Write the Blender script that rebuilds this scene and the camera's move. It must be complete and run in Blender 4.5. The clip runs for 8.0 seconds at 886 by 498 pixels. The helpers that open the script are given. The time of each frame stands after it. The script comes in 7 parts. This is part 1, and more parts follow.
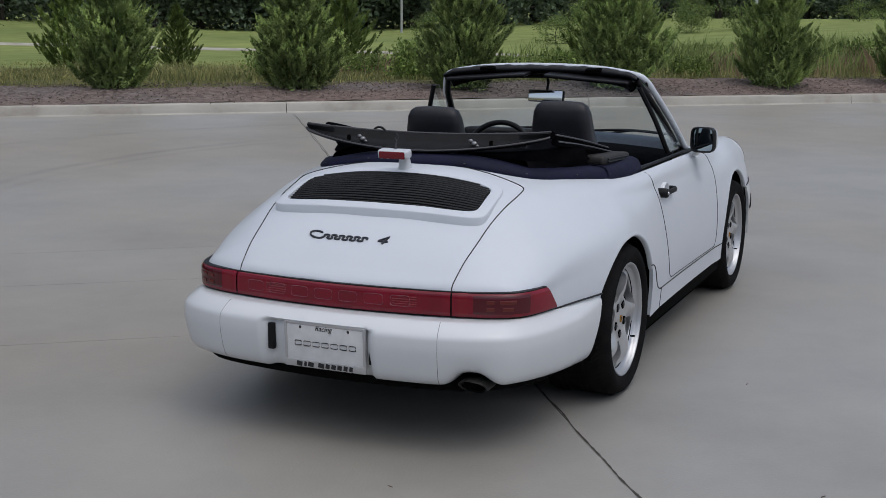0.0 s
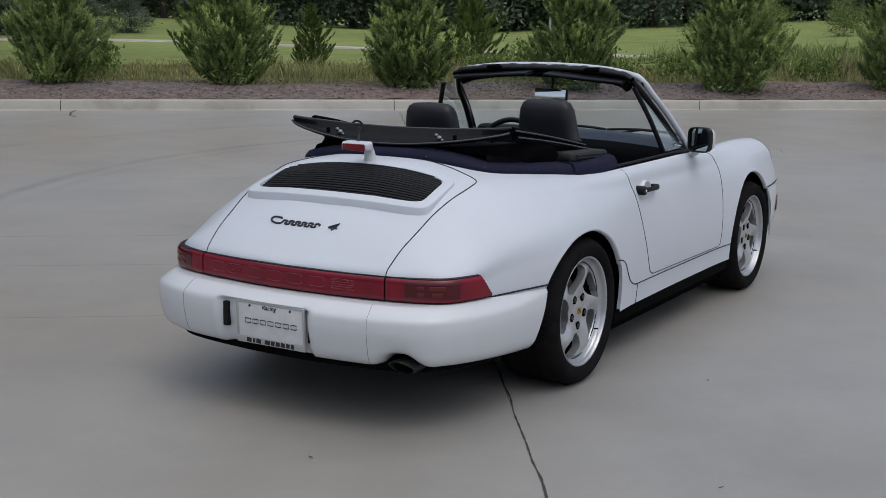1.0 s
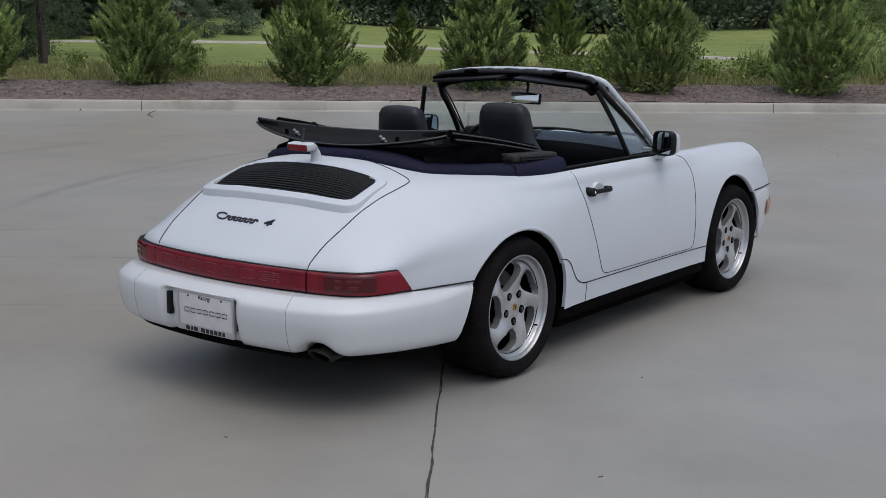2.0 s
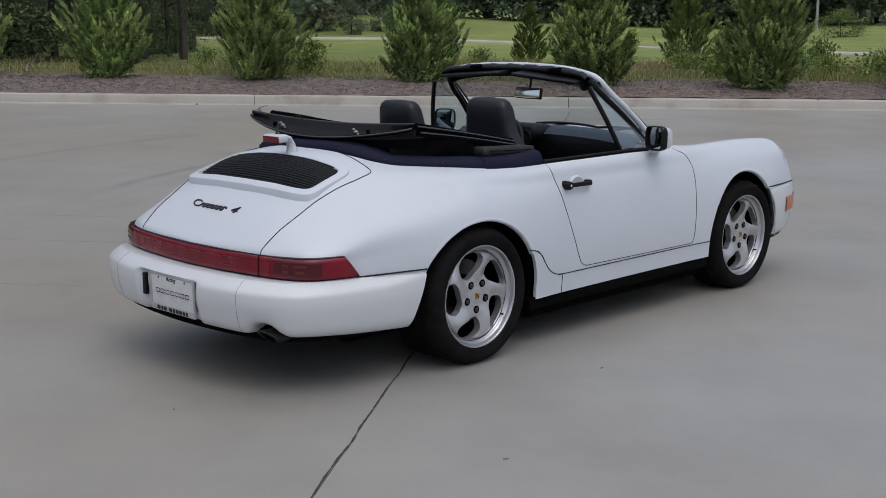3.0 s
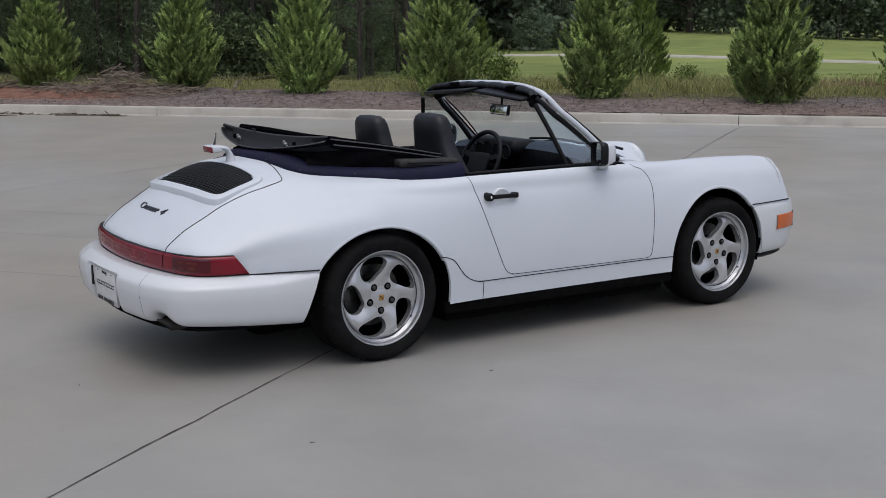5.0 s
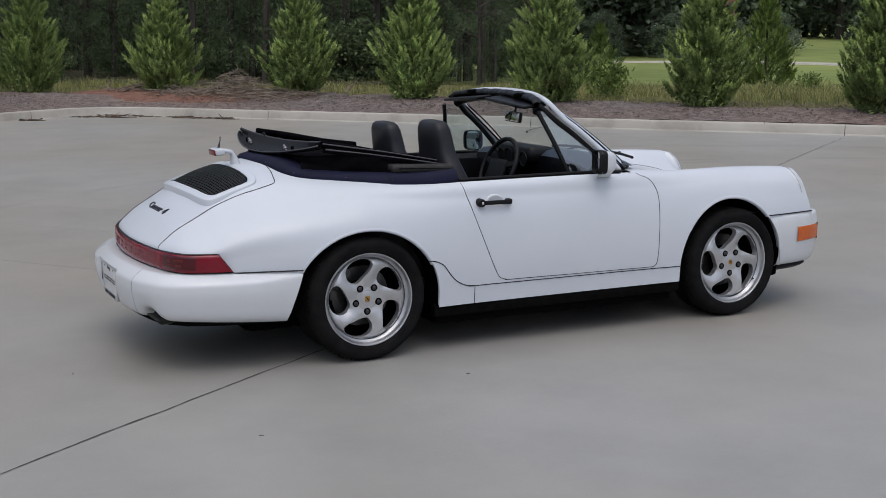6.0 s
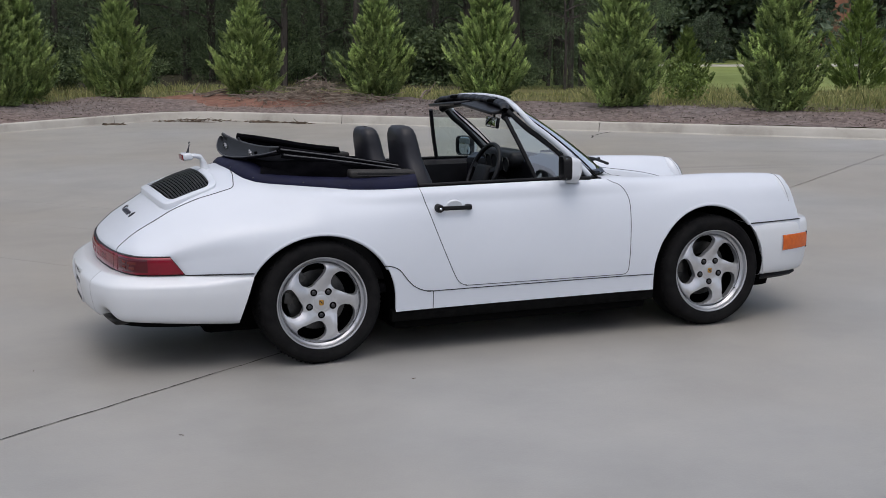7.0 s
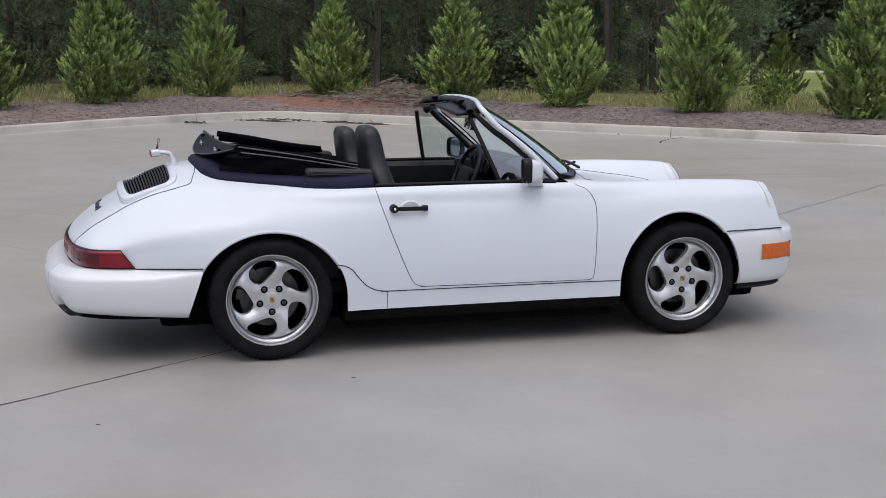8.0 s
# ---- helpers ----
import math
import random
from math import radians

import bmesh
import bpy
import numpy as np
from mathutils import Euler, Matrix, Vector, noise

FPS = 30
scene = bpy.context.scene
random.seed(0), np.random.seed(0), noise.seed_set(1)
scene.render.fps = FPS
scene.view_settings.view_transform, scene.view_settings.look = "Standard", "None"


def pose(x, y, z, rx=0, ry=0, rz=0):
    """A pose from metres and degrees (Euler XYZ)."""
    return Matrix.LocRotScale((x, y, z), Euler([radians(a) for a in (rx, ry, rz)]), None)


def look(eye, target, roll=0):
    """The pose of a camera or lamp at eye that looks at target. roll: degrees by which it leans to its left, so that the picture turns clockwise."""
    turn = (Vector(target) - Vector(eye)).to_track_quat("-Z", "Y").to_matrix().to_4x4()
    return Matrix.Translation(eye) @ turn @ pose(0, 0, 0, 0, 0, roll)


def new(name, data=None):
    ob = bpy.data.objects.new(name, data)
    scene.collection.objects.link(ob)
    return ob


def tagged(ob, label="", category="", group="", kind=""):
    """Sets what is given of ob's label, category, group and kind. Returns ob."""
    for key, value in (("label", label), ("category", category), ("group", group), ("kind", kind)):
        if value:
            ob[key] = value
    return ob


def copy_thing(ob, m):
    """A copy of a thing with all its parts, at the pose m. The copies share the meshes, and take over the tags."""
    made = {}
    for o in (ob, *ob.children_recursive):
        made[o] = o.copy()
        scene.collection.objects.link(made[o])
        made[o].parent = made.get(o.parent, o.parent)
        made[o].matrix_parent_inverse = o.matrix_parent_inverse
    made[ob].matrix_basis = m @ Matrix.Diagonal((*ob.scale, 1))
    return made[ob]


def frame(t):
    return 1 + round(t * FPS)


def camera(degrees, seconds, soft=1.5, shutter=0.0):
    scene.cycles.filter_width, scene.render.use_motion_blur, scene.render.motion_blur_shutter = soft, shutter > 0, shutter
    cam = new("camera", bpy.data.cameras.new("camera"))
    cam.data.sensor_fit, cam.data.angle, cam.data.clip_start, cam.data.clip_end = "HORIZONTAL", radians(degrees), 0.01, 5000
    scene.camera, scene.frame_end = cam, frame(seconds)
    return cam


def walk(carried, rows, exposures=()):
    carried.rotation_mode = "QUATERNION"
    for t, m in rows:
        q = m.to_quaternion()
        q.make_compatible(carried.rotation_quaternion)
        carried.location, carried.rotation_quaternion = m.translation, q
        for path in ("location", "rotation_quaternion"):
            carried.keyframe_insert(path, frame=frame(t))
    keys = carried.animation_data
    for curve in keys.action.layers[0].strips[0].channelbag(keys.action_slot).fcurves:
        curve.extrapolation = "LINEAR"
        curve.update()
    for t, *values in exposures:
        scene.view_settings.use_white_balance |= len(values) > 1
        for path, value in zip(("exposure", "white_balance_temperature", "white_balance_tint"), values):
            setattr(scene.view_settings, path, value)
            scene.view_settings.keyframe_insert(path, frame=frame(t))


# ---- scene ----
cam = camera(39.0, 8.0, soft=0.5)
PATH = [
    (0, (-4.848, -2.136, 1.505), (-3.05, -1.336, 1.146), 0.3),
    (0.5, (-4.817, -2.569, 1.514), (-3.055, -1.692, 1.159), 0.5),
    (1, (-4.686, -2.935, 1.506), (-3.002, -1.918, 1.146), 0.7),
    (1.5, (-4.563, -3.294, 1.535), (-2.929, -2.196, 1.177), 0.6),
    (2, (-4.462, -3.694, 1.539), (-2.882, -2.522, 1.179), 0.6),
    (2.2, (-4.386, -3.839, 1.523), (-2.821, -2.647, 1.163), 0.7),
    (3.3, (-3.924, -4.708, 1.562), (-2.563, -3.29, 1.194), 0.1),
    (3.5, (-3.824, -4.863, 1.566), (-2.489, -3.419, 1.2), 0.0),
    (4, (-3.525, -5.172, 1.555), (-2.287, -3.642, 1.198), -0.4),
    (4.5, (-3.268, -5.529, 1.554), (-2.129, -3.922, 1.206), -0.6),
    (4.7, (-3.167, -5.678, 1.571), (-2.045, -4.059, 1.224), -0.4),
    (5.8, (-2.489, -6.261, 1.58), (-1.571, -4.516, 1.247), -0.0),
    (6, (-2.371, -6.359, 1.586), (-1.49, -4.595, 1.252), 0.0),
    (6.5, (-2.021, -6.549, 1.58), (-1.214, -4.749, 1.249), -0.0),
    (7, (-1.641, -6.703, 1.593), (-0.929, -4.863, 1.266), -0.3),
    (7.5, (-1.243, -6.876, 1.594), (-0.628, -5.001, 1.272), -0.2),
    (8, (-0.839, -6.954, 1.579), (-0.306, -5.053, 1.257), 0.2),
]
walk(cam, [(t, look(eye, target, roll)) for t, eye, target, roll in PATH],
     exposures=((0, -0.05, 6340, 9), (2, -0.05, 6350, 9), (4.5, 0.06, 6420, 10), (6, 0.10, 6420, 10), (7.2, 0.32, 6470, 11), (8, 0.43, 6490, 11)))

# overcast evening: a wide, weak sun high behind the camera and an even sky
world = bpy.data.worlds.new("sky")
scene.world = world
world.use_nodes = True
wn = world.node_tree.nodes
sky = wn.new("ShaderNodeTexSky")
sky.sky_type = 'NISHITA'
sky.sun_disc = False
sky.sun_elevation = radians(65)
sky.sun_rotation = radians(200)
sky.air_density, sky.dust_density, sky.ozone_density = 0.8, 3.0, 1.5
wn["Background"].inputs["Strength"].default_value = 0.145
haze = wn.new("ShaderNodeHueSaturation")
haze.inputs["Saturation"].default_value = 0.6
world.node_tree.links.new(sky.outputs[0], haze.inputs["Color"])
world.node_tree.links.new(haze.outputs[0], wn["Background"].inputs["Color"])
sun_data = bpy.data.lights.new("sun", 'SUN')
sun_data.energy, sun_data.angle, sun_data.color = 1.10, radians(95), (1.0, 0.97, 0.94)
sun = new("sun", sun_data)
sun.matrix_world = look((-3, -1, 18), (0, 0, 0))


# ---- small geometry kit: every maker returns (vertices, faces) ----
def unit(v):
    v = np.asarray(v, float)
    return v / (np.linalg.norm(v, axis=-1, keepdims=True) + 1e-12)


def spline(points, count):
    """Even samples along a Catmull-Rom curve through the points."""
    p = np.asarray(points, float)
    q = np.vstack([2 * p[0] - p[1], p, 2 * p[-1] - p[-2]])
    fine = []
    for i in range(1, len(q) - 2):
        s = np.linspace(0, 1, 24, endpoint=i == len(q) - 3)[:, None]
        a, b, c, d = q[i - 1], q[i], q[i + 1], q[i + 2]
        fine.append(0.5 * (2 * b + (c - a) * s + (2 * a - 5 * b + 4 * c - d) * s**2 + (3 * b - a - 3 * c + d) * s**3))
    fine = np.vstack(fine)
    run = np.r_[0, np.cumsum(np.linalg.norm(np.diff(fine, axis=0), axis=1))]
    at = np.linspace(0, run[-1], count)
    return np.stack([np.interp(at, run, fine[:, k]) for k in range(p.shape[1])], 1)


def pchip(x, y, at):
    """Smooth interpolation that never overshoots."""
    x, y, at = np.asarray(x, float), np.asarray(y, float), np.asarray(at, float)
    h, m = np.diff(x), np.diff(y) / np.diff(x)
    d = np.zeros(len(x))
    d[0], d[-1] = m[0], m[-1]
    for i in range(1, len(x) - 1):
        if m[i - 1] * m[i] > 0:
            w1, w2 = 2 * h[i] + h[i - 1], h[i] + 2 * h[i - 1]
            d[i] = (w1 + w2) / (w1 / m[i - 1] + w2 / m[i])
    k = np.clip(np.searchsorted(x, at) - 1, 0, len(x) - 2)
    s = (at - x[k]) / h[k]
    return ((1 + 2 * s) * (1 - s)**2 * y[k] + s * (1 - s)**2 * h[k] * d[k]
            + s * s * (3 - 2 * s) * y[k + 1] + s * s * (s - 1) * h[k] * d[k + 1])


def sheet(P, wrap_u=False, wrap_v=False, flip=False):
    """A grid of points as quads."""
    P = np.asarray(P, float)
    m, n = P.shape[:2]
    faces = []
    for i in range(m if wrap_u else m - 1):
        for j in range(n if wrap_v else n - 1):
            f = (i * n + j, ((i + 1) % m) * n + j, ((i + 1) % m) * n + (j + 1) % n, i * n + (j + 1) % n)
            faces.append(f[::-1] if flip else f)
    return P.reshape(-1, 3), faces


def join(*geos):
    verts, faces, off = [], [], 0
    for v, f in geos:
        verts.append(np.asarray(v, float).reshape(-1, 3))
        faces += [tuple(i + off for i in q) for q in f]
        off += len(verts[-1])
    return np.vstack(verts), faces


def moved(geo, m):
    v = np.asarray(geo[0], float)
    a = np.array(m)
    return v @ a[:3, :3].T + a[:3, 3], geo[1]


def tube(path, r, sides=8, closed=False):
    """A round bar along a path; r may be one radius or one for each point."""
    p = np.asarray(path, float)
    r = np.broadcast_to(np.asarray(r, float), (len(p),))
    t = unit(np.gradient(p, axis=0)) if not closed else unit(np.roll(p, -1, 0) - np.roll(p, 1, 0))
    up = np.array((0, 0, 1.0)) if abs(t[:, 2]).mean() < 0.8 else np.array((1.0, 0, 0))
    a = unit(np.cross(t, up))
    b = np.cross(a, t)
    ang = np.linspace(0, 2 * np.pi, sides, endpoint=False)
    P = p[:, None] + r[:, None, None] * (a[:, None] * np.cos(ang)[None, :, None] + b[:, None] * np.sin(ang)[None, :, None])
    v, f = sheet(P, wrap_u=closed, wrap_v=True)
    if not closed:
        f = f + [tuple(range(sides)), tuple(range((len(p) - 1) * sides, len(p) * sides))[::-1]]
    return v, f


def rbox(size, at=(0, 0, 0), bevel=0.01, turn=(0, 0, 0), seg=2):
    """A box with rounded edges."""
    bm = bmesh.new()
    bmesh.ops.create_cube(bm, size=1.0, matrix=Matrix.Diagonal((*size, 1)))
    bmesh.ops.bevel(bm, geom=bm.edges[:], offset=bevel, segments=seg, affect='EDGES', profile=0.6)
    bm.verts.index_update()
    geo = np.array([v.co[:] for v in bm.verts]), [tuple(v.index for v in f.verts) for f in bm.faces]
    bm.free()
    return moved(geo, pose(*at, *turn))


def turned(profile, count=48):
    """A profile of (radius, y) turned round the y axis."""
    pr = np.asarray(profile, float)
    a = np.linspace(0, 2 * np.pi, count, endpoint=False)
    P = np.stack([pr[None, :, 0] * np.cos(a)[:, None], np.repeat(pr[None, :, 1], count, 0), pr[None, :, 0] * np.sin(a)[:, None]], -1)
    return sheet(P, wrap_u=True)


def blob(radii, at=(0, 0, 0), power=2.0, nu=24, nv=14):
    """A superellipsoid: power 2 is round, more is boxier."""
    u, v = np.meshgrid(np.linspace(-np.pi, np.pi, nu, endpoint=False), np.linspace(-np.pi / 2, np.pi / 2, nv), indexing="ij")
    k = 2 / power
    c = lambda a: np.sign(np.cos(a)) * abs(np.cos(a))**k
    s = lambda a: np.sign(np.sin(a)) * abs(np.sin(a))**k
    P = np.stack([radii[0] * c(v) * c(u), radii[1] * c(v) * s(u), radii[2] * s(v)], -1) + np.asarray(at)
    return sheet(P, wrap_u=True)


def swept(plan, profile, up=(0, 0, 1)):
    """A profile of (outward, up) carried along a path; outward is to the path's left."""
    p = np.asarray(plan, float)
    if p.shape[1] == 2:
        p = np.c_[p, np.zeros(len(p))]
    t = unit(np.gradient(p, axis=0))
    out = unit(np.cross(np.asarray(up, float), t))
    pr = np.asarray(profile, float)
    P = p[:, None] + out[:, None] * pr[None, :, 0, None] + np.asarray(up, float) * pr[None, :, 1, None]
    return sheet(P)


def mesh_of(name, geo, material, smooth=40):
    me = bpy.data.meshes.new(name)
    me.from_pydata([tuple(v) for v in np.asarray(geo[0]).tolist()], [], [tuple(f) for f in geo[1]])
    me.materials.append(material)
    if smooth:
        me.polygons.foreach_set("use_smooth", [True] * len(me.polygons))
        if smooth < 180:
            me.set_sharp_from_angle(angle=radians(smooth))
    me.update()
    return me


def part(name, geo, material, parent=None, label="", smooth=40):
    ob = new(name, mesh_of(name, geo, material, smooth))
    if parent is not None:
        ob.parent = parent
    return tagged(ob, label)


def thing(name, at, label, category, group="", kind=""):
    ob = new(name)
    ob.empty_display_size = 0.2
    ob.matrix_world = at if isinstance(at, Matrix) else Matrix.Translation(at)
    return tagged(ob, label, category, group, kind)


# ---- materials ----
def material(name, color, rough=0.5, metal=0.0, spec=0.5, coat=0.0):
    m = bpy.data.materials.new(name)
    m.use_nodes = True
    b = m.node_tree.nodes["Principled BSDF"]
    b.inputs["Base Color"].default_value = (*color, 1)
    b.inputs["Roughness"].default_value = rough
    b.inputs["Metallic"].default_value = metal
    b.inputs["Specular IOR Level"].default_value = spec
    b.inputs["Coat Weight"].default_value = coat
    b.inputs["Coat Roughness"].default_value = 0.04
    return m


def vary(m, colors, scale, detail=5.0, bump=0.0, bump_scale=None, rough=None, coarse=None, stretch=(1, 1, 1), source="Object"):
    """Noise at one or two scales between the colours, with relief."""
    nt = m.node_tree
    N, L, b = nt.nodes, nt.links, nt.nodes["Principled BSDF"]
    tc, mp = N.new("ShaderNodeTexCoord"), N.new("ShaderNodeMapping")
    mp.inputs["Scale"].default_value = stretch
    L.new(tc.outputs[source], mp.inputs["Vector"])
    tex = N.new("ShaderNodeTexNoise")
    tex.inputs["Scale"].default_value, tex.inputs["Detail"].default_value, tex.inputs["Roughness"].default_value = scale, detail, 0.62
    L.new(mp.outputs[0], tex.inputs["Vector"])
    ramp = N.new("ShaderNodeValToRGB")
    while len(ramp.color_ramp.elements) < len(colors):
        ramp.color_ramp.elements.new(0.5)
    for i, c in enumerate(colors):
        e = ramp.color_ramp.elements[i]
        e.position, e.color = 0.3 + 0.4 * i / max(1, len(colors) - 1), (*c, 1)
    L.new(tex.outputs["Fac"], ramp.inputs[0])
    out = ramp.outputs[0]
    if coarse:
        big = N.new("ShaderNodeTexNoise")
        big.inputs["Scale"].default_value, big.inputs["Detail"].default_value = coarse[0], 4.0
        L.new(mp.outputs[0], big.inputs["Vector"])
        r2 = N.new("ShaderNodeValToRGB")
        r2.color_ramp.elements[0].position, r2.color_ramp.elements[1].position = 0.35, 0.65
        r2.color_ramp.elements[0].color, r2.color_ramp.elements[1].color = (*coarse[1], 1), (*coarse[2], 1)
        L.new(big.outputs["Fac"], r2.inputs[0])
        mix = N.new("ShaderNodeMix")
        mix.data_type, mix.blend_type = 'RGBA', 'MULTIPLY'
        mix.inputs["Factor"].default_value = 1.0
        L.new(out, mix.inputs["A"])
        L.new(r2.outputs[0], mix.inputs["B"])
        out = mix.outputs["Result"]
    L.new(out, b.inputs["Base Color"])
    if rough:
        mr = N.new("ShaderNodeMapRange")
        mr.inputs["To Min"].default_value, mr.inputs["To Max"].default_value = rough
        L.new(tex.outputs["Fac"], mr.inputs["Value"])
        L.new(mr.outputs[0], b.inputs["Roughness"])
    if bump:
        fine = N.new("ShaderNodeTexNoise")
        fine.inputs["Scale"].default_value, fine.inputs["Detail"].default_value = bump_scale or scale * 4, 6.0
        L.new(mp.outputs[0], fine.inputs["Vector"])
        bp = N.new("ShaderNodeBump")
        bp.inputs["Strength"].default_value, bp.inputs["Distance"].default_value = 1.0, bump
        L.new(fine.outputs["Fac"], bp.inputs["Height"])
        L.new(bp.outputs[0], b.inputs["Normal"])
    return m


def foliage(name, dark, light, rough=0.65, sheen=0.25, patch=3.0):
    """Leaf colour that differs from leaf to leaf and from plant to plant."""
    m = material(name, dark, rough, spec=0.25)
    nt = m.node_tree
    N, L, b = nt.nodes, nt.links, nt.nodes["Principled BSDF"]
    geo, info = N.new("ShaderNodeNewGeometry"), N.new("ShaderNodeObjectInfo")
    mix, hue = N.new("ShaderNodeMix"), N.new("ShaderNodeHueSaturation")
    mix.data_type = 'RGBA'
    mix.inputs["A"].default_value, mix.inputs["B"].default_value = (*dark, 1), (*light, 1)
    L.new(geo.outputs["Random Per Island"], mix.inputs["Factor"])
    mr = N.new("ShaderNodeMapRange")
    mr.inputs["To Min"].default_value, mr.inputs["To Max"].default_value = 0.8, 1.2
    L.new(info.outputs["Random"], mr.inputs["Value"])
    L.new(mr.outputs[0], hue.inputs["Value"])
    tc, tex, r2, both = N.new("ShaderNodeTexCoord"), N.new("ShaderNodeTexNoise"), N.new("ShaderNodeMapRange"), N.new("ShaderNodeMix")
    tex.inputs["Scale"].default_value, tex.inputs["Detail"].default_value = patch, 3.0
    L.new(tc.outputs["Object"], tex.inputs["Vector"])
    r2.inputs["From Min"].default_value, r2.inputs["From Max"].default_value = 0.35, 0.65
    r2.inputs["To Min"].default_value, r2.inputs["To Max"].default_value = 0.55, 1.25
    L.new(tex.outputs["Fac"], r2.inputs["Value"])
    both.data_type, both.blend_type = 'RGBA', 'MULTIPLY'
    both.inputs["Factor"].default_value = 1.0
    L.new(mix.outputs["Result"], both.inputs["A"])
    L.new(r2.outputs[0], both.inputs["B"])
    L.new(both.outputs["Result"], hue.inputs["Color"])
    L.new(hue.outputs[0], b.inputs["Base Color"])
    trans, add = N.new("ShaderNodeBsdfTranslucent"), N.new("ShaderNodeMixShader")
    L.new(hue.outputs[0], trans.inputs["Color"])
    add.inputs[0].default_value = sheen
    L.new(b.outputs[0], add.inputs[1])
    L.new(trans.outputs[0], add.inputs[2])
    L.new(add.outputs[0], N["Material Output"].inputs["Surface"])
    return m


def glass(name, tint, gloss=1.0, ior=1.5):
    """Thin pane: clear straight through, with the mirror of its surface by Fresnel."""
    m = bpy.data.materials.new(name)
    m.use_nodes = True
    nt = m.node_tree
    N, L = nt.nodes, nt.links
    N.remove(N["Principled BSDF"])
    clear, shine, mix, fr = N.new("ShaderNodeBsdfTransparent"), N.new("ShaderNodeBsdfGlossy"), N.new("ShaderNodeMixShader"), N.new("ShaderNodeFresnel")
    clear.inputs["Color"].default_value = (*tint, 1)
    shine.inputs["Roughness"].default_value = 0.01
    shine.inputs["Color"].default_value = (gloss, gloss, gloss, 1)
    fr.inputs["IOR"].default_value = ior
    L.new(fr.outputs[0], mix.inputs[0])
    L.new(clear.outputs[0], mix.inputs[1])
    L.new(shine.outputs[0], mix.inputs[2])
    L.new(mix.outputs[0], N["Material Output"].inputs["Surface"])
    return m


PAINT = vary(material("white_paint", (0.72, 0.75, 0.79), 0.45, spec=0.35, coat=0.35), [(0.562, 0.594, 0.646), (0.582, 0.614, 0.666)], 3.0, coarse=(0.8, (0.98, 0.98, 0.98), (1, 1, 1)))
PAINT_BUMPER = vary(material("white_bumper_paint", (0.63, 0.66, 0.70), 0.4, spec=0.4, coat=0.6), [(0.580, 0.600, 0.626), (0.600, 0.620, 0.646)], 3.0)
FABRIC = vary(material("matte_black_fabric", (0.004, 0.004, 0.005), 0.8, spec=0.08), [(0.002, 0.002, 0.003), (0.006, 0.006, 0.007)], 14, bump=0.003, bump_scale=20)
PAINT_PART = material("white_plastic", (0.58, 0.605, 0.64), 0.38, coat=0.4)
SEAM = material("seam_shadow_gap", (0.012, 0.012, 0.014), 0.8)
BLACK = vary(material("black_plastic", (0.02, 0.02, 0.022), 0.5, spec=0.2), [(0.004, 0.004, 0.005), (0.009, 0.009, 0.010)], 60, bump=0.0006, bump_scale=300)
RUBBER = vary(material("tyre_rubber", (0.02, 0.02, 0.02), 0.75, spec=0.12), [(0.0075, 0.0075, 0.008), (0.0155, 0.0153, 0.0153)], 14, rough=(0.6, 0.8), bump=0.0008, bump_scale=120)
SLAT = vary(material("grille_plastic", (0.02, 0.02, 0.021), 0.5, spec=0.3), [(0.013, 0.013, 0.014), (0.022, 0.022, 0.023)], 30)
# black of the underside, also used for shade inside the wheels
UNDER_SHADE = material("underbody_and_shade_black", (0.004, 0.004, 0.004), 0.95, spec=0.03)
ROCKER = vary(material("rocker_black", (0.006, 0.006, 0.006), 0.7, spec=0.08), [(0.003, 0.003, 0.003), (0.007, 0.007, 0.007)], 30)
SATIN = vary(material("satin_black_trim", (0.03, 0.03, 0.032), 0.5, spec=0.16), [(0.0040, 0.0040, 0.0045), (0.0085, 0.0085, 0.010)], 25, bump=0.0008, bump_scale=60)
EDGING = material("grey_edge_binding", (0.055, 0.055, 0.06), 0.4)
SILVER = material("zinc_latch", (0.22, 0.22, 0.225), 0.3, 0.9)
ALLOY = vary(material("silver_wheel_paint", (0.52, 0.53, 0.55), 0.32, 0.65, coat=0.4), [(0.45, 0.455, 0.47), (0.52, 0.525, 0.54)], 8)
ALLOY_LIP = vary(material("polished_wheel_lip", (0.60, 0.61, 0.63), 0.38, 0.8), [(0.42, 0.43, 0.45), (0.50, 0.51, 0.53)], 12)
# steel coloured extra dark, for the shade behind the spokes
STEEL = vary(material("shaded_brake_steel", (0.3, 0.3, 0.3), 0.4, 0.9), [(0.045, 0.045, 0.045), (0.10, 0.097, 0.094)], 20)
DARKSTEEL = material("dark_steel", (0.06, 0.06, 0.065), 0.4, 0.8)
SOOT = vary(material("sooty_exhaust", (0.02, 0.02, 0.02), 0.55, 0.5), [(0.010, 0.010, 0.010), (0.030, 0.029, 0.028)], 30)
GOLD = material("gold_crest", (0.50, 0.27, 0.05), 0.35, 0.6)
LEATHER = vary(material("black_leather", (0.02, 0.02, 0.024), 0.40, spec=0.25), [(0.004, 0.004, 0.005), (0.010, 0.010, 0.012)], 12, bump=0.0012, bump_scale=180)
SEAT_LEATHER = vary(material("seat_leather", (0.02, 0.02, 0.026), 0.42, spec=0.35), [(0.009, 0.009, 0.012), (0.017, 0.017, 0.022)], 12, bump=0.0004, bump_scale=180)
for matte in (FABRIC, UNDER_SHADE, ROCKER, RUBBER):
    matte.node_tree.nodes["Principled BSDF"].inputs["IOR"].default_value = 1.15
CARPET = vary(material("black_carpet", (0.012, 0.012, 0.014), 0.95, spec=0.1), [(0.008, 0.008, 0.01), (0.02, 0.02, 0.022)], 80, bump=0.002, bump_scale=400)
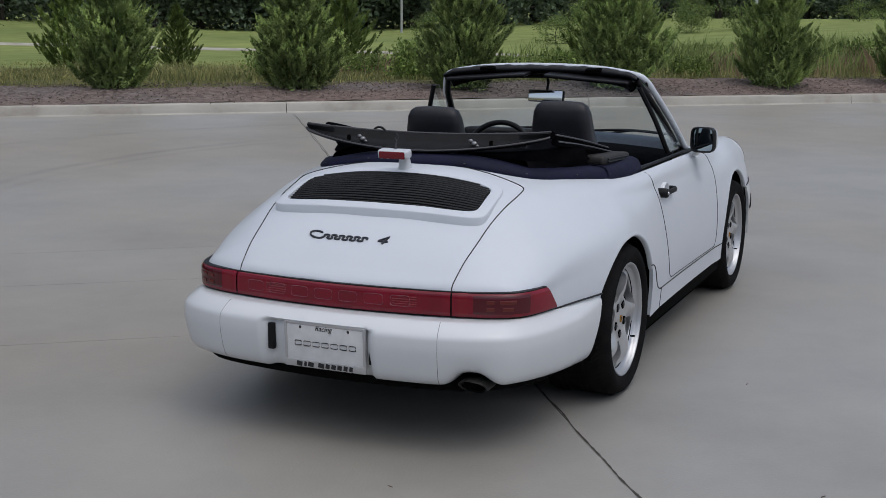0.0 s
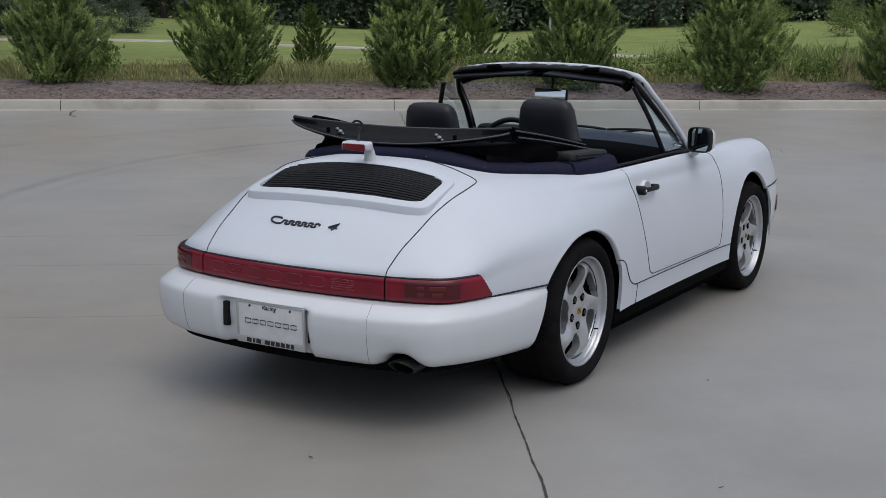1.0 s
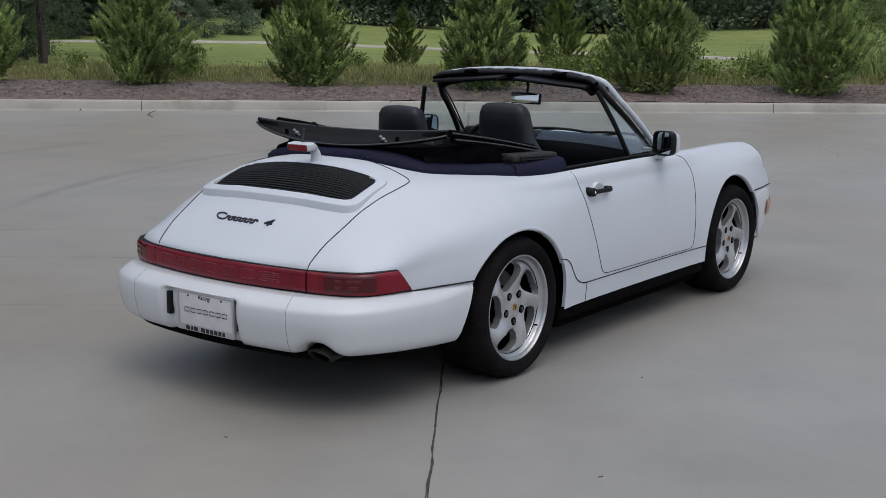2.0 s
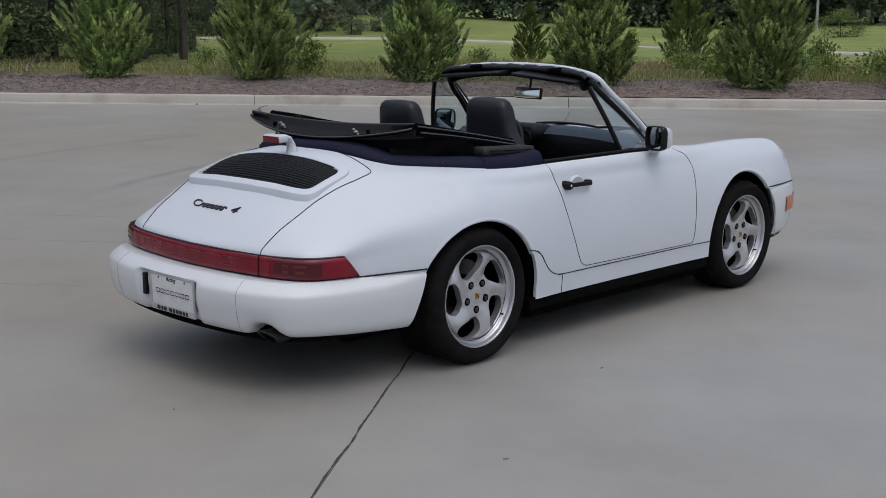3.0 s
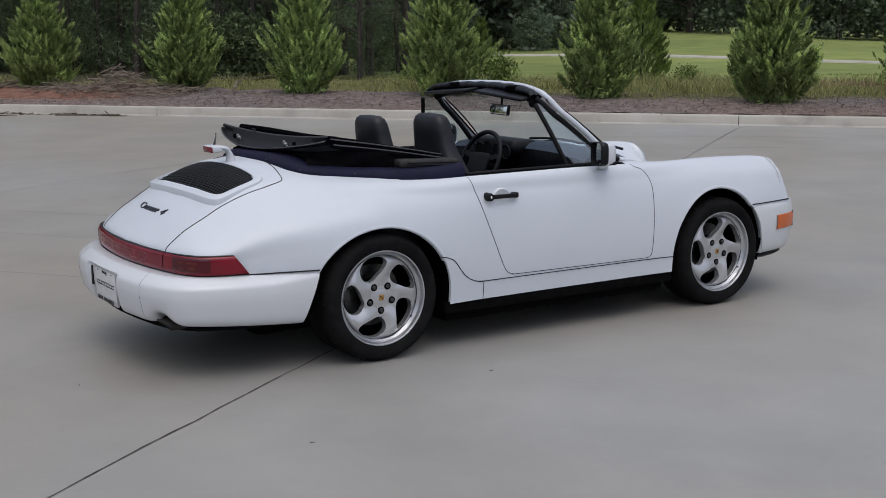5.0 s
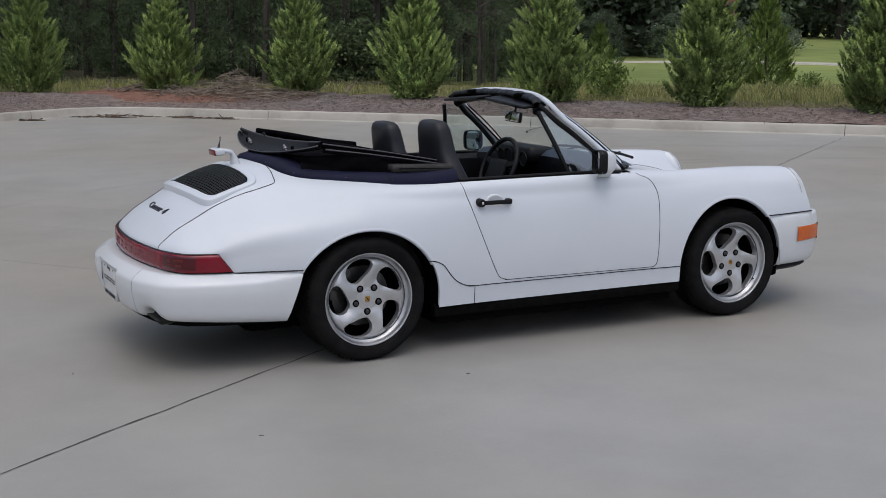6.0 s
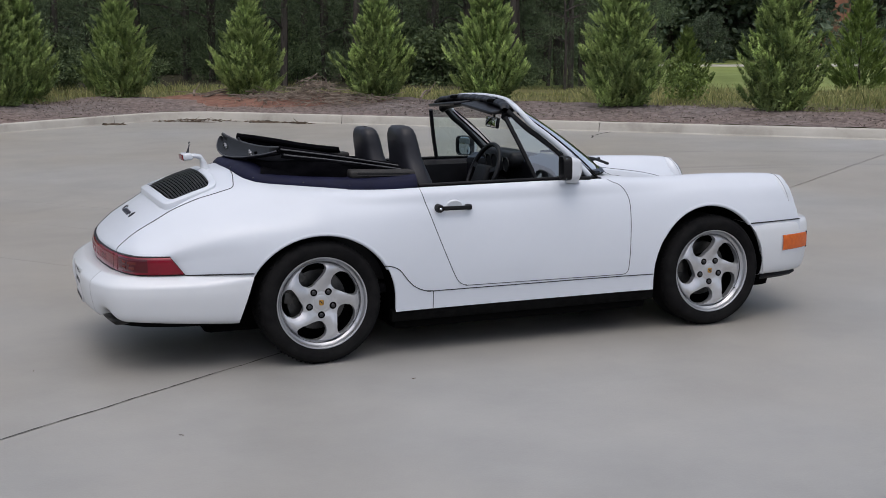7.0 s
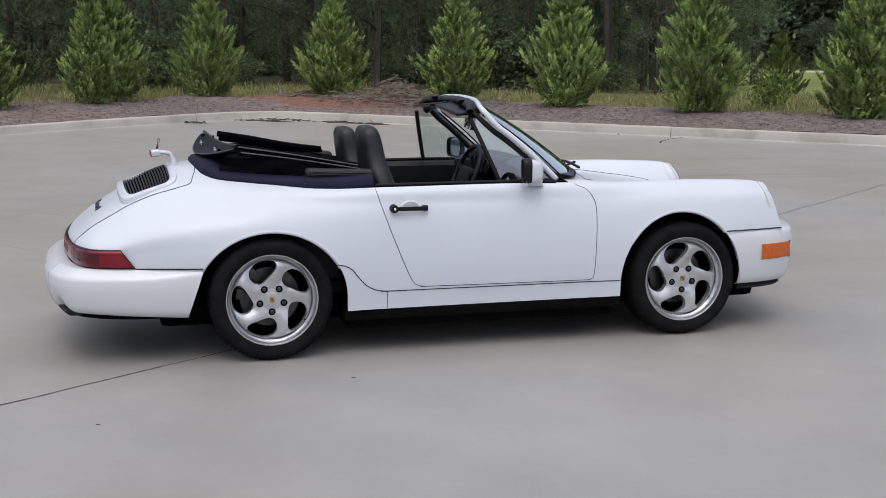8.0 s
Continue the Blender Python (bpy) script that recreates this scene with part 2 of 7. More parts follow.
# blue in the colour stands in for sky sheen on the dashboard's top
DASH_SHEEN = vary(material("dashboard_sky_sheen", (0.02, 0.024, 0.035), 0.45, spec=0.4), [(0.017, 0.026, 0.043), (0.032, 0.046, 0.072)], 30, bump=0.0006, bump_scale=260)
NAVY = vary(material("navy_canvas", (0.012, 0.014, 0.05), 0.7, spec=0.2), [(0.003, 0.0036, 0.015), (0.0070, 0.0085, 0.031)], 9, bump=0.002, bump_scale=14)
VINYL = vary(material("black_roof_fabric", (0.008, 0.008, 0.01), 0.36, spec=0.3), [(0.0018, 0.0018, 0.0028), (0.0045, 0.0045, 0.0065)], 14, bump=0.003, bump_scale=22)
PADDING = vary(material("worn_padding", (0.025, 0.024, 0.024), 0.6, spec=0.3), [(0.014, 0.0135, 0.0135), (0.034, 0.032, 0.031)], 18, bump=0.002, bump_scale=30)
PANE = glass("clear_tinted_glass", (0.89, 0.95, 0.945), ior=1.8)
QUARTER = glass("quarter_light_glass", (0.84, 0.96, 0.95), ior=2.7)
MIRROR = material("mirror_glass", (0.85, 0.87, 0.88), 0.03, 1.0)
# colour dimmed to imitate dark surroundings reflected in the door mirrors
MIRROR_DIM = material("dark_reflection_mirror_glass", (0.30, 0.35, 0.37), 0.03, 1.0)
PLATE = vary(material("plate_white", (0.62, 0.62, 0.63), 0.4), [(0.56, 0.56, 0.57), (0.66, 0.66, 0.67)], 20)
INK = material("black_print", (0.01, 0.01, 0.012), 0.5)
BADGE = material("badge_black", (0.01, 0.011, 0.02), 0.3)
RED = vary(material("red_lens", (0.12, 0.004, 0.010), 0.06, spec=0.45), [(0.120, 0.002, 0.010), (0.205, 0.004, 0.018)], 6)
RED_BRIGHT = material("red_reflector", (0.165, 0.004, 0.012), 0.1)
RED_PALE = material("pale_red_outline", (0.17, 0.028, 0.05), 0.3)
AMBER_DARK = material("smoked_amber_lens", (0.10, 0.011, 0.009), 0.1)
MAROON = material("smoked_maroon_lens", (0.066, 0.002, 0.007), 0.07)
AMBER = vary(material("amber_lens", (0.75, 0.16, 0.012), 0.18, coat=0.2), [(0.44, 0.075, 0.004), (0.60, 0.115, 0.006)], 40)
CHROME = material("chrome", (0.8, 0.8, 0.82), 0.12, 1.0)
LAMP = material("headlamp_glass", (0.42, 0.45, 0.47), 0.06, 0.6, coat=1.0)
CONCRETE = vary(material("worn_concrete", (0.4, 0.39, 0.37), 0.50, spec=1.0), [(0.235, 0.230, 0.216), (0.273, 0.266, 0.250), (0.306, 0.297, 0.278)], 1.1, detail=9, bump=0.0012, bump_scale=90,
                coarse=(0.20, (0.94, 0.87, 0.76), (1.03, 1.04, 1.05)))


def tyre_marks(m, arcs, beyond):
    """Faint curved rubber marks: (centre x, centre y, radius) each, fading out nearer than a line in y."""
    nt = m.node_tree
    N, L, b = nt.nodes, nt.links, nt.nodes["Principled BSDF"]
    tc, sep, noise = N.new("ShaderNodeTexCoord"), N.new("ShaderNodeSeparateXYZ"), N.new("ShaderNodeTexNoise")
    noise.inputs["Scale"].default_value, noise.inputs["Detail"].default_value = 1.3, 6.0
    L.new(tc.outputs["Object"], sep.inputs[0])
    L.new(tc.outputs["Object"], noise.inputs["Vector"])
    fade = N.new("ShaderNodeMapRange")
    fade.inputs["From Min"].default_value, fade.inputs["From Max"].default_value = beyond, beyond + 1.2
    L.new(sep.outputs["Y"], fade.inputs["Value"])
    patchy = N.new("ShaderNodeMapRange")
    patchy.inputs["From Min"].default_value, patchy.inputs["From Max"].default_value = 0.38, 0.62
    L.new(noise.outputs["Fac"], patchy.inputs["Value"])
    colour = b.inputs["Base Color"].links[0].from_socket
    for cx, cy, radius, width, depth in arcs:
        dist = N.new("ShaderNodeVectorMath")
        dist.operation = 'DISTANCE'
        flat = N.new("ShaderNodeCombineXYZ")
        L.new(sep.outputs["X"], flat.inputs["X"])
        L.new(sep.outputs["Y"], flat.inputs["Y"])
        L.new(flat.outputs[0], dist.inputs[0])
        dist.inputs[1].default_value = (cx, cy, 0)
        off, size, near, mul, mul2 = (N.new("ShaderNodeMath") for _ in range(5))
        off.operation, off.inputs[1].default_value = 'SUBTRACT', radius
        L.new(dist.outputs["Value"], off.inputs[0])
        size.operation = 'ABSOLUTE'
        L.new(off.outputs[0], size.inputs[0])
        band_ = N.new("ShaderNodeMapRange")
        band_.interpolation_type = 'SMOOTHSTEP'
        band_.inputs["From Min"].default_value, band_.inputs["From Max"].default_value = 0.0, width
        band_.inputs["To Min"].default_value, band_.inputs["To Max"].default_value = depth, 0.0
        L.new(size.outputs[0], band_.inputs["Value"])
        for node, a, c in ((mul, band_.outputs[0], fade.outputs[0]), (mul2, mul.outputs[0], patchy.outputs[0])):
            node.operation = 'MULTIPLY'
            L.new(a, node.inputs[0])
            L.new(c, node.inputs[1])
        mix = N.new("ShaderNodeMix")
        mix.data_type = 'RGBA'
        mix.inputs["B"].default_value = (0.07, 0.068, 0.066, 1)
        L.new(mul2.outputs[0], mix.inputs["Factor"])
        L.new(colour, mix.inputs["A"])
        colour = mix.outputs["Result"]
    L.new(colour, b.inputs["Base Color"])


tyre_marks(CONCRETE, ((5.30, -0.33, 6.62, 0.13, 0.42), (5.30, -0.33, 6.36, 0.10, 0.20), (4.65, 0.45, 7.80, 0.14, 0.30)), 4.4)
KERB = vary(material("kerb_concrete", (0.45, 0.42, 0.36), 0.9, spec=0.2), [(0.29, 0.27, 0.237), (0.41, 0.388, 0.345), (0.465, 0.443, 0.40)], 1.4, detail=8, bump=0.003, bump_scale=40)
JOINT = material("joint_dirt", (0.065, 0.061, 0.055), 0.95, spec=0.1)
MULCH = vary(material("mulch_soil", (0.11, 0.08, 0.065), 0.95, spec=0.1), [(0.084, 0.068, 0.061), (0.162, 0.135, 0.124), (0.25, 0.212, 0.196)], 9, detail=9, bump=0.03, bump_scale=16, coarse=(0.35, (1.04, 0.95, 0.91), (0.95, 0.98, 1.02)))
MEADOW = vary(material("meadow_grass_ground", (0.13, 0.19, 0.05), 0.95, spec=0.1), [(0.165, 0.198, 0.068), (0.208, 0.245, 0.090), (0.255, 0.288, 0.118)], 0.8, detail=9, bump=0.03, bump_scale=6,
              coarse=(0.05, (0.8, 0.85, 0.8), (1.1, 1.1, 1.0)))


def rough_near(m, across, near, far, tint):
    """The rough, dry verge before a line across the plan; the mown meadow beyond it."""
    nt = m.node_tree
    N, L, b = nt.nodes, nt.links, nt.nodes["Principled BSDF"]
    tc, dot, tex, add, mr, mix = (N.new(k) for k in ("ShaderNodeTexCoord", "ShaderNodeVectorMath", "ShaderNodeTexNoise", "ShaderNodeMath", "ShaderNodeMapRange", "ShaderNodeMix"))
    dot.operation = 'DOT_PRODUCT'
    dot.inputs[1].default_value = (*across, 0)
    L.new(tc.outputs["Object"], dot.inputs[0])
    tex.inputs["Scale"].default_value = 0.5
    L.new(tc.outputs["Object"], tex.inputs["Vector"])
    add.operation = 'MULTIPLY_ADD'
    add.inputs[1].default_value = 6.0
    L.new(tex.outputs["Fac"], add.inputs[0])
    L.new(dot.outputs["Value"], add.inputs[2])
    mr.inputs["From Min"].default_value, mr.inputs["From Max"].default_value = near + 3, far + 3
    L.new(add.outputs[0], mr.inputs["Value"])
    mix.data_type = 'RGBA'
    colour = b.inputs["Base Color"].links[0].from_socket
    half = N.new("ShaderNodeMix")
    half.data_type, half.blend_type = 'RGBA', 'MULTIPLY'
    half.inputs["Factor"].default_value = 1.0
    half.inputs["B"].default_value = (*tint, 1)
    L.new(colour, half.inputs["A"])
    L.new(mr.outputs[0], mix.inputs["Factor"])
    L.new(half.outputs["Result"], mix.inputs["A"])
    L.new(colour, mix.inputs["B"])
    L.new(mix.outputs["Result"], b.inputs["Base Color"])


rough_near(MEADOW, (0.79, 0.613), 24, 29, (0.55, 0.45, 0.55))
# young tips are paler by nature; light falling on them is coloured in too
SHOOTS = foliage("cedar_lit_shoots", (0.205, 0.295, 0.092), (0.50, 0.62, 0.22), sheen=0.2, patch=2.0)
CEDAR = foliage("cedar_foliage", (0.092, 0.140, 0.048), (0.33, 0.42, 0.145), sheen=0.15)
PINE = foliage("pine_needles", (0.034, 0.054, 0.030), (0.19, 0.245, 0.13), rough=0.95, sheen=0.2, patch=1.2)
# greyer and bluer than the near leaves: distance haze put into the colour
HAZED_LEAF = foliage("hazed_far_leaves", (0.068, 0.100, 0.068), (0.225, 0.285, 0.185), patch=0.35)
SAPLING = foliage("sapling_leaves", (0.085, 0.130, 0.040), (0.29, 0.37, 0.13), patch=0.5)
WEEDS = foliage("rank_weeds", (0.12, 0.175, 0.05), (0.31, 0.37, 0.13), patch=0.8)
TAN = foliage("dry_grass_stalks", (0.24, 0.17, 0.10), (0.50, 0.38, 0.25), patch=1.5)
BROAD = foliage("broad_leaves", (0.045, 0.070, 0.034), (0.20, 0.26, 0.12))
SHRUB = foliage("shrub_leaves", (0.09, 0.14, 0.038), (0.27, 0.36, 0.10))
SOIL = vary(material("red_soil", (0.2, 0.1, 0.07), 0.95, spec=0.1), [(0.12, 0.062, 0.044), (0.19, 0.102, 0.076), (0.25, 0.145, 0.112)], 5, detail=9, bump=0.02, bump_scale=14)
CHIPS = vary(material("wood_chips", (0.2, 0.15, 0.12), 0.9, spec=0.1), [(0.11, 0.088, 0.078), (0.27, 0.225, 0.20)], 3)
GRASS = foliage("grass_blades", (0.13, 0.165, 0.058), (0.41, 0.38, 0.17))
BARK = vary(material("bark", (0.08, 0.06, 0.045), 0.95, spec=0.1), [(0.030, 0.026, 0.023), (0.10, 0.088, 0.078)], 6, bump=0.02, bump_scale=18, stretch=(1, 1, 0.2))
FOREST = vary(material("leaf_floor", (0.08, 0.07, 0.05), 0.95, spec=0.1), [(0.030, 0.030, 0.019), (0.060, 0.054, 0.036), (0.08, 0.085, 0.045)], 3.0, detail=9, bump=0.03, bump_scale=10)
STICK = vary(material("dead_wood", (0.2, 0.16, 0.12), 0.9, spec=0.1), [(0.11, 0.088, 0.072), (0.30, 0.25, 0.205)], 7)
LITTER = vary(material("dead_leaves", (0.07, 0.055, 0.035), 0.95), [(0.045, 0.034, 0.025), (0.17, 0.125, 0.085)], 20)
BRICK = vary(material("far_brick", (0.28, 0.13, 0.09), 0.9), [(0.22, 0.10, 0.07), (0.33, 0.16, 0.11)], 1.5)
WALL = vary(material("added_wall_grey", (0.32, 0.32, 0.31), 0.85, spec=0.2), [(0.50, 0.50, 0.488), (0.59, 0.59, 0.575)], 0.6, detail=7, bump=0.003, bump_scale=20)
GALV = material("galvanised_pole", (0.42, 0.43, 0.44), 0.5, 0.4)

# ---- the setting ----
NK, EK = np.array((0.75, 0.66)), np.array((0.66, -0.75))          # across and along the main kerb
NK, EK = NK / np.linalg.norm(NK), EK / np.linalg.norm(EK)
NJ, EJ = np.array((0.79, 0.613)), np.array((0.573, -0.82))        # normals of the two sets of slab joints
NT, ET = np.array((0.79, 0.613)), np.array((0.613, -0.79))        # plan axes of the tree rows
KERB_AT = 13.56
CORNER = np.array((2.45, 17.55))
SIDE_DIR = np.array((-0.877, -0.481))                              # the side kerb leaves the corner this way


def lot_z(x, y):
    """The lot climbs a little towards the kerb."""
    s = np.clip((NK[0] * x + NK[1] * y - 3.0) / 10.5, 0, 1)
    return 0.15 * s * s * (3 - 2 * s)


# one line for the whole kerb: main run, rounded corner, side run
side_far = CORNER + SIDE_DIR * 26
main_far = CORNER + EK * 60
bend_in, bend_out = CORNER + SIDE_DIR * 0.9, CORNER + EK * 0.9
bend = [(1 - t)**2 * bend_in + 2 * t * (1 - t) * CORNER + t * t * bend_out for t in np.linspace(0, 1, 10)]
kerb_line = np.vstack([[side_far + (bend_in - side_far) * t for t in np.linspace(0, 1, 14, endpoint=False)], bend, [bend_out + (main_far - bend_out) * t for t in np.linspace(0, 1, 40)[1:]]])


def past_kerb(x, y):
    """How far a place lies beyond the kerb's line, in metres (negative: on the lot)."""
    p = np.stack([np.asarray(x, float), np.asarray(y, float)], -1)
    a = (p - CORNER) @ np.array((EK[1], -EK[0])) * -1.0
    side_n = np.array((SIDE_DIR[1], -SIDE_DIR[0]))
    if side_n @ (np.array((0.0, 0.0)) - CORNER) > 0:
        side_n = -side_n
    main_n = NK
    return np.maximum((p - CORNER) @ main_n, (p - CORNER) @ side_n)


def land_z(x, y):
    """Height of the open land: under the lot it lies low, beyond the kerb it is the bed, the verge and the meadow."""
    d = past_kerb(x, y)
    x, y = np.asarray(x, float), np.asarray(y, float)
    bed = lot_z(x, y) + 0.12 + 0.16 * np.clip(d / 1.6, 0, 1) - 0.10 * np.clip((d - 4) / 12, 0, 1)
    bed = bed + 0.03 * np.sin(x * 1.7 + y * 0.9) * np.clip(d / 2, 0, 1) * np.clip(1 - d / 30, 0.2, 1)
    rise = 1.1 * np.clip((ET[0] * x + ET[1] * y - 14) / 22, 0, 1) * np.clip((d - 6) / 18, 0, 1)
    far = np.hypot(x, y)
    hill = 5.0 * np.clip((far - 150) / 250, 0, 1)
    way = np.degrees(np.arctan2(y + 4, x + 3))
    swell = np.clip((far - 42) / 55, 0, 1)
    hill = hill + swell * swell * (3 - 2 * swell) * (0.35 + 0.95 * np.exp(-((way - 48) / 9.0)**2))
    return np.where(d < 0.12, -0.30, bed + rise + hill)


def land():
    outer = np.r_[np.arange(41.5, 112, 1.5), np.geomspace(1, 389, 18) + 111]
    g = np.concatenate([-outer[::-1], np.linspace(-40, 40, 161), outer])
    X, Y = np.meshgrid(g + 6, g + 8, indexing="ij")
    v, f = sheet(np.stack([X, Y, land_z(X, Y)], -1))
    return v, f


ground = part("ground", land(), MEADOW, None, "", smooth=180)
tagged(ground, "green meadow and verge beyond the parking lot", "ground", kind="structure")

# mulch bed along the kerb, a thin layer of its own over the soil
def bed_strip():
    rows = []
    t = unit(np.gradient(kerb_line, axis=0))
    out = np.stack([-t[:, 1], t[:, 0]], 1)
    if past_kerb(*(kerb_line[30] + out[30])) < 0:
        out = -out
    line = spline(kerb_line, 400)
    t = unit(np.gradient(line, axis=0))
    o = np.stack([-t[:, 1], t[:, 0]], 1)
    if past_kerb(*(line[300] + o[300])) < 0:
        o = -o
    for i, (p, q) in enumerate(zip(line, o)):
        row = []
        edge = 2.35 + 0.35 * math.sin(i * 0.21) + 0.25 * math.sin(i * 0.53 + 1)
        main = 1.0 if i > 150 else 1.5
        for k, d in enumerate(np.linspace(0.14, edge * main, 16)):
            x, y = p + q * d
            z = float(lot_z(x, y)) + 0.137 + 0.17 * min(1, d / 1.6) + 0.02 * math.sin(x * 5.1) * math.sin(y * 4.3) - 0.10 * max(0, (d - 4) / 12)
            z += 0.035 * math.sin(x * 1.7 + y * 0.9) * min(1, d / 2)
            row.append((x, y, z if k < 15 else z - 0.10))
        rows.append(row)
    return sheet(np.array(rows))


mulch_bed = tagged(part("planting_bed", bed_strip(), MULCH, None, smooth=180), "brown wood-mulch planting bed behind the kerb", "planting bed", kind="structure")


def kerb_geo(a, b):
    """One cast length of kerb with a rounded nose."""
    line = kerb_sample[a:b + 1]
    rows = []
    o = kerb_out[a:b + 1]
    for p, q in zip(line, o):
        z0 = float(lot_z(*p))
        rows.append([(p[0] + q[0] * d, p[1] + q[1] * d, z0 + z) for d, z in ((-0.03, -0.25), (-0.025, -0.02), (-0.012, 0.004), (0.0, 0.02), (0.012, 0.12), (0.022, 0.143), (0.045, 0.152), (0.15, 0.154), (0.165, 0.145), (0.17, -0.05))])
    return sheet(np.array(rows))


run = np.r_[0, np.cumsum(np.linalg.norm(np.diff(kerb_line, axis=0), axis=1))]
kerb_sample = np.stack([np.interp(np.arange(0, run[-1], 0.305), run, kerb_line[:, k]) for k in (0, 1)], 1)
kt = unit(np.gradient(kerb_sample, axis=0))
kerb_out = np.stack([-kt[:, 1], kt[:, 0]], 1)
if past_kerb(*(kerb_sample[200] + kerb_out[200])) < 0:
    kerb_out = -kerb_out
kerb = tagged(new("kerb"), "pale concrete kerb with a gutter round the lot", "kerb", kind="structure")
# joints fall every 4.9 m; one of them at the place that the slabs' joint reaches
start = int(np.argmin(np.hypot(*(kerb_sample - (11.33, 7.535)).T))) % 16
for a in range(start - 16, len(kerb_sample) - 1, 16):
    lo, hi = max(a, 0), min(a + 16, len(kerb_sample) - 1)
    if hi > lo:
        v, f = kerb_geo(lo, hi)
        v = v.reshape(hi - lo + 1, 10, 3)
        v[0, :, :2] += kt[lo] * 0.006
        v[-1, :, :2] -= kt[hi] * 0.006
        part("kerb_stone", (v.reshape(-1, 3), f + [tuple(range(10)), tuple(range((hi - lo) * 10, (hi - lo) * 10 + 10))[::-1]]), KERB, kerb, smooth=30)
base_rows = [[(p[0] + q[0] * d, p[1] + q[1] * d, float(lot_z(*p)) + z) for d, z in ((-0.02, -0.10), (-0.01, -0.02), (0.03, 0.12), (0.15, 0.13))] for p, q in zip(kerb_sample, kerb_out)]
part("kerb_joint_fill", sheet(np.array(base_rows)), JOINT, kerb)

# ---- the car: x forward from the rear axle, y to its left, z up from the ground ----
car = thing("convertible_car", (0, 0, 0), "white convertible sports car with its roof folded, parked on concrete", "car")

# half cross-sections: x, then (y, z) from the sill over the shoulder to the middle line
SECTIONS = [
    (-0.985, (0.000, 0.480), (0.000, 0.530), (0.000, 0.566), (0.000, 0.574), (0.000, 0.577), (0.000, 0.579), (0.0, 0.580)),
    (-0.975, (0.230, 0.480), (0.230, 0.530), (0.226, 0.568), (0.200, 0.582), (0.140, 0.589), (0.070, 0.592), (0.0, 0.593)),
    (-0.930, (0.510, 0.480), (0.510, 0.530), (0.502, 0.572), (0.440, 0.604), (0.315, 0.622), (0.150, 0.629), (0.0, 0.630)),
    (-0.850, (0.650, 0.480), (0.648, 0.530), (0.641, 0.575), (0.582, 0.620), (0.440, 0.671), (0.220, 0.692), (0.0, 0.694)),
    (-0.760, (0.686, 0.480), (0.684, 0.535), (0.678, 0.590), (0.606, 0.651), (0.455, 0.722), (0.220, 0.752), (0.0, 0.757)),
    (-0.660, (0.710, 0.478), (0.708, 0.545), (0.700, 0.620), (0.622, 0.695), (0.460, 0.780), (0.220, 0.816), (0.0, 0.822)),
    (-0.500, (0.748, 0.476), (0.745, 0.565), (0.728, 0.658), (0.640, 0.742), (0.466, 0.842), (0.220, 0.888), (0.0, 0.898)),
    (-0.330, (0.790, 0.472), (0.787, 0.570), (0.760, 0.680), (0.666, 0.771), (0.505, 0.872), (0.250, 0.930), (0.0, 0.942)),
    (-0.150, (0.815, 0.470), (0.817, 0.580), (0.784, 0.695), (0.696, 0.785), (0.575, 0.872), (0.280, 0.945), (0.0, 0.955)),
    (0.000, (0.824, 0.440), (0.827, 0.580), (0.800, 0.700), (0.728, 0.795), (0.620, 0.866), (0.300, 0.945), (0.0, 0.955)),
    (0.170, (0.818, 0.380), (0.824, 0.560), (0.796, 0.690), (0.738, 0.785), (0.650, 0.860), (0.320, 0.940), (0.0, 0.950)),
    (0.360, (0.800, 0.235), (0.813, 0.480), (0.792, 0.670), (0.750, 0.775), (0.674, 0.857), (0.340, 0.930), (0.0, 0.940)),
    (0.600, (0.786, 0.235), (0.800, 0.450), (0.786, 0.645), (0.755, 0.770), (0.690, 0.860), (0.360, 0.900), (0.0, 0.910)),
    (1.200, (0.780, 0.235), (0.796, 0.440), (0.785, 0.630), (0.757, 0.765), (0.702, 0.864), (0.400, 0.890), (0.0, 0.900)),
    (1.700, (0.782, 0.235), (0.797, 0.440), (0.783, 0.630), (0.748, 0.765), (0.684, 0.850), (0.440, 0.862), (0.0, 0.890)),
    (1.950, (0.798, 0.238), (0.808, 0.480), (0.790, 0.650), (0.748, 0.770), (0.660, 0.846), (0.440, 0.806), (0.0, 0.832)),
    (2.270, (0.812, 0.450), (0.814, 0.560), (0.790, 0.680), (0.738, 0.785), (0.625, 0.846), (0.420, 0.772), (0.0, 0.780)),
    (2.550, (0.799, 0.480), (0.795, 0.560), (0.771, 0.670), (0.720, 0.776), (0.602, 0.838), (0.400, 0.735), (0.0, 0.722)),
    (2.720, (0.777, 0.500), (0.771, 0.570), (0.748, 0.672), (0.700, 0.773), (0.586, 0.827), (0.400, 0.688), (0.0, 0.672)),
    (2.895, (0.744, 0.510), (0.736, 0.570), (0.714, 0.660), (0.668, 0.757), (0.570, 0.797), (0.400, 0.620), (0.0, 0.605)),
]
US = 14  # samples between neighbouring section points


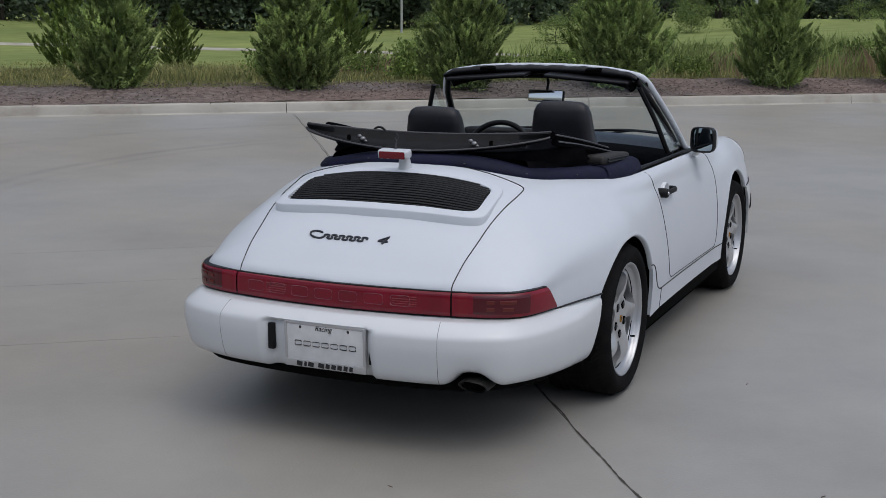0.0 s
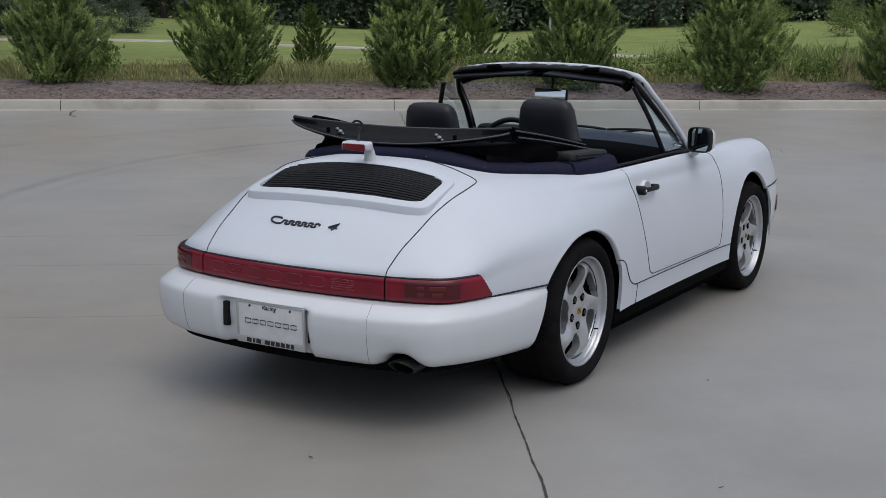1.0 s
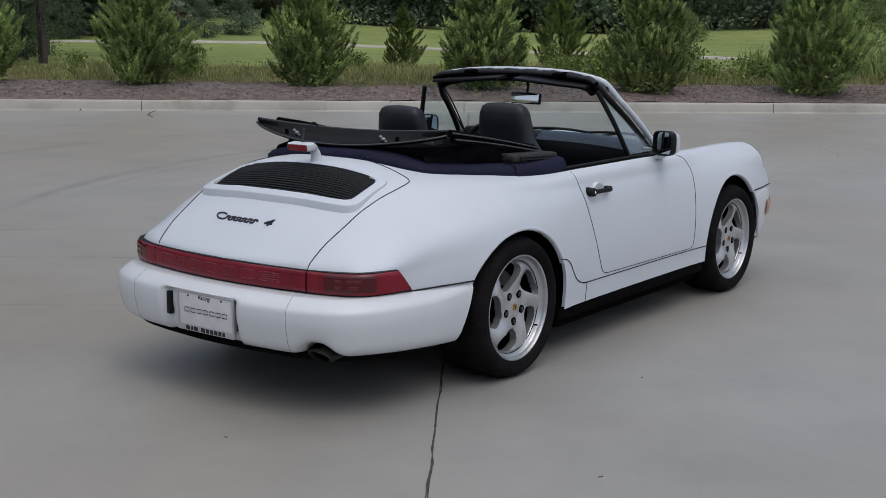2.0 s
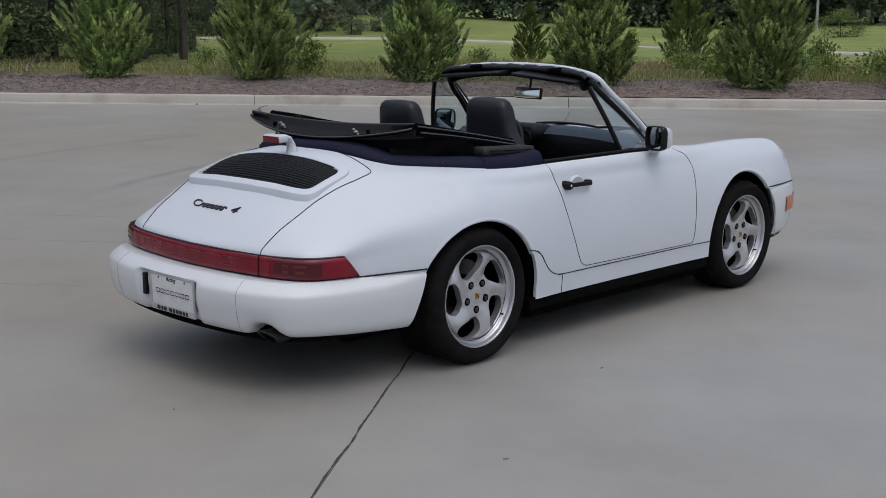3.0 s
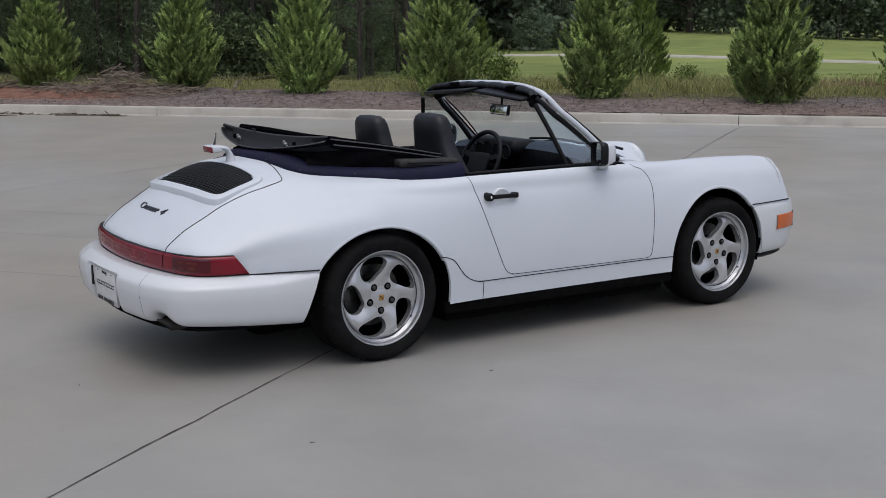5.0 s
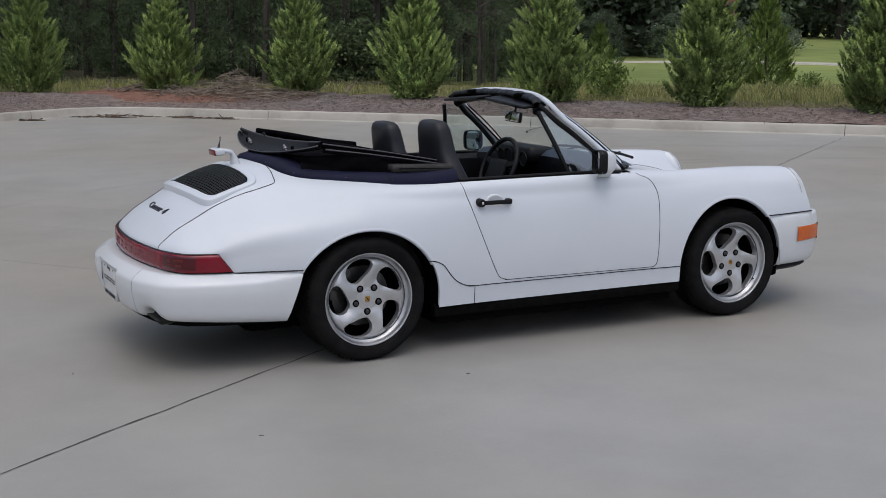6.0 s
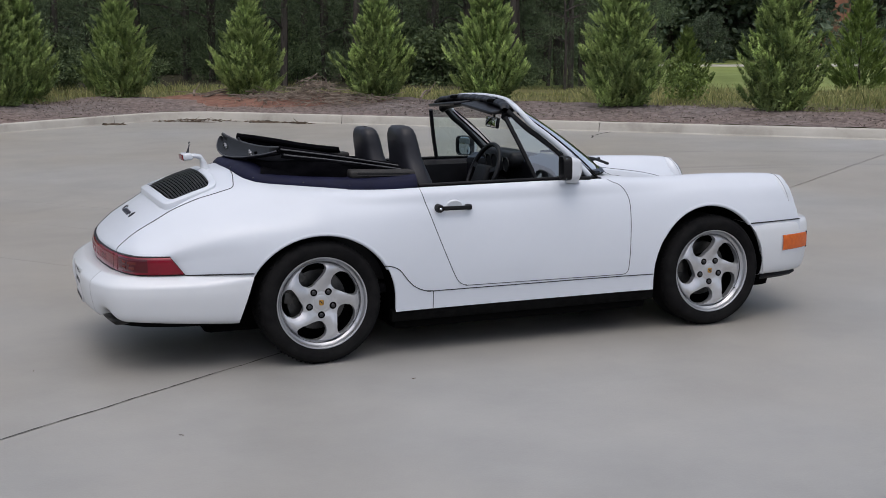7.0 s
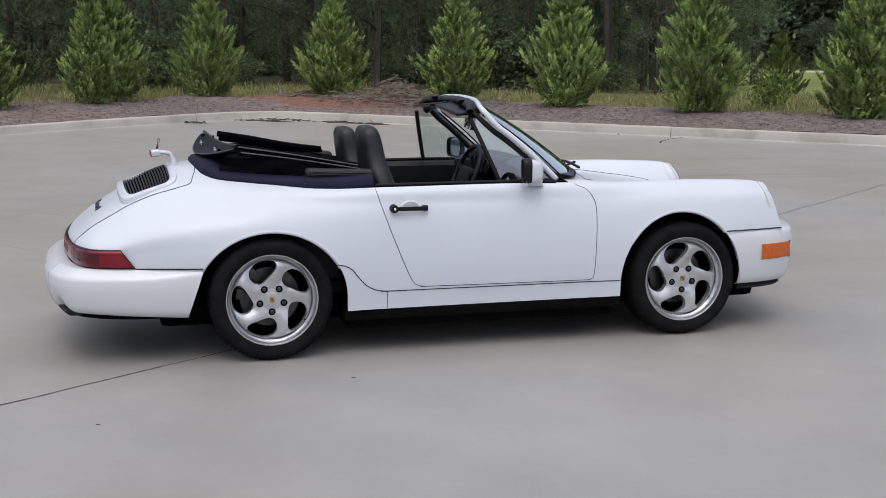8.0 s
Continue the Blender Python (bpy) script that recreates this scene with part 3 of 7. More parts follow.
def body_section(x):
    """Samples (count, 2) of the half-section at each x."""
    x = np.atleast_1d(np.asarray(x, float))
    sx = [s[0] for s in SECTIONS]
    C = np.stack([np.stack([pchip(sx, [s[1 + k][a] for s in SECTIONS], x) for a in (0, 1)], -1) for k in range(7)], 1)
    first, last = 2 * C[:, :1] - C[:, 1:2], C[:, 5:6] * (-1, 1)
    Q = np.concatenate([first, C, last], 1)
    rows = []
    for i in range(1, 7):
        s = np.linspace(0, 1, US, endpoint=False)[None, :, None]
        a, b, c, d = (Q[:, i + k - 1:i + k] for k in range(4))
        rows.append(0.5 * (2 * b + (c - a) * s + (2 * a - 5 * b + 4 * c - d) * s**2 + (3 * b - a - 3 * c + d) * s**3))
    rows.append(C[:, 6:7])
    return np.concatenate(rows, 1)


def side_y(x, z):
    """Half-width of the body's side at a place."""
    s = body_section(x)[0][:4 * US + 1]
    return float(np.interp(z, s[:, 1], s[:, 0]))


def top_z(x, y):
    """Height of the body's top at a place."""
    s = body_section(x)[0][2 * US:][::-1]
    return float(np.interp(abs(y), s[:, 0], s[:, 1]))


REAR_ARCH, FRONT_ARCH = (0.0, 0.305, 0.385, 0.352), (2.245, 0.31, 0.357, 0.378)


def in_arch(x, z):
    inside = np.zeros(np.shape(x), bool)
    for cx, cz, a, b in (REAR_ARCH, FRONT_ARCH):
        inside |= np.where(z > cz, ((x - cx) / a)**2 + ((z - cz) / b)**2 < 1, abs(x - cx) < a)
    return inside


def in_polygon(x, y, poly):
    inside = np.zeros(np.shape(x), bool)
    p = np.asarray(poly, float)
    for (x0, y0), (x1, y1) in zip(p, np.roll(p, -1, 0)):
        if y0 != y1:
            inside ^= ((y0 > y) != (y1 > y)) & (x < (x1 - x0) * (y - y0) / (y1 - y0) + x0)
    return inside


DOOR_EDGE = np.vstack([spline([(0.545, 0.90), (0.553, 0.83), (0.604, 0.667), (0.672, 0.49), (0.72, 0.385), (0.752, 0.352), (0.80, 0.343)], 40),
                       [(1.25, 0.338), (1.60, 0.3352)], spline([(1.69, 0.3345), (1.722, 0.340), (1.734, 0.372), (1.742, 0.50), (1.75, 0.70), (1.738, 0.775), (1.70, 0.822), (1.655, 0.84), (1.60, 0.90)], 40)])
SKIRT_EDGE = np.vstack([spline([(0.30, 0.482), (0.36, 0.474), (0.405, 0.452), (0.445, 0.402), (0.485, 0.362), (0.54, 0.335), (0.60, 0.328)], 40), [(1.2, 0.3255), (1.96, 0.323)]])
SKIRT = np.vstack([SKIRT_EDGE, [(1.96, 0.1), (0.30, 0.1)]])
LID_EDGE = np.vstack([[(-1.2, 0.425)], spline([(-0.985, 0.425), (-0.935, 0.433), (-0.80, 0.450), (-0.60, 0.471), (-0.46, 0.483), (-0.392, 0.487), (-0.376, 0.487), (-0.367, 0.482), (-0.362, 0.472), (-0.352, 0.42), (-0.328, 0.28), (-0.31, 0.0)], 90)])
LID = np.vstack([LID_EDGE, LID_EDGE[::-1] * (1, -1)])
HOOD_EDGE = np.vstack([spline([(1.875, 0.0), (1.855, 0.30), (1.79, 0.50), (1.79, 0.555), (1.90, 0.55), (2.3, 0.455), (2.86, 0.36)], 60), [(3.2, 0.36)]])
HOOD = np.vstack([HOOD_EDGE, HOOD_EDGE[::-1] * (1, -1)])


def nearest_on(path, x, y):
    p = np.asarray(path, float)
    a, b = p[:-1], p[1:]
    d = b - a
    s = np.clip((((x, y) - a) * d).sum(1) / ((d * d).sum(1) + 1e-12), 0, 1)
    q = a + d * s[:, None]
    far = np.hypot(q[:, 0] - x, q[:, 1] - y)
    i = far.argmin()
    return q[i], far[i]


def build_body():
    xs = np.r_[-0.985 + 0.05 * np.linspace(0, 1, 14, endpoint=False)**2, np.arange(-0.935, 2.896, 0.0125)]
    half = body_section(xs)
    m, k = half.shape[:2]
    left = np.concatenate([np.repeat(xs[:, None, None], k, 1), half], 2)
    right = left[:, ::-1][:, 1:] * (1, -1, 1)
    P = np.concatenate([left, right], 1)
    n = P.shape[1]
    C = 0.25 * (P[:-1, :-1] + P[1:, :-1] + P[:-1, 1:] + P[1:, 1:])
    cx, cy, cz = C[..., 0], C[..., 1], C[..., 2]
    u = np.arange(n - 1) + 0.5
    u = np.where(u < k - 1, u, 2 * (k - 1) - u)[None] * np.ones((m - 1, 1)) / US
    side, ay = u < 4, abs(cy)
    ident = np.zeros(cx.shape, int)                      # 1 rear quarter, 2 lid, 3 door, 4 sill cover, 5 front fender, 6 hood, 7 cowl
    ident[cx < 1.1] = 1
    ident[cx >= 1.1] = 5
    ident[~side & (cx > 1.4) & (ay < 0.55)] = 7
    ident[(u > 2.2) & (cx < 0.2) & in_polygon(cx, cy, LID)] = 2
    ident[(u > 3.9) & (cx > 1.5) & in_polygon(cx, cy, HOOD)] = 6
    ident[side & in_polygon(cx, cz, DOOR_EDGE)] = 3
    ident[(u < 2) & (cx > 0.3) & in_polygon(cx, cz, SKIRT)] = 4
    ident[(u < 2.4) & in_arch(cx, cz)] = 0
    ident[(u > 3.95) & (cx > -0.20) & (ay < np.interp(cx, (-0.2, 0.05, 0.3, 0.5), (0.40, 0.53, 0.615, 0.75))) & (cx < 1.82 - 0.47 * ay**2 - 0.4 * np.maximum(0, ay - 0.56))] = 0
    ident[(cx > 2.70) & (ay > 0.47) & (ay < 0.76) & (cz > 0.56) & (cx + 0.24 * (cz - 0.62) > 2.872)] = 0
    ident[(ident == 5) & (cx < 1.62) & ~side] = 0
    ident[side & (ident == 5) & (cx < 1.6) & (cz > 0.6)] = 3
    ident[side & (ident == 1) & (cx > 0.75) & (cz > 0.6)] = 3
    # vertices between two panels slide onto the seam
    V = P.copy()
    touch = {}
    for (i, j), p in np.ndenumerate(ident):
        for a, b in ((i, j), (i + 1, j), (i, j + 1), (i + 1, j + 1)):
            touch.setdefault((a, b), set()).add(int(p) * 2 + (1 if j >= k - 1 else 0))
    rim = []
    for (a, b), ids in touch.items():
        kinds = {i // 2 for i in ids}
        if len(kinds) < 2:
            continue
        x, y, z = P[a, b]
        sgn = 1 if y >= 0 else -1
        if 0 in kinds and x > 2.66 and 0.44 < abs(y) < 0.78 and z > 0.55:
            V[a, b] = (2.872 - 0.24 * (z - 0.62), y, z)
        elif 0 in kinds and z < 0.71 and abs(y) > 0.7 and kinds != {0, 3}:
            for ax, az, ra, rb in (REAR_ARCH, FRONT_ARCH):
                if abs(x - ax) < 0.42:
                    t = math.atan2((z - az) / rb, (x - ax) / ra)
                    q = (ax + ra * math.cos(t), az + rb * math.sin(t)) if z > az else (ax + math.copysign(ra, x - ax), z)
                    V[a, b] = (q[0], sgn * side_y(q[0], q[1]), q[1])
        elif kinds == {1, 2} and x > -0.80:
            q, d = nearest_on(LID_EDGE, x, abs(y))
            if d < 0.03:
                V[a, b] = (q[0], sgn * q[1], top_z(q[0], q[1]))
        elif 6 in kinds and 0 not in kinds:
            q, d = nearest_on(HOOD_EDGE, x, abs(y))
            if d < 0.03:
                V[a, b] = (q[0], sgn * q[1], top_z(q[0], q[1]))
        elif 4 in kinds and 0 not in kinds:
            q, d = nearest_on(SKIRT_EDGE, x, z)
            if d < 0.03:
                V[a, b] = (q[0], sgn * side_y(*q), q[1])
        elif 3 in kinds and 0 not in kinds and z < 0.85:
            q, d = nearest_on(DOOR_EDGE, x, z)
            if d < 0.03:
                V[a, b] = (q[0], sgn * side_y(*q), q[1])
    flat = V.reshape(-1, 3)

    def panel(pid, which):
        faces = []
        for i, j in zip(*np.nonzero(ident == pid)):
            if which is None or (j < k - 1) == (which == "l"):
                faces.append((i * n + j, i * n + j + 1, (i + 1) * n + j + 1, (i + 1) * n + j))
        used = sorted({v for f in faces for v in f})
        back = {v: q for q, v in enumerate(used)}
        return flat[used], [tuple(back[v] for v in f) for f in faces]
    return panel


panel = build_body()
rear_lid = part("engine_lid", panel(2, None), PAINT, car, "white engine lid with a slatted grille", smooth=180)
part("bonnet", panel(6, None), PAINT, car, smooth=180)
part("cowl", panel(7, None), PAINT, car, smooth=180)
doors = []
for s in "rl":
    part("rear_fender", panel(1, s), PAINT, car, smooth=180)
    part("front_fender", panel(5, s), PAINT, car, smooth=180)
    part("sill_cover", panel(4, s), PAINT, car, smooth=180)
    doors.append(part("door", panel(3, s), PAINT, car, smooth=180))


def on_side(path, sgn, lift=0.0006):
    return [(x, sgn * (side_y(x, z) + lift), z) for x, z in path]


def on_top(path, lift=0.0004):
    return [(x, y, top_z(x, y) + lift) for x, y in path]


for sgn in (-1, 1):
    edge = DOOR_EDGE[(DOOR_EDGE[:, 1] < 0.86)]
    part("door_gap", tube(on_side(spline(edge, 120), sgn), 0.0017, 6), SEAM, car)
    part("skirt_gap", tube(on_side(spline(np.vstack([SKIRT_EDGE[2:-1], [(1.55, 0.3245), (1.885, 0.3235)]]), 90), sgn), 0.0026, 6), SEAM, car)
    part("skirt_gap", tube(on_side([(0.592, z) for z in np.linspace(0.236, 0.328, 8)], sgn), 0.0018, 6), SEAM, car)
    part("bonnet_gap", tube(on_top([(x, sgn * y) for x, y in HOOD_EDGE[:-1]]), 0.0021, 6), SEAM, car)
    # rolled lips of the wheel arches
    for ax, az, ra, rb in (REAR_ARCH, FRONT_ARCH):
        t = np.linspace(0.74 if ax > 1 else 0.46, np.pi - (0.60 if ax > 1 else 0.44), 50)
        ring = np.array([(ax + ra * math.cos(a), sgn * side_y(ax + ra * math.cos(a), az + rb * math.sin(a)), az + rb * math.sin(a)) for a in t])
        grid = []
        for sc, dy, follow in ((1.06, -0.003, 1), (1.045, -0.0006, 1), (1.02, 0.0012, 1), (1.005, 0.0016, 1), (0.992, 0.0, 0), (0.984, -0.005, 0), (0.979, -0.013, 0), (0.980, -0.019, 0)):
            q = ring.copy()
            q[:, 0], q[:, 2] = ax + (ring[:, 0] - ax) * sc, az + (ring[:, 2] - az) * sc
            if follow:
                q[:, 1] = [sgn * (side_y(x, max(z, 0.30)) + dy) for x, _, z in q]
            else:
                q[:, 1] = ring[:, 1] + sgn * dy
            grid.append(q)
        part("arch_lip", sheet(np.array(grid)), PAINT, car, smooth=180)
        # folded edge of the panel beside the tyre
        low = [(ax + (1 if ax < 1 else -1) * ra * math.cos(a), az + rb * math.sin(a)) for a in np.linspace(0.62, 0, 12)] + [(ax + (1 if ax < 1 else -1) * ra, z) for z in np.linspace(az, 0.245, 6)[1:]]
        part("arch_flange", sheet(np.array([[(x, sgn * (side_y(x, max(z, 0.24)) - d), z) for x, z in low] for d in (0.0, 0.008, 0.016)])), PAINT, car, smooth=180)
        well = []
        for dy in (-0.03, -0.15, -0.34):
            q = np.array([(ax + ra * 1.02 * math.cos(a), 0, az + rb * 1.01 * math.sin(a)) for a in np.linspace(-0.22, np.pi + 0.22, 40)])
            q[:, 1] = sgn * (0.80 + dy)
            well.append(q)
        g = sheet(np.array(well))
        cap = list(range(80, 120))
        part("wheel_well", (g[0], g[1] + [tuple(cap)]), UNDER_SHADE, car)
lid_line = np.vstack([LID_EDGE[1:], (LID_EDGE[1:-1] * (1, -1))[::-1]])
seam_pts = np.array(on_top([p for p in lid_line if p[0] > -0.939], 0.0012))
for _ in range(2):
    seam_pts[1:-1] = 0.25 * seam_pts[:-2] + 0.5 * seam_pts[1:-1] + 0.25 * seam_pts[2:]
seam_pts = np.vstack([[(-0.946, 0.432, 0.579), (-0.941, 0.4325, 0.592)], seam_pts, [(-0.941, -0.4325, 0.592), (-0.946, -0.432, 0.579)]])
part("lid_gap", tube(seam_pts, 0.0021, 6), SEAM, car)

# underside and black rocker strips
part("underbody", join(rbox((3.40, 1.02, 0.18), (1.16, 0, 0.225), 0.04), rbox((1.48, 1.50, 0.14), (1.13, 0, 0.200), 0.03), rbox((0.52, 1.16, 0.12), (-0.62, 0, 0.268), 0.04), rbox((0.36, 1.10, 0.12), (2.72, 0, 0.25), 0.04)), UNDER_SHADE, car)
for x in (0.0, 2.272):
    part("axle", tube([(x, -0.6, 0.30), (x, 0.6, 0.30)], 0.035), UNDER_SHADE, car)
for sgn in (-1, 1):
    part("rocker_strip", moved(join(rbox((1.53, 0.05, 0.062), (1.135, 0, 0.209), 0.012), rbox((0.21, 0.045, 0.050), (0.50, 0.012, 0.213), 0.012)), pose(0, sgn * 0.755, 0)), ROCKER, car)

# ---- bumpers ----
REAR_PLAN = [(-0.338, -0.797), (-0.55, -0.785), (-0.75, -0.758), (-0.90, -0.712), (-1.00, -0.640), (-1.068, -0.48), (-1.098, -0.30), (-1.115, 0.0)]
rear_plan = spline(REAR_PLAN + [(x, -y) for x, y in REAR_PLAN[-2::-1]], 161)
REAR_PROFILE = np.array([(-0.115, 0.486), (-0.065, 0.4855), (-0.052, 0.482), (-0.030, 0.468), (-0.008, 0.449), (-0.001, 0.439), (0.001, 0.428), (0.002, 0.39), (-0.006, 0.34), (-0.018, 0.295), (-0.034, 0.272), (-0.055, 0.262), (-0.09, 0.258)])

SIDE_PROFILE = np.array([(-0.115, 0.486), (-0.05, 0.485), (-0.030, 0.482), (-0.014, 0.474), (-0.003, 0.462), (0.0, 0.450), (0.001, 0.428), (0.001, 0.39), (-0.006, 0.34), (-0.018, 0.295), (-0.034, 0.272), (-0.055, 0.262), (-0.09, 0.258)])


def rear_bumper_geo():
    v, f = swept(rear_plan, spline(REAR_PROFILE, 40))
    plain, _ = swept(rear_plan, spline(SIDE_PROFILE, 40))
    v, plain = v.reshape(len(rear_plan), 40, 3), plain.reshape(len(rear_plan), 40, 3)
    fade = np.clip((rear_plan[:, 0] + 0.56) / 0.20, 0, 1)[:, None, None]
    v = v * (1 - fade) + plain * fade
    low = np.clip((-0.36 - v[..., 0]) / 0.55, 0, 1)
    v[..., 2] -= (1 - low) * 0.028 * np.clip((0.40 - v[..., 2]) / 0.14, 0, 1)
    v[..., 0] -= 0.075 * np.clip((0.470 - v[..., 2]) / 0.22, 0, 1) * np.clip((v[..., 0] + 0.80) / 0.45, 0, 1)
    # the number plate's recess
    ease = lambda a: np.clip(a, 0, 1)**2 * (3 - 2 * np.clip(a, 0, 1))
    cut = ease((0.248 - v[..., 1]) / 0.02) * ease((v[..., 1] + 0.200) / 0.03) * ease((0.452 - v[..., 2]) / 0.014) * (v[..., 0] < -1.0)
    v[..., 0] += cut * 0.034
    # notch over the exhaust pipe
    for y0, amount in ((-0.535, 0.052),):
        hump = np.exp(-abs((v[..., 1] - y0) / 0.066)**3.2) * np.clip((0.40 - v[..., 2]) / 0.14, 0, 1)**1.5 * (v[..., 0] < -0.80)
        v[..., 2] += hump * amount
    return v.reshape(-1, 3), f


rear_bumper = part("rear_bumper", rear_bumper_geo(), PAINT_BUMPER, car, "white body-coloured rear bumper", smooth=60)
for sgn in (-1, 1):
    i = int(np.argmin(abs(rear_plan[:, 1] - sgn * 0.445) + (rear_plan[:, 0] > -0.9)))
    col = rear_bumper_geo()[0].reshape(len(rear_plan), 40, 3)[i]
    part("bumper_gap", tube(col[6:], 0.0007, 6), SEAM, rear_bumper)
part("bumper_slot", rbox((0.02, 0.026, 0.098), (-1.078, 0.217, 0.381), 0.006), BLACK, rear_bumper)
part("bumper_slot", rbox((0.012, 0.010, 0.105), (-1.083, -0.186, 0.372), 0.004), BLACK, rear_bumper)
part("lower_valance", swept(spline([(-0.42, -0.70), (-0.70, -0.67), (-0.88, -0.58), (-0.96, -0.42), (-1.0, 0), (-0.96, 0.42), (-0.88, 0.58), (-0.70, 0.67), (-0.42, 0.70)], 60), [(0.035, 0.285), (0.028, 0.232), (-0.03, 0.218), (-0.25, 0.213)]), ROCKER, car)
for sgn in (-1, 1):
    seal = [p for p in rear_plan if p[1] * sgn > 0.3]
    part("bumper_seal", tube([(x - 0.0, sgn * min(abs(y), side_y(x, 0.482) + 0.006) if x > -0.66 else y * 0.93, 0.4845) for x, y in seal if x > -0.66], 0.0035, 6), SEAM, car)
FRONT_PLAN = [(2.495, 0.806), (2.60, 0.800), (2.75, 0.782), (2.89, 0.742), (2.995, 0.672), (3.075, 0.50), (3.125, 0.28), (3.14, 0.0)]
front_plan = spline(FRONT_PLAN + [(x, -y) for x, y in FRONT_PLAN[-2::-1]], 140)


def arch_x(z):
    """Front edge of the front wheel arch at a height."""
    cx, cz, a, b = FRONT_ARCH
    return cx + a * np.sqrt(np.clip(1 - (np.clip(np.asarray(z, float) - cz, 0, None) / b)**2, 0, 1))


front_skin = swept(front_plan, spline([(-0.16, 0.575), (-0.03, 0.566), (-0.008, 0.552), (0.0, 0.515), (0.002, 0.44), (-0.008, 0.35), (-0.025, 0.285), (-0.05, 0.262), (-0.12, 0.26)], 30))
front_skin[0][:, 0] = np.maximum(front_skin[0][:, 0], arch_x(front_skin[0][:, 2]))
front_bumper = part("front_bumper", front_skin, PAINT_BUMPER, car, "white body-coloured front bumper", smooth=60)
for sgn in (-1, 1):
    part("bumper_flange", sheet(np.array([[(float(arch_x(z)), sgn * (0.803 - d), z) for z in np.linspace(0.272, 0.556, 10)] for d in (0.0, 0.005, 0.010)])), PAINT_BUMPER, front_bumper)
part("chin_spoiler", swept(front_plan, [(-0.075, 0.266), (-0.062, 0.240), (-0.085, 0.224), (-0.18, 0.226)]), BLACK, front_bumper)
for sgn in (-1, 1):
    pl = front_plan[front_plan[:, 1] * sgn > 0.15]
    sel = [p for p in pl if 2.735 < p[0] < 2.965]
    sel = np.array(sel)
    lens = swept(sel, spline([(-0.004, 0.490), (0.006, 0.484), (0.009, 0.445), (0.006, 0.402), (-0.004, 0.396)], 9))
    part("side_indicator", lens, AMBER, front_bumper, "amber side indicator")
    end = sel[np.argmax(sel[:, 0])]
    part("indicator_surround", rbox((0.007, 0.010, 0.096), (end[0] + 0.003, end[1] + sgn * 0.002, 0.443), 0.003), BLACK, front_bumper)
    part("bumper_seal", tube([(x, sgn * (side_y(min(x, 2.895), 0.566) + 0.003), 0.570) for x in np.linspace(2.515, 2.885, 16)], 0.0035, 6), SEAM, car)
    # headlamp in its sloping ring
    tilt = pose(2.818, sgn * 0.598, 0.690, 0, -17, sgn * 6)
    lamp = part("headlamp", moved(blob((0.065, 0.128, 0.135), (0, 0, 0), 2.0, 32, 20), tilt), PAINT_PART, car, "round headlamp in a white ring")
    part("headlamp_lens", moved(blob((0.040, 0.104, 0.110), (0.032, 0, 0), 2.0, 28, 16), tilt), LAMP, lamp, "clear glass lens")
    a = np.linspace(0, 2 * np.pi, 48, endpoint=False)
    part("headlamp_gap", moved(tube(np.c_[0 * a + 0.006, 0.130 * np.cos(a), 0.137 * np.sin(a)], 0.0008, 6, True), tilt), SEAM, car)

# ---- tail lights: one band across the tail ----
TAIL = [(-0.652, -0.712), (-0.76, -0.688), (-0.85, -0.652), (-0.900, -0.590), (-0.938, -0.470), (-0.975, -0.225), (-0.987, 0.0)]
tail_plan = spline(TAIL + [(x, -y) for x, y in TAIL[-2::-1]], 201)


def band(lo, hi, prof):
    sel = tail_plan[(tail_plan[:, 1] >= lo) & (tail_plan[:, 1] <= hi)]
    return swept(sel, prof)


LENS = spline([(0.000, 0.579), (0.013, 0.575), (0.018, 0.56), (0.019, 0.52), (0.017, 0.495), (0.000, 0.488)], 14)


def slanted(sgn, grow=0.0, prof=None):
    """An outer lens whose end leans forward towards the bottom."""
    prof = LENS if prof is None else prof
    path = tail_plan if sgn > 0 else tail_plan[::-1] * (1, 1)
    half = path[(path[:, 1] * sgn > 0)]
    half = half[np.argsort(abs(half[:, 1]))]
    run_ = np.r_[0, np.cumsum(np.linalg.norm(np.diff(half, axis=0), axis=1))]
    s0 = np.interp(0.4385 - grow, abs(half[:, 1]), run_)
    rows = []
    t_ = unit(np.gradient(half, axis=0))
    out_ = np.stack([t_[:, 1], -t_[:, 0]], 1) * sgn
    for o, z in prof:
        s1 = run_[-1] - 0.070 * np.clip((z - 0.49) / 0.09, 0, 1) - 0.006 + grow
        at = np.linspace(s0, s1, 40)
        x, y = (np.interp(at, run_, half[:, k]) for k in (0, 1))
        ox, oy = (np.interp(at, run_, out_[:, k]) for k in (0, 1))
        if ox.mean() > 0:
            ox, oy = -ox, -oy
        rows.append(np.c_[x + ox * o, y + oy * o, 0 * x + z])
    return sheet(np.array(rows))


part("tail_light_housing", band(-0.445, 0.445, [(-0.01, 0.5802), (0.010, 0.5796), (0.011, 0.535), (0.010, 0.4872), (-0.01, 0.4865)]), BLACK, car)
for sgn in (-1, 1):
    part("tail_light_housing", slanted(sgn, 0.002, np.array([(-0.01, 0.5802), (0.010, 0.5796), (0.011, 0.535), (0.010, 0.4872), (-0.01, 0.4865)])), BLACK, car)
reflector = part("tail_reflector", band(-0.435, 0.435, LENS), RED, car, "dark red reflector band with raised outline marks")
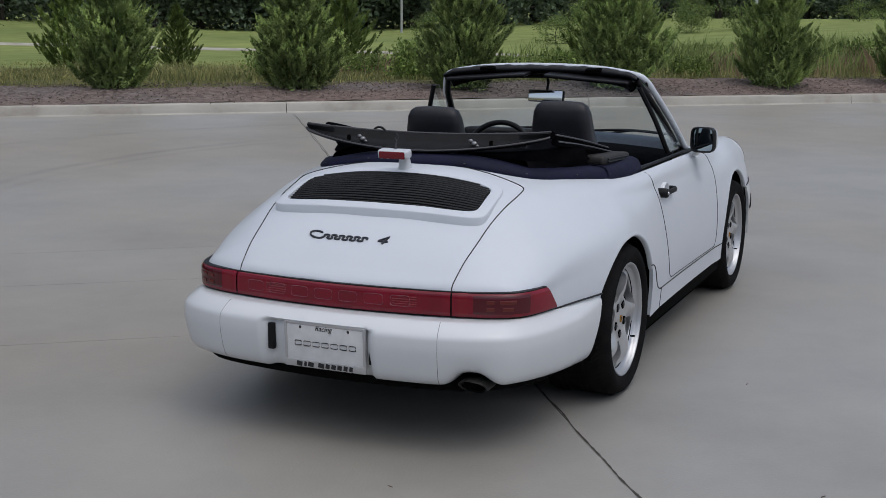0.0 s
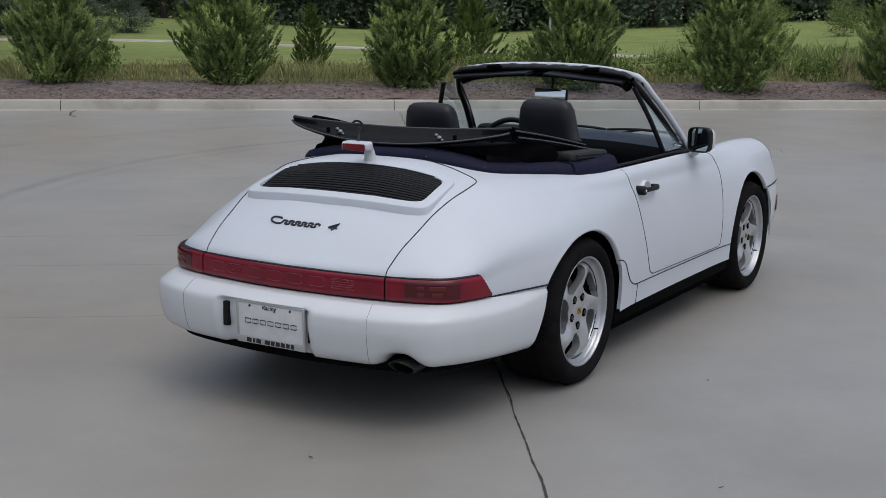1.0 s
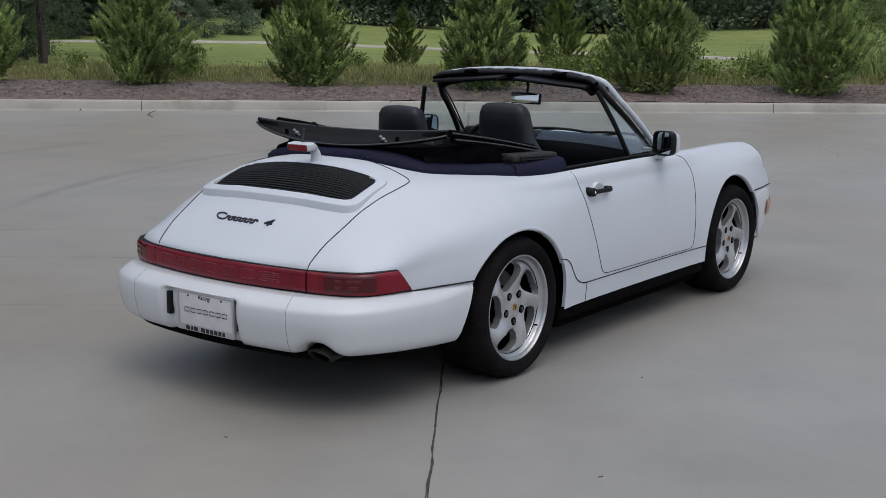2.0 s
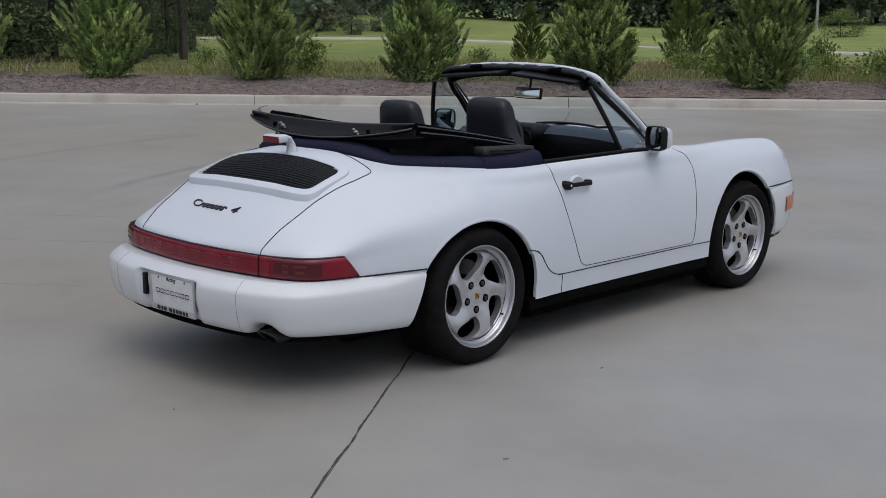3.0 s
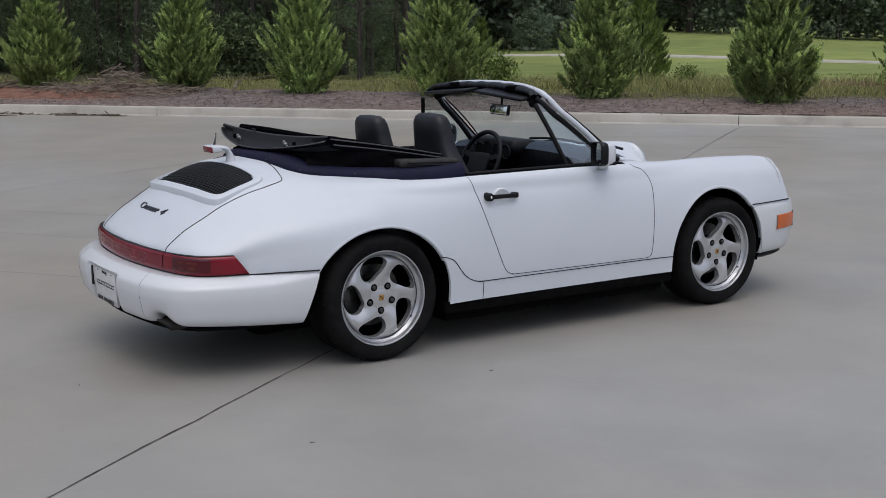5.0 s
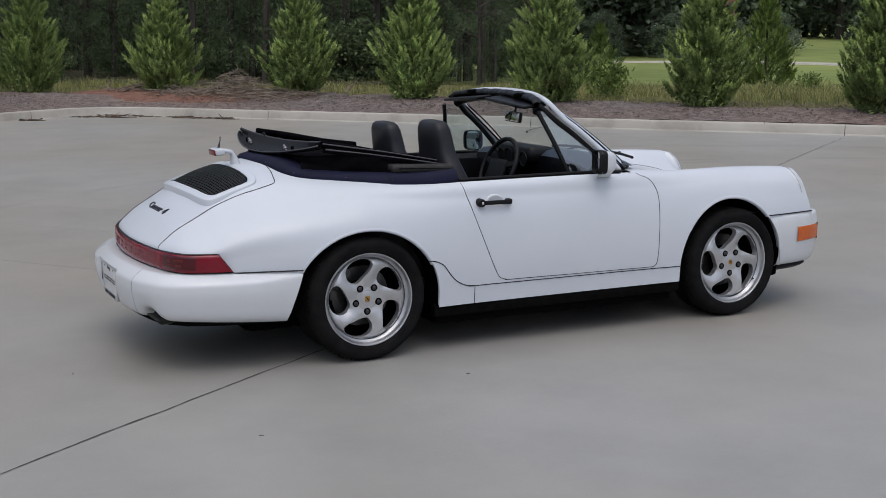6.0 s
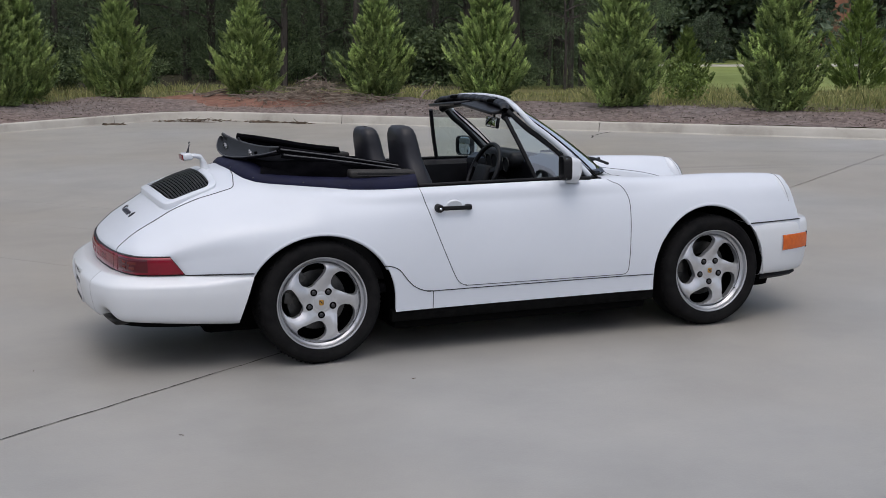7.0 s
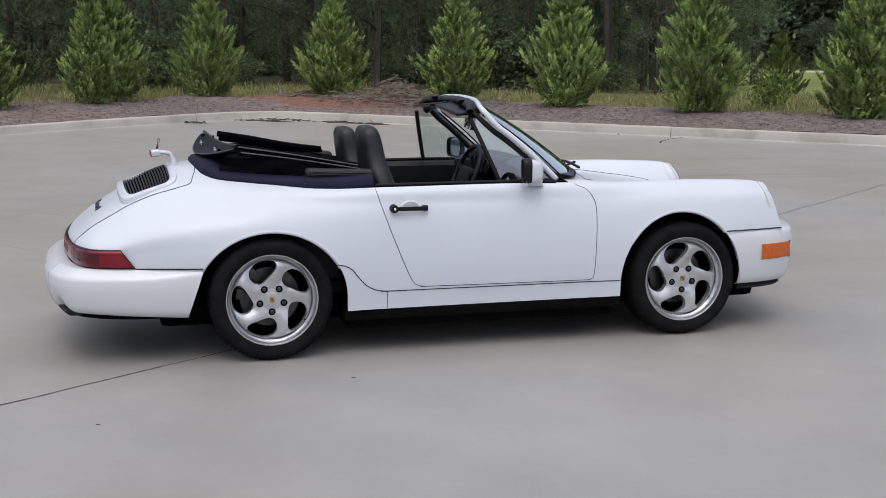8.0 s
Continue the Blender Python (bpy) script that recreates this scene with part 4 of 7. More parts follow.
for sgn in (-1, 1):
    tail = part("tail_light", slanted(sgn), RED, car, "dark red and smoked amber tail light")
    part("brake_lens", band(*sorted((sgn * 0.455, sgn * 0.50)), LENS + (0.001, 0)), RED_BRIGHT, tail)
    part("smoked_field", band(*sorted((sgn * 0.510, sgn * 0.668)), spline([(0.014, 0.572), (0.0192, 0.570), (0.0200, 0.535), (0.0185, 0.500), (0.014, 0.498)], 8)), MAROON, tail, "smoked maroon field")
    for lo, hi, z in ((0.545, 0.580, 0.547), (0.590, 0.640, 0.547), (0.550, 0.585, 0.522), (0.595, 0.635, 0.522)):
        part("indicator_lens", band(*sorted((sgn * lo, sgn * hi)), spline([(0.016, z + 0.009), (0.0212, z + 0.006), (0.0218, z), (0.0212, z - 0.006), (0.016, z - 0.009)], 6)), AMBER_DARK, tail)
# seven outline marks on the band, and its two lamp fields
for i in range(7):
    y0 = 0.345 - i * 0.1
    w, h = 0.036, 0.019
    a = np.linspace(0, 2 * np.pi, 24, endpoint=False)
    c, s = np.cos(a), np.sin(a)
    ring = np.c_[np.sign(c) * abs(c)**0.35 * w, np.sign(s) * abs(s)**0.35 * h]
    part("outline_mark", tube([(np.interp(abs(y0 + p), -tail_plan[:101, 1][::-1], tail_plan[:101, 0][::-1]) - 0.0195, y0 + p, 0.537 + q) for p, q in ring], 0.0012, 4, True), RED_PALE, reflector)
for y0 in (-0.27, 0.25):
    for k in range(5):
        zz = 0.518 + k * 0.0085
        part("lamp_bar", tube([(np.interp(abs(y), -tail_plan[:101, 1][::-1], tail_plan[:101, 0][::-1]) - 0.0185, y, zz) for y in np.linspace(y0 - 0.045, y0 + 0.045, 6)], 0.0022, 4), RED_BRIGHT, reflector)

# ---- grille, badge and third brake light on the lid ----


def lid_surface(s, t, lift):
    """s 0 rear to 1 front, t -1 to 1 across the raised surround."""
    x = -0.674 + 0.216 * s - 0.012 * (1 - t * t) * (1 - s)
    y = t * (0.405 - 0.012 * s)
    return x, y, top_z(x, y) + lift


def surround_geo():
    rings = []
    outline = []
    for a in np.linspace(0, 2 * np.pi, 96, endpoint=False):
        c, s = math.cos(a), math.sin(a)
        outline.append((0.5 + 0.5 * math.copysign(abs(s)**0.25, s), math.copysign(abs(c)**0.25, c)))
    for grow, lift in ((1.172, -0.004), (1.1715, 0.0075), (1.168, 0.0108), (1.160, 0.012), (1.03, 0.011), (1.008, 0.0095), (1.0, 0.004), (0.99, -0.012)):
        row = []
        for s, t in outline:
            ss = 0.5 + (s - 0.5) * (1 + (grow - 1) * 1.9)
            rear = max(0.0, 1 - ss * 1.6) if lift > 0.005 else 0
            row.append(lid_surface(ss, t * (1 + (grow - 1) * 0.62), lift + 0.016 * rear))
        rings.append(row)
    return sheet(np.array(rings), wrap_v=True)


grille = part("grille_surround", surround_geo(), PAINT, rear_lid, "white raised grille surround", smooth=38)
bed = [[lid_surface(s, t, 0.001) for t in np.linspace(-1, 1, 21)] for s in np.linspace(0.0, 1, 12)]
part("grille_backing", sheet(np.array(bed)), UNDER_SHADE, grille)
slat_count = 16
for i in range(slat_count):
    s = (i + 0.6) / slat_count
    edge_in = 0.990 * (1 - abs(2 * s - 1)**8)**0.125
    line = [lid_surface(s, t * edge_in, 0.007) for t in np.linspace(-1, 1, 15)]
    part("grille_slat", tube(line, 0.0048, 6), SLAT, grille)


def squiggle():
    """A flowing script mark: a large open loop, a run of small waves and a separate hook."""
    a = np.linspace(0.2 * np.pi, 1.85 * np.pi, 18)
    head = np.c_[0.150 - 0.030 * np.cos(a) + 0.012 * np.sin(a), 0.004 + 0.019 * np.sin(a)]
    t = np.linspace(0, 1, 110)
    wave = np.c_[0.116 - 0.175 * t + 0.006 * np.sin(t * 22 * np.pi), -0.005 + 0.0105 * np.sin(t * 2 * np.pi * 5.5)]
    hook = np.array([(-0.148, -0.007), (-0.108, -0.007), (-0.118, 0.000), (-0.146, 0.018), (-0.138, 0.0), (-0.128, -0.020)])
    return [head, wave, hook]


badge = None
for stroke in squiggle():
    pts = []
    for y, r in stroke:
        x = -0.824 + r * 0.8
        pts.append((x, y + 0.02, top_z(x, y + 0.02) + 0.0025))
    geo = tube(pts, 0.0042, 6)
    badge = geo if badge is None else join(badge, geo)
part("script_badge", badge, BADGE, rear_lid, "black script badge")
brake_light = part("third_brake_light", rbox((0.050, 0.128, 0.036), (-0.512, 0.0, 0.998), 0.012, (0, -6, 0), 3), PAINT_PART, car, "white high-mounted third brake light")
arm = []
for x, z, w, d in ((-0.500, 0.998, 0.034, 0.011), (-0.468, 1.000, 0.031, 0.012), (-0.438, 0.991, 0.029, 0.017), (-0.424, 0.966, 0.028, 0.020), (-0.418, 0.940, 0.031, 0.023), (-0.416, 0.915, 0.040, 0.032)):
    lean = min(1.0, max(0.0, (1.0 - z) / 0.04))
    arm.append([(x + d * math.cos(q) * lean, w * math.sin(q) * (0.85 if lean else 1), z + d * math.cos(q) * (1 - lean)) for q in np.linspace(0, 2 * np.pi, 20, endpoint=False)])
part("pedestal", sheet(np.array(arm), wrap_v=True), PAINT_PART, brake_light)
part("brake_lens", rbox((0.014, 0.108, 0.028), (-0.535, 0.0, 0.994), 0.004, (0, -6, 0)), RED_BRIGHT, brake_light, "red lens")
a = np.linspace(0, 2 * np.pi, 20, endpoint=False)
part("wire_pull", join(tube([(-0.505, 0.0, 1.012), (-0.497, 0.0, 1.05)], [0.008, 0.002]), tube(np.c_[-0.494 + 0.006 * np.cos(a), 0.010 * np.cos(a), 1.062 + 0.012 * np.sin(a)], 0.0016, 6, True)), DARKSTEEL, brake_light)

# ---- number plate with its surround ----
plate = part("number_plate", rbox((0.008, 0.318, 0.160), (-1.090, -0.010, 0.366), 0.003, (0, -3, 0)), PLATE, car, "white dealer plate in a grey surround")
part("plate_rim", join(*[rbox(s, p, 0.003, (0, -3, 0)) for s, p in (((0.012, 0.326, 0.010), (-1.094, -0.010, 0.444)), ((0.012, 0.326, 0.026), (-1.090, -0.010, 0.297)), ((0.012, 0.010, 0.15), (-1.092, 0.148, 0.37)), ((0.012, 0.010, 0.15), (-1.092, -0.168, 0.37)))]), material("plate_surround_grey", (0.42, 0.42, 0.43), 0.35, 0.3), plate)
for i in range(7):
    y0 = 0.098 - i * 0.0365
    ring = [(-1.0960, y0 + 0.013 * math.copysign(abs(math.cos(q))**0.3, math.cos(q)), 0.372 + 0.0085 * math.copysign(abs(math.sin(q))**0.3, math.sin(q))) for q in np.linspace(0, 2 * np.pi, 16, endpoint=False)]
    part("outline_mark", tube(ring, 0.0017, 4, True), INK, plate)
for i, (y0, w) in enumerate(((0.092, 0.022), (0.068, 0.010), (0.046, 0.022), (0.004, 0.024), (-0.022, 0.016), (-0.046, 0.018), (-0.070, 0.018), (-0.094, 0.016), (-0.116, 0.014))):
    part("print_bar", moved(rbox((0.002, w, 0.017), (0, 0, 0), 0.0006), pose(-1.0970, y0, 0.297, 8, 0, 0)), INK, plate)
for y0 in (0.088, -0.105):
    part("plate_bolt", blob((0.004, 0.006, 0.006), (-1.096, y0, 0.431), 2, 10, 8), DARKSTEEL, plate)
word = bpy.data.curves.new("racing_text", 'FONT')
word.body, word.size, word.align_x, word.align_y, word.shear, word.extrude = "Racing", 0.026, 'CENTER', 'CENTER', 0.3, 0.0006
word_ob = bpy.data.objects.new("racing_text", word)
scene.collection.objects.link(word_ob)
bpy.context.view_layer.update()
word_mesh = bpy.data.meshes.new_from_object(word_ob.evaluated_get(bpy.context.evaluated_depsgraph_get()))
bpy.data.objects.remove(word_ob)
word_mesh.materials.clear()
word_mesh.materials.append(INK)
lettering = new("lettering", word_mesh)
lettering.parent = plate
lettering.matrix_local = Matrix(((0, 0, -1, -1.0985), (-1, 0, 0, -0.005), (0, 1, 0, 0.431), (0, 0, 0, 1)))

# ---- exhaust ----
ex = [[(-1.005 - 0.030 * math.sin(q) * (j < 0.9) + 0.2 * j / 5, -0.540 + 0.054 * k * math.cos(q), 0.262 + 0.029 * k * math.sin(q)) for q in np.linspace(0, 2 * np.pi, 28, endpoint=False)] for j, k in ((1.2, 0.82), (0.1, 0.86), (0.0, 0.95), (0.05, 1.0), (1.0, 1.0), (5.0, 0.95))]
part("exhaust_tip", sheet(np.array(ex), wrap_v=True), SOOT, car, "dark oval exhaust tip")


# ---- wheels ----
def wheel_face():
    """The five-spoke face as a polar sheet with five leaf-shaped openings."""
    nr, na = 46, 240
    rr = np.linspace(0.034, 0.206, nr)
    aa = np.linspace(0, 2 * np.pi, na, endpoint=False)
    R, A = np.meshgrid(rr, aa, indexing="ij")
    sector = 2 * np.pi / 5

    def local(r, ang):
        twist = radians(10) * (r - 0.15) / 0.06
        rel = (ang - radians(70) - twist + sector / 2) % sector - sector / 2
        return rel

    def hole(r, ang):
        rel = local(r, ang)
        w = radians(25.2) * np.interp(r, [0.095, 0.12, 0.15, 0.19], [0.64, 0.88, 1.02, 1.04])
        return (abs(rel) / w)**2.7 + (abs(r - 0.1475) / 0.0525)**2.7 - 1
    rel = local(R, A)
    spoke = np.cos(rel / sector * 2 * np.pi)             # 1 in an opening's middle, -1 on a spoke
    out = 0.012 * np.clip(-spoke, -0.3, 1) * np.clip((R - 0.07) / 0.05, 0, 1) * np.clip((0.214 - R) / 0.04, 0, 1)
    out += 0.010 * np.sin(rel / sector * 2 * np.pi) * np.clip((R - 0.08) / 0.06, 0, 1) * np.clip((0.21 - R) / 0.03, 0, 1)
    out += -0.020 * np.clip((0.075 - R) / 0.02, 0, 1) * np.clip((R - 0.045) / 0.012, 0, 1) * 0.2 - 0.012 * np.clip((R - 0.195) / 0.012, 0, 1)
    out += 0.006 * np.clip((0.1 - abs(R - 0.11)) / 0.05, 0, 1)
    H = hole(R, A)
    gone = H < 0
    keep_face = np.zeros((nr - 1, na), bool)
    for i in range(nr - 1):
        for j in range(na):
            q = (gone[i, j], gone[i + 1, j], gone[i + 1, (j + 1) % na], gone[i, (j + 1) % na])
            keep_face[i, j] = sum(q) < 2
    R2, A2 = R.copy(), A.copy()
    border = np.zeros((nr, na), bool)
    for i in range(nr):
        for j in range(na):
            around = [keep_face[a, b % na] for a in (i - 1, i) for b in (j - 1, j) if 0 <= a < nr - 1]
            if any(around) and not all(around):
                border[i, j] = True
                for _ in range(6):                       # slide onto the opening's edge
                    e = 0.0004
                    h = hole(R2[i, j], A2[i, j])
                    gr = (hole(R2[i, j] + e, A2[i, j]) - h) / e
                    ga = (hole(R2[i, j], A2[i, j] + e / R2[i, j]) - h) / e
                    g2 = gr * gr + ga * ga + 1e-9
                    step = np.clip(h / g2 * np.array([gr, ga]), -0.004, 0.004)
                    R2[i, j] -= step[0]
                    A2[i, j] -= step[1] / R2[i, j]
    X, Z = R2 * np.cos(A2), R2 * np.sin(A2)
    top = np.stack([X, out, Z], -1).reshape(-1, 3)
    faces, sides = [], []
    count = {}
    for i in range(nr - 1):
        for j in range(na):
            if keep_face[i, j]:
                q = (i * na + j, i * na + (j + 1) % na, (i + 1) * na + (j + 1) % na, (i + 1) * na + j)
                faces.append(q)
                for a, b in zip(q, q[1:] + q[:1]):
                    count[(a, b)] = count.get((a, b), 0) + 1
    open_edges = [(a, b) for (a, b) in count if (b, a) not in count]
    low, verts = {}, [tuple(v) for v in top]
    for a, b in open_edges:
        for v in (a, b):
            if v not in low:
                low[v] = len(verts)
                r = math.hypot(top[v][0], top[v][2])
                pull = 0.985 if r < 0.16 else 1.0
                verts.append((top[v][0] * pull, top[v][1] - 0.035, top[v][2] * pull))
        sides.append((b, a, low[a], low[b]))
    return np.array(verts), faces + sides


face_geo = wheel_face()


NUT = turned([(0.0, 0.009), (0.007, 0.009), (0.0105, 0.006), (0.011, -0.02)], 12)
# raised black ring that paints the shade of each nut's recess
NUT_SHADE_RING = turned([(0.0105, 0.0045), (0.0165, 0.0050), (0.0180, 0.0035), (0.0185, -0.01)], 20)


def make_wheel(width, at):
    """Outer face towards local +y, hub centre at the origin."""
    wheel = part("wheel", face_geo, ALLOY, car, "silver twisted five-spoke alloy wheel", smooth=50)
    wheel.matrix_local = at
    shoulder = [tuple(p) for p in spline([(0.232, 0.030), (0.245, 0.040), (0.272, 0.047), (0.292, 0.040), (0.305, 0.020), (0.3105, 0.0), (0.312, -0.03)], 18)]
    tread = []
    for yy in np.linspace(-0.034, -width + 0.06, 7):
        tread += [(0.312, yy), (0.312, yy - 0.014), (0.3055, yy - 0.0155), (0.3055, yy - 0.0205)]
    tyre = part("tyre", turned(shoulder + tread + [(0.305, -width + 0.02), (0.27, -width), (0.232, -width + 0.02)], 72), RUBBER, wheel, "black low-profile tyre", smooth=35)
    blocks = [moved(rbox((0.005, 0.034, 0.008), (0, 0, 0), 0.001, seg=1), Matrix.Rotation(a, 4, 'Y') @ Matrix.Translation((0.3075, 0.008, 0)) @ pose(0, 0, 0, 25, 0, 28)) for a in np.linspace(0, 2 * np.pi, 84, endpoint=False)]
    part("shoulder_tread", join(*blocks), RUBBER, wheel)
    part("rim_lip", turned([(0.203, -0.010), (0.207, -0.001), (0.213, 0.004), (0.220, 0.009), (0.2225, 0.018), (0.2245, 0.029), (0.2275, 0.033), (0.232, 0.0335), (0.235, 0.029), (0.234, 0.018)], 72), ALLOY_LIP, wheel, "polished rim lip")
    # the silver rim's barrel coloured black: shade behind the spokes put into it
    part("rim_barrel", turned([(0.206, 0.0), (0.203, -0.03), (0.200, -0.10), (0.205, -width + 0.03)], 60), UNDER_SHADE, wheel)
    part("hub_cap", turned([(0.0, 0.0075), (0.022, 0.007), (0.034, 0.0055), (0.041, 0.003), (0.043, -0.004)], 40), ALLOY, wheel, "silver hub cap")
    part("hub_crest", join(rbox((0.023, 0.006, 0.028), (0, 0.0085, 0), 0.006)), GOLD, wheel, "small gold crest shape")
    part("crest_mark", join(rbox((0.008, 0.004, 0.009), (0, 0.0105, 0.001), 0.001), rbox((0.005, 0.004, 0.006), (0.006, 0.0105, 0.007), 0.001), rbox((0.005, 0.004, 0.006), (-0.006, 0.0105, -0.006), 0.001)), INK, wheel)
    for i in range(5):
        a = radians(54 + 72 * i)
        spot = Matrix.Translation((0.064 * math.cos(a), 0.002, 0.064 * math.sin(a)))
        part("wheel_nut", moved(NUT, spot), DARKSTEEL, wheel)
        part("nut_well", moved(NUT_SHADE_RING, spot), UNDER_SHADE, wheel)
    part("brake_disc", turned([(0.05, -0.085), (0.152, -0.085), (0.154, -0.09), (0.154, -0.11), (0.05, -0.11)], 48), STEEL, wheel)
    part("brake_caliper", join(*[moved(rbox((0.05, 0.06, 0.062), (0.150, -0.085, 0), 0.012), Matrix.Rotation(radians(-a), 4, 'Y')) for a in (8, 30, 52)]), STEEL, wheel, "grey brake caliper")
    part("hub_carrier", turned([(0.0, -0.05), (0.075, -0.05), (0.085, -0.07), (0.085, -0.1)], 24), UNDER_SHADE, wheel)
    part("dust_shield", turned([(0.0, -0.125), (0.2, -0.125)], 32), UNDER_SHADE, wheel)
    part("valve", tube([(-0.165, 0.006, -0.111), (-0.160, 0.026, -0.108)], 0.004), BLACK, wheel)
    return wheel


make_wheel(0.25, pose(0.0, -0.768, 0.311, 0, 0, 180))
make_wheel(0.25, pose(0.0, 0.768, 0.311))
make_wheel(0.205, pose(2.272, -0.754, 0.311, 0, 0, 180))
make_wheel(0.205, pose(2.272, 0.754, 0.311))

# ---- doors: handles, mirrors, glass, trims ----
for sgn, door in ((-1, doors[0]), (1, doors[1])):
    yy = side_y(0.70, 0.752)
    dish = turned([(r, sgn * h) for r, h in ((0.0, 0.0006), (0.022, 0.0008), (0.0445, 0.0072), (0.0475, 0.0076), (0.050, 0.0056), (0.053, -0.010))], 36)
    part("handle_recess", moved(dish, pose(0.722, sgn * yy, 0.746) @ Matrix.Diagonal((1, 1, 0.84, 1))), PAINT_PART, door, smooth=60)
    handle = part("door_handle", join(rbox((0.165, 0.016, 0.022), (0.72, sgn * (yy + 0.030), 0.751), 0.007, (0, 0.5, 0)), rbox((0.030, 0.036, 0.028), (0.795, sgn * (yy + 0.014), 0.751), 0.007), turned([(0.0, 0.016), (0.018, 0.016), (0.021, 0.008), (0.022, -0.03)], 20) if sgn > 0 else turned([(0.0, -0.016), (0.018, -0.016), (0.021, -0.008), (0.022, 0.03)], 20)), BLACK, door, "black bar door handle")
    v = np.array([q.co[:] for q in handle.data.vertices])
    # the lock barrel was turned round the origin: bring it to the handle's rear end
    for q in handle.data.vertices:
        if math.hypot(q.co.x, q.co.z) < 0.03:
            q.co.x, q.co.y, q.co.z = q.co.x + 0.633, q.co.y + sgn * (yy + 0.022), q.co.z + 0.751
    part("key_lock", moved(blob((0.007, 0.004, 0.007), (0, 0, 0), 2, 14, 8), pose(0.633, sgn * (yy + 0.039), 0.751)), CHROME, door)
    belt = [(x, sgn * (float(body_section(x)[0][4 * US, 0]) - 0.004), float(body_section(x)[0][4 * US, 1]) + 0.004) for x in np.linspace(0.555, 1.545, 40)]
    part("belt_trim", tube(belt, 0.009, 8), BLACK, door, "black window-sill rubber")
    # inner door card
    card = [[(x, sgn * (float(body_section(x)[0][4 * US, 0]) - off), z + (0.862 - 0.86)) for x in np.linspace(0.56, 1.62, 20)] for off, z in ((0.012, 0.858), (0.05, 0.856), (0.075, 0.83), (0.08, 0.70), (0.075, 0.5), (0.07, 0.34))]
    part("door_card", sheet(np.array(card)), LEATHER, door, "black padded inner door panel")
    part("arm_rest", rbox((0.45, 0.06, 0.05), (1.0, sgn * 0.585, 0.66), 0.02), LEATHER, door)
    # door mirror
    head_turn = pose(1.375 if sgn < 0 else 1.44, sgn * 0.806, 0.930, 0, 0, -13 if sgn < 0 else 30) @ pose(-1.375, -sgn * 0.806, -0.930)
    shell = []
    for j, (k, dx) in enumerate(((0.0, 0.078), (0.40, 0.074), (0.70, 0.060), (0.86, 0.034), (0.95, -0.004), (0.98, -0.04))):
        row = []
        for q in np.linspace(0, 2 * np.pi, 32, endpoint=False):
            c, s = math.cos(q), math.sin(q)
            row.append((1.375 + dx * 0.66, sgn * (0.800 + 0.059 * k * math.copysign(abs(c)**0.45, c)), 0.931 + 0.062 * k * math.copysign(abs(s)**0.5, s)))
        shell.append(row)
    mirror = part("door_mirror", moved(sheet(np.array(shell), wrap_v=True), head_turn), PAINT_PART, door, "white door mirror with a black rim")
    ring = []
    for k, dx in ((0.97, -0.012), (1.0, -0.016), (1.02, -0.022), (1.03, -0.036), (1.02, -0.054), (0.975, -0.058), (0.955, -0.052), (0.94, -0.036)):
        ring.append([(1.375 + dx, sgn * (0.800 + 0.061 * k * math.copysign(abs(c_)**0.45, c_)), 0.931 + 0.062 * k * math.copysign(abs(s_)**0.5, s_)) for c_, s_ in ((math.cos(q), math.sin(q)) for q in np.linspace(0, 2 * np.pi, 40, endpoint=False))])
    part("mirror_rim", moved(sheet(np.array(ring), wrap_v=True), head_turn), BLACK, mirror, smooth=60)
    part("mirror_pane", moved(rbox((0.004, 0.113, 0.116), (0, 0, 0), 0.0015), head_turn @ pose(1.334, sgn * 0.800, 0.931)), MIRROR_DIM, mirror)
    foot = [[((1.405 if sgn < 0 else 1.46) + 0.028 * k * math.cos(q) + dx, sgn * (0.722 + dy + 0.02 * k * math.sin(q)), z) for q in np.linspace(0, 2 * np.pi, 16, endpoint=False)] for k, dx, dy, z in ((1.6, 0.01, 0.0, 0.845), (1.3, 0.005, 0.02, 0.862), (1.2, 0.0, 0.05, 0.873), (1.1, -0.01, 0.075, 0.90))]
    part("mirror_foot", sheet(np.array(foot), wrap_v=True), PAINT_PART, mirror)
    # quarter light: divider bar, pane
    top, low, fore = (np.array((1.115, -0.520, 1.190)), np.array((1.240, -0.640, 0.868)), np.array((1.562, -0.640, 0.872))) if sgn < 0 else (np.array((1.095, 0.565, 1.178)), np.array((1.158, 0.635, 0.868)), np.array((1.562, 0.640, 0.872)))
    part("quarter_light_bar", tube(spline([top, 0.5 * (top + low) + (0, sgn * 0.008, 0), low], 14), 0.0125, 8), BLACK, door, "black quarter-light divider")
    tri = [[(1 - s) * ((1 - t) * top + t * (top + (0.07, 0, 0.0))) + s * ((1 - t) * low + t * fore) for t in np.linspace(0, 1, 6)] for s in np.linspace(0.0, 1, 10)]
    pane = part("quarter_light_pane", sheet(np.array(tri)), QUARTER, door, "clear triangular quarter-light glass")
    pane.visible_shadow = False

# ---- windscreen ----
BASE = [(1.600, -0.640, 0.866), (1.712, -0.52, 0.870), (1.800, -0.30, 0.876), (1.835, 0.0, 0.878), (1.800, 0.30, 0.876), (1.712, 0.52, 0.870), (1.600, 0.640, 0.866)]
HEAD = [(1.180, -0.535, 1.212), (1.205, -0.47, 1.238), (1.235, -0.28, 1.262), (1.245, 0.0, 1.270), (1.235, 0.28, 1.262), (1.205, 0.47, 1.238), (1.180, 0.535, 1.212)]
base_line, head_line = spline(BASE, 41), spline(HEAD, 41)
screen_grid = np.array([base_line * (1 - s) + head_line * s + np.array((0.030, 0, 0.022)) * 4 * s * (1 - s) * 0.5 for s in np.linspace(0, 1, 16)])
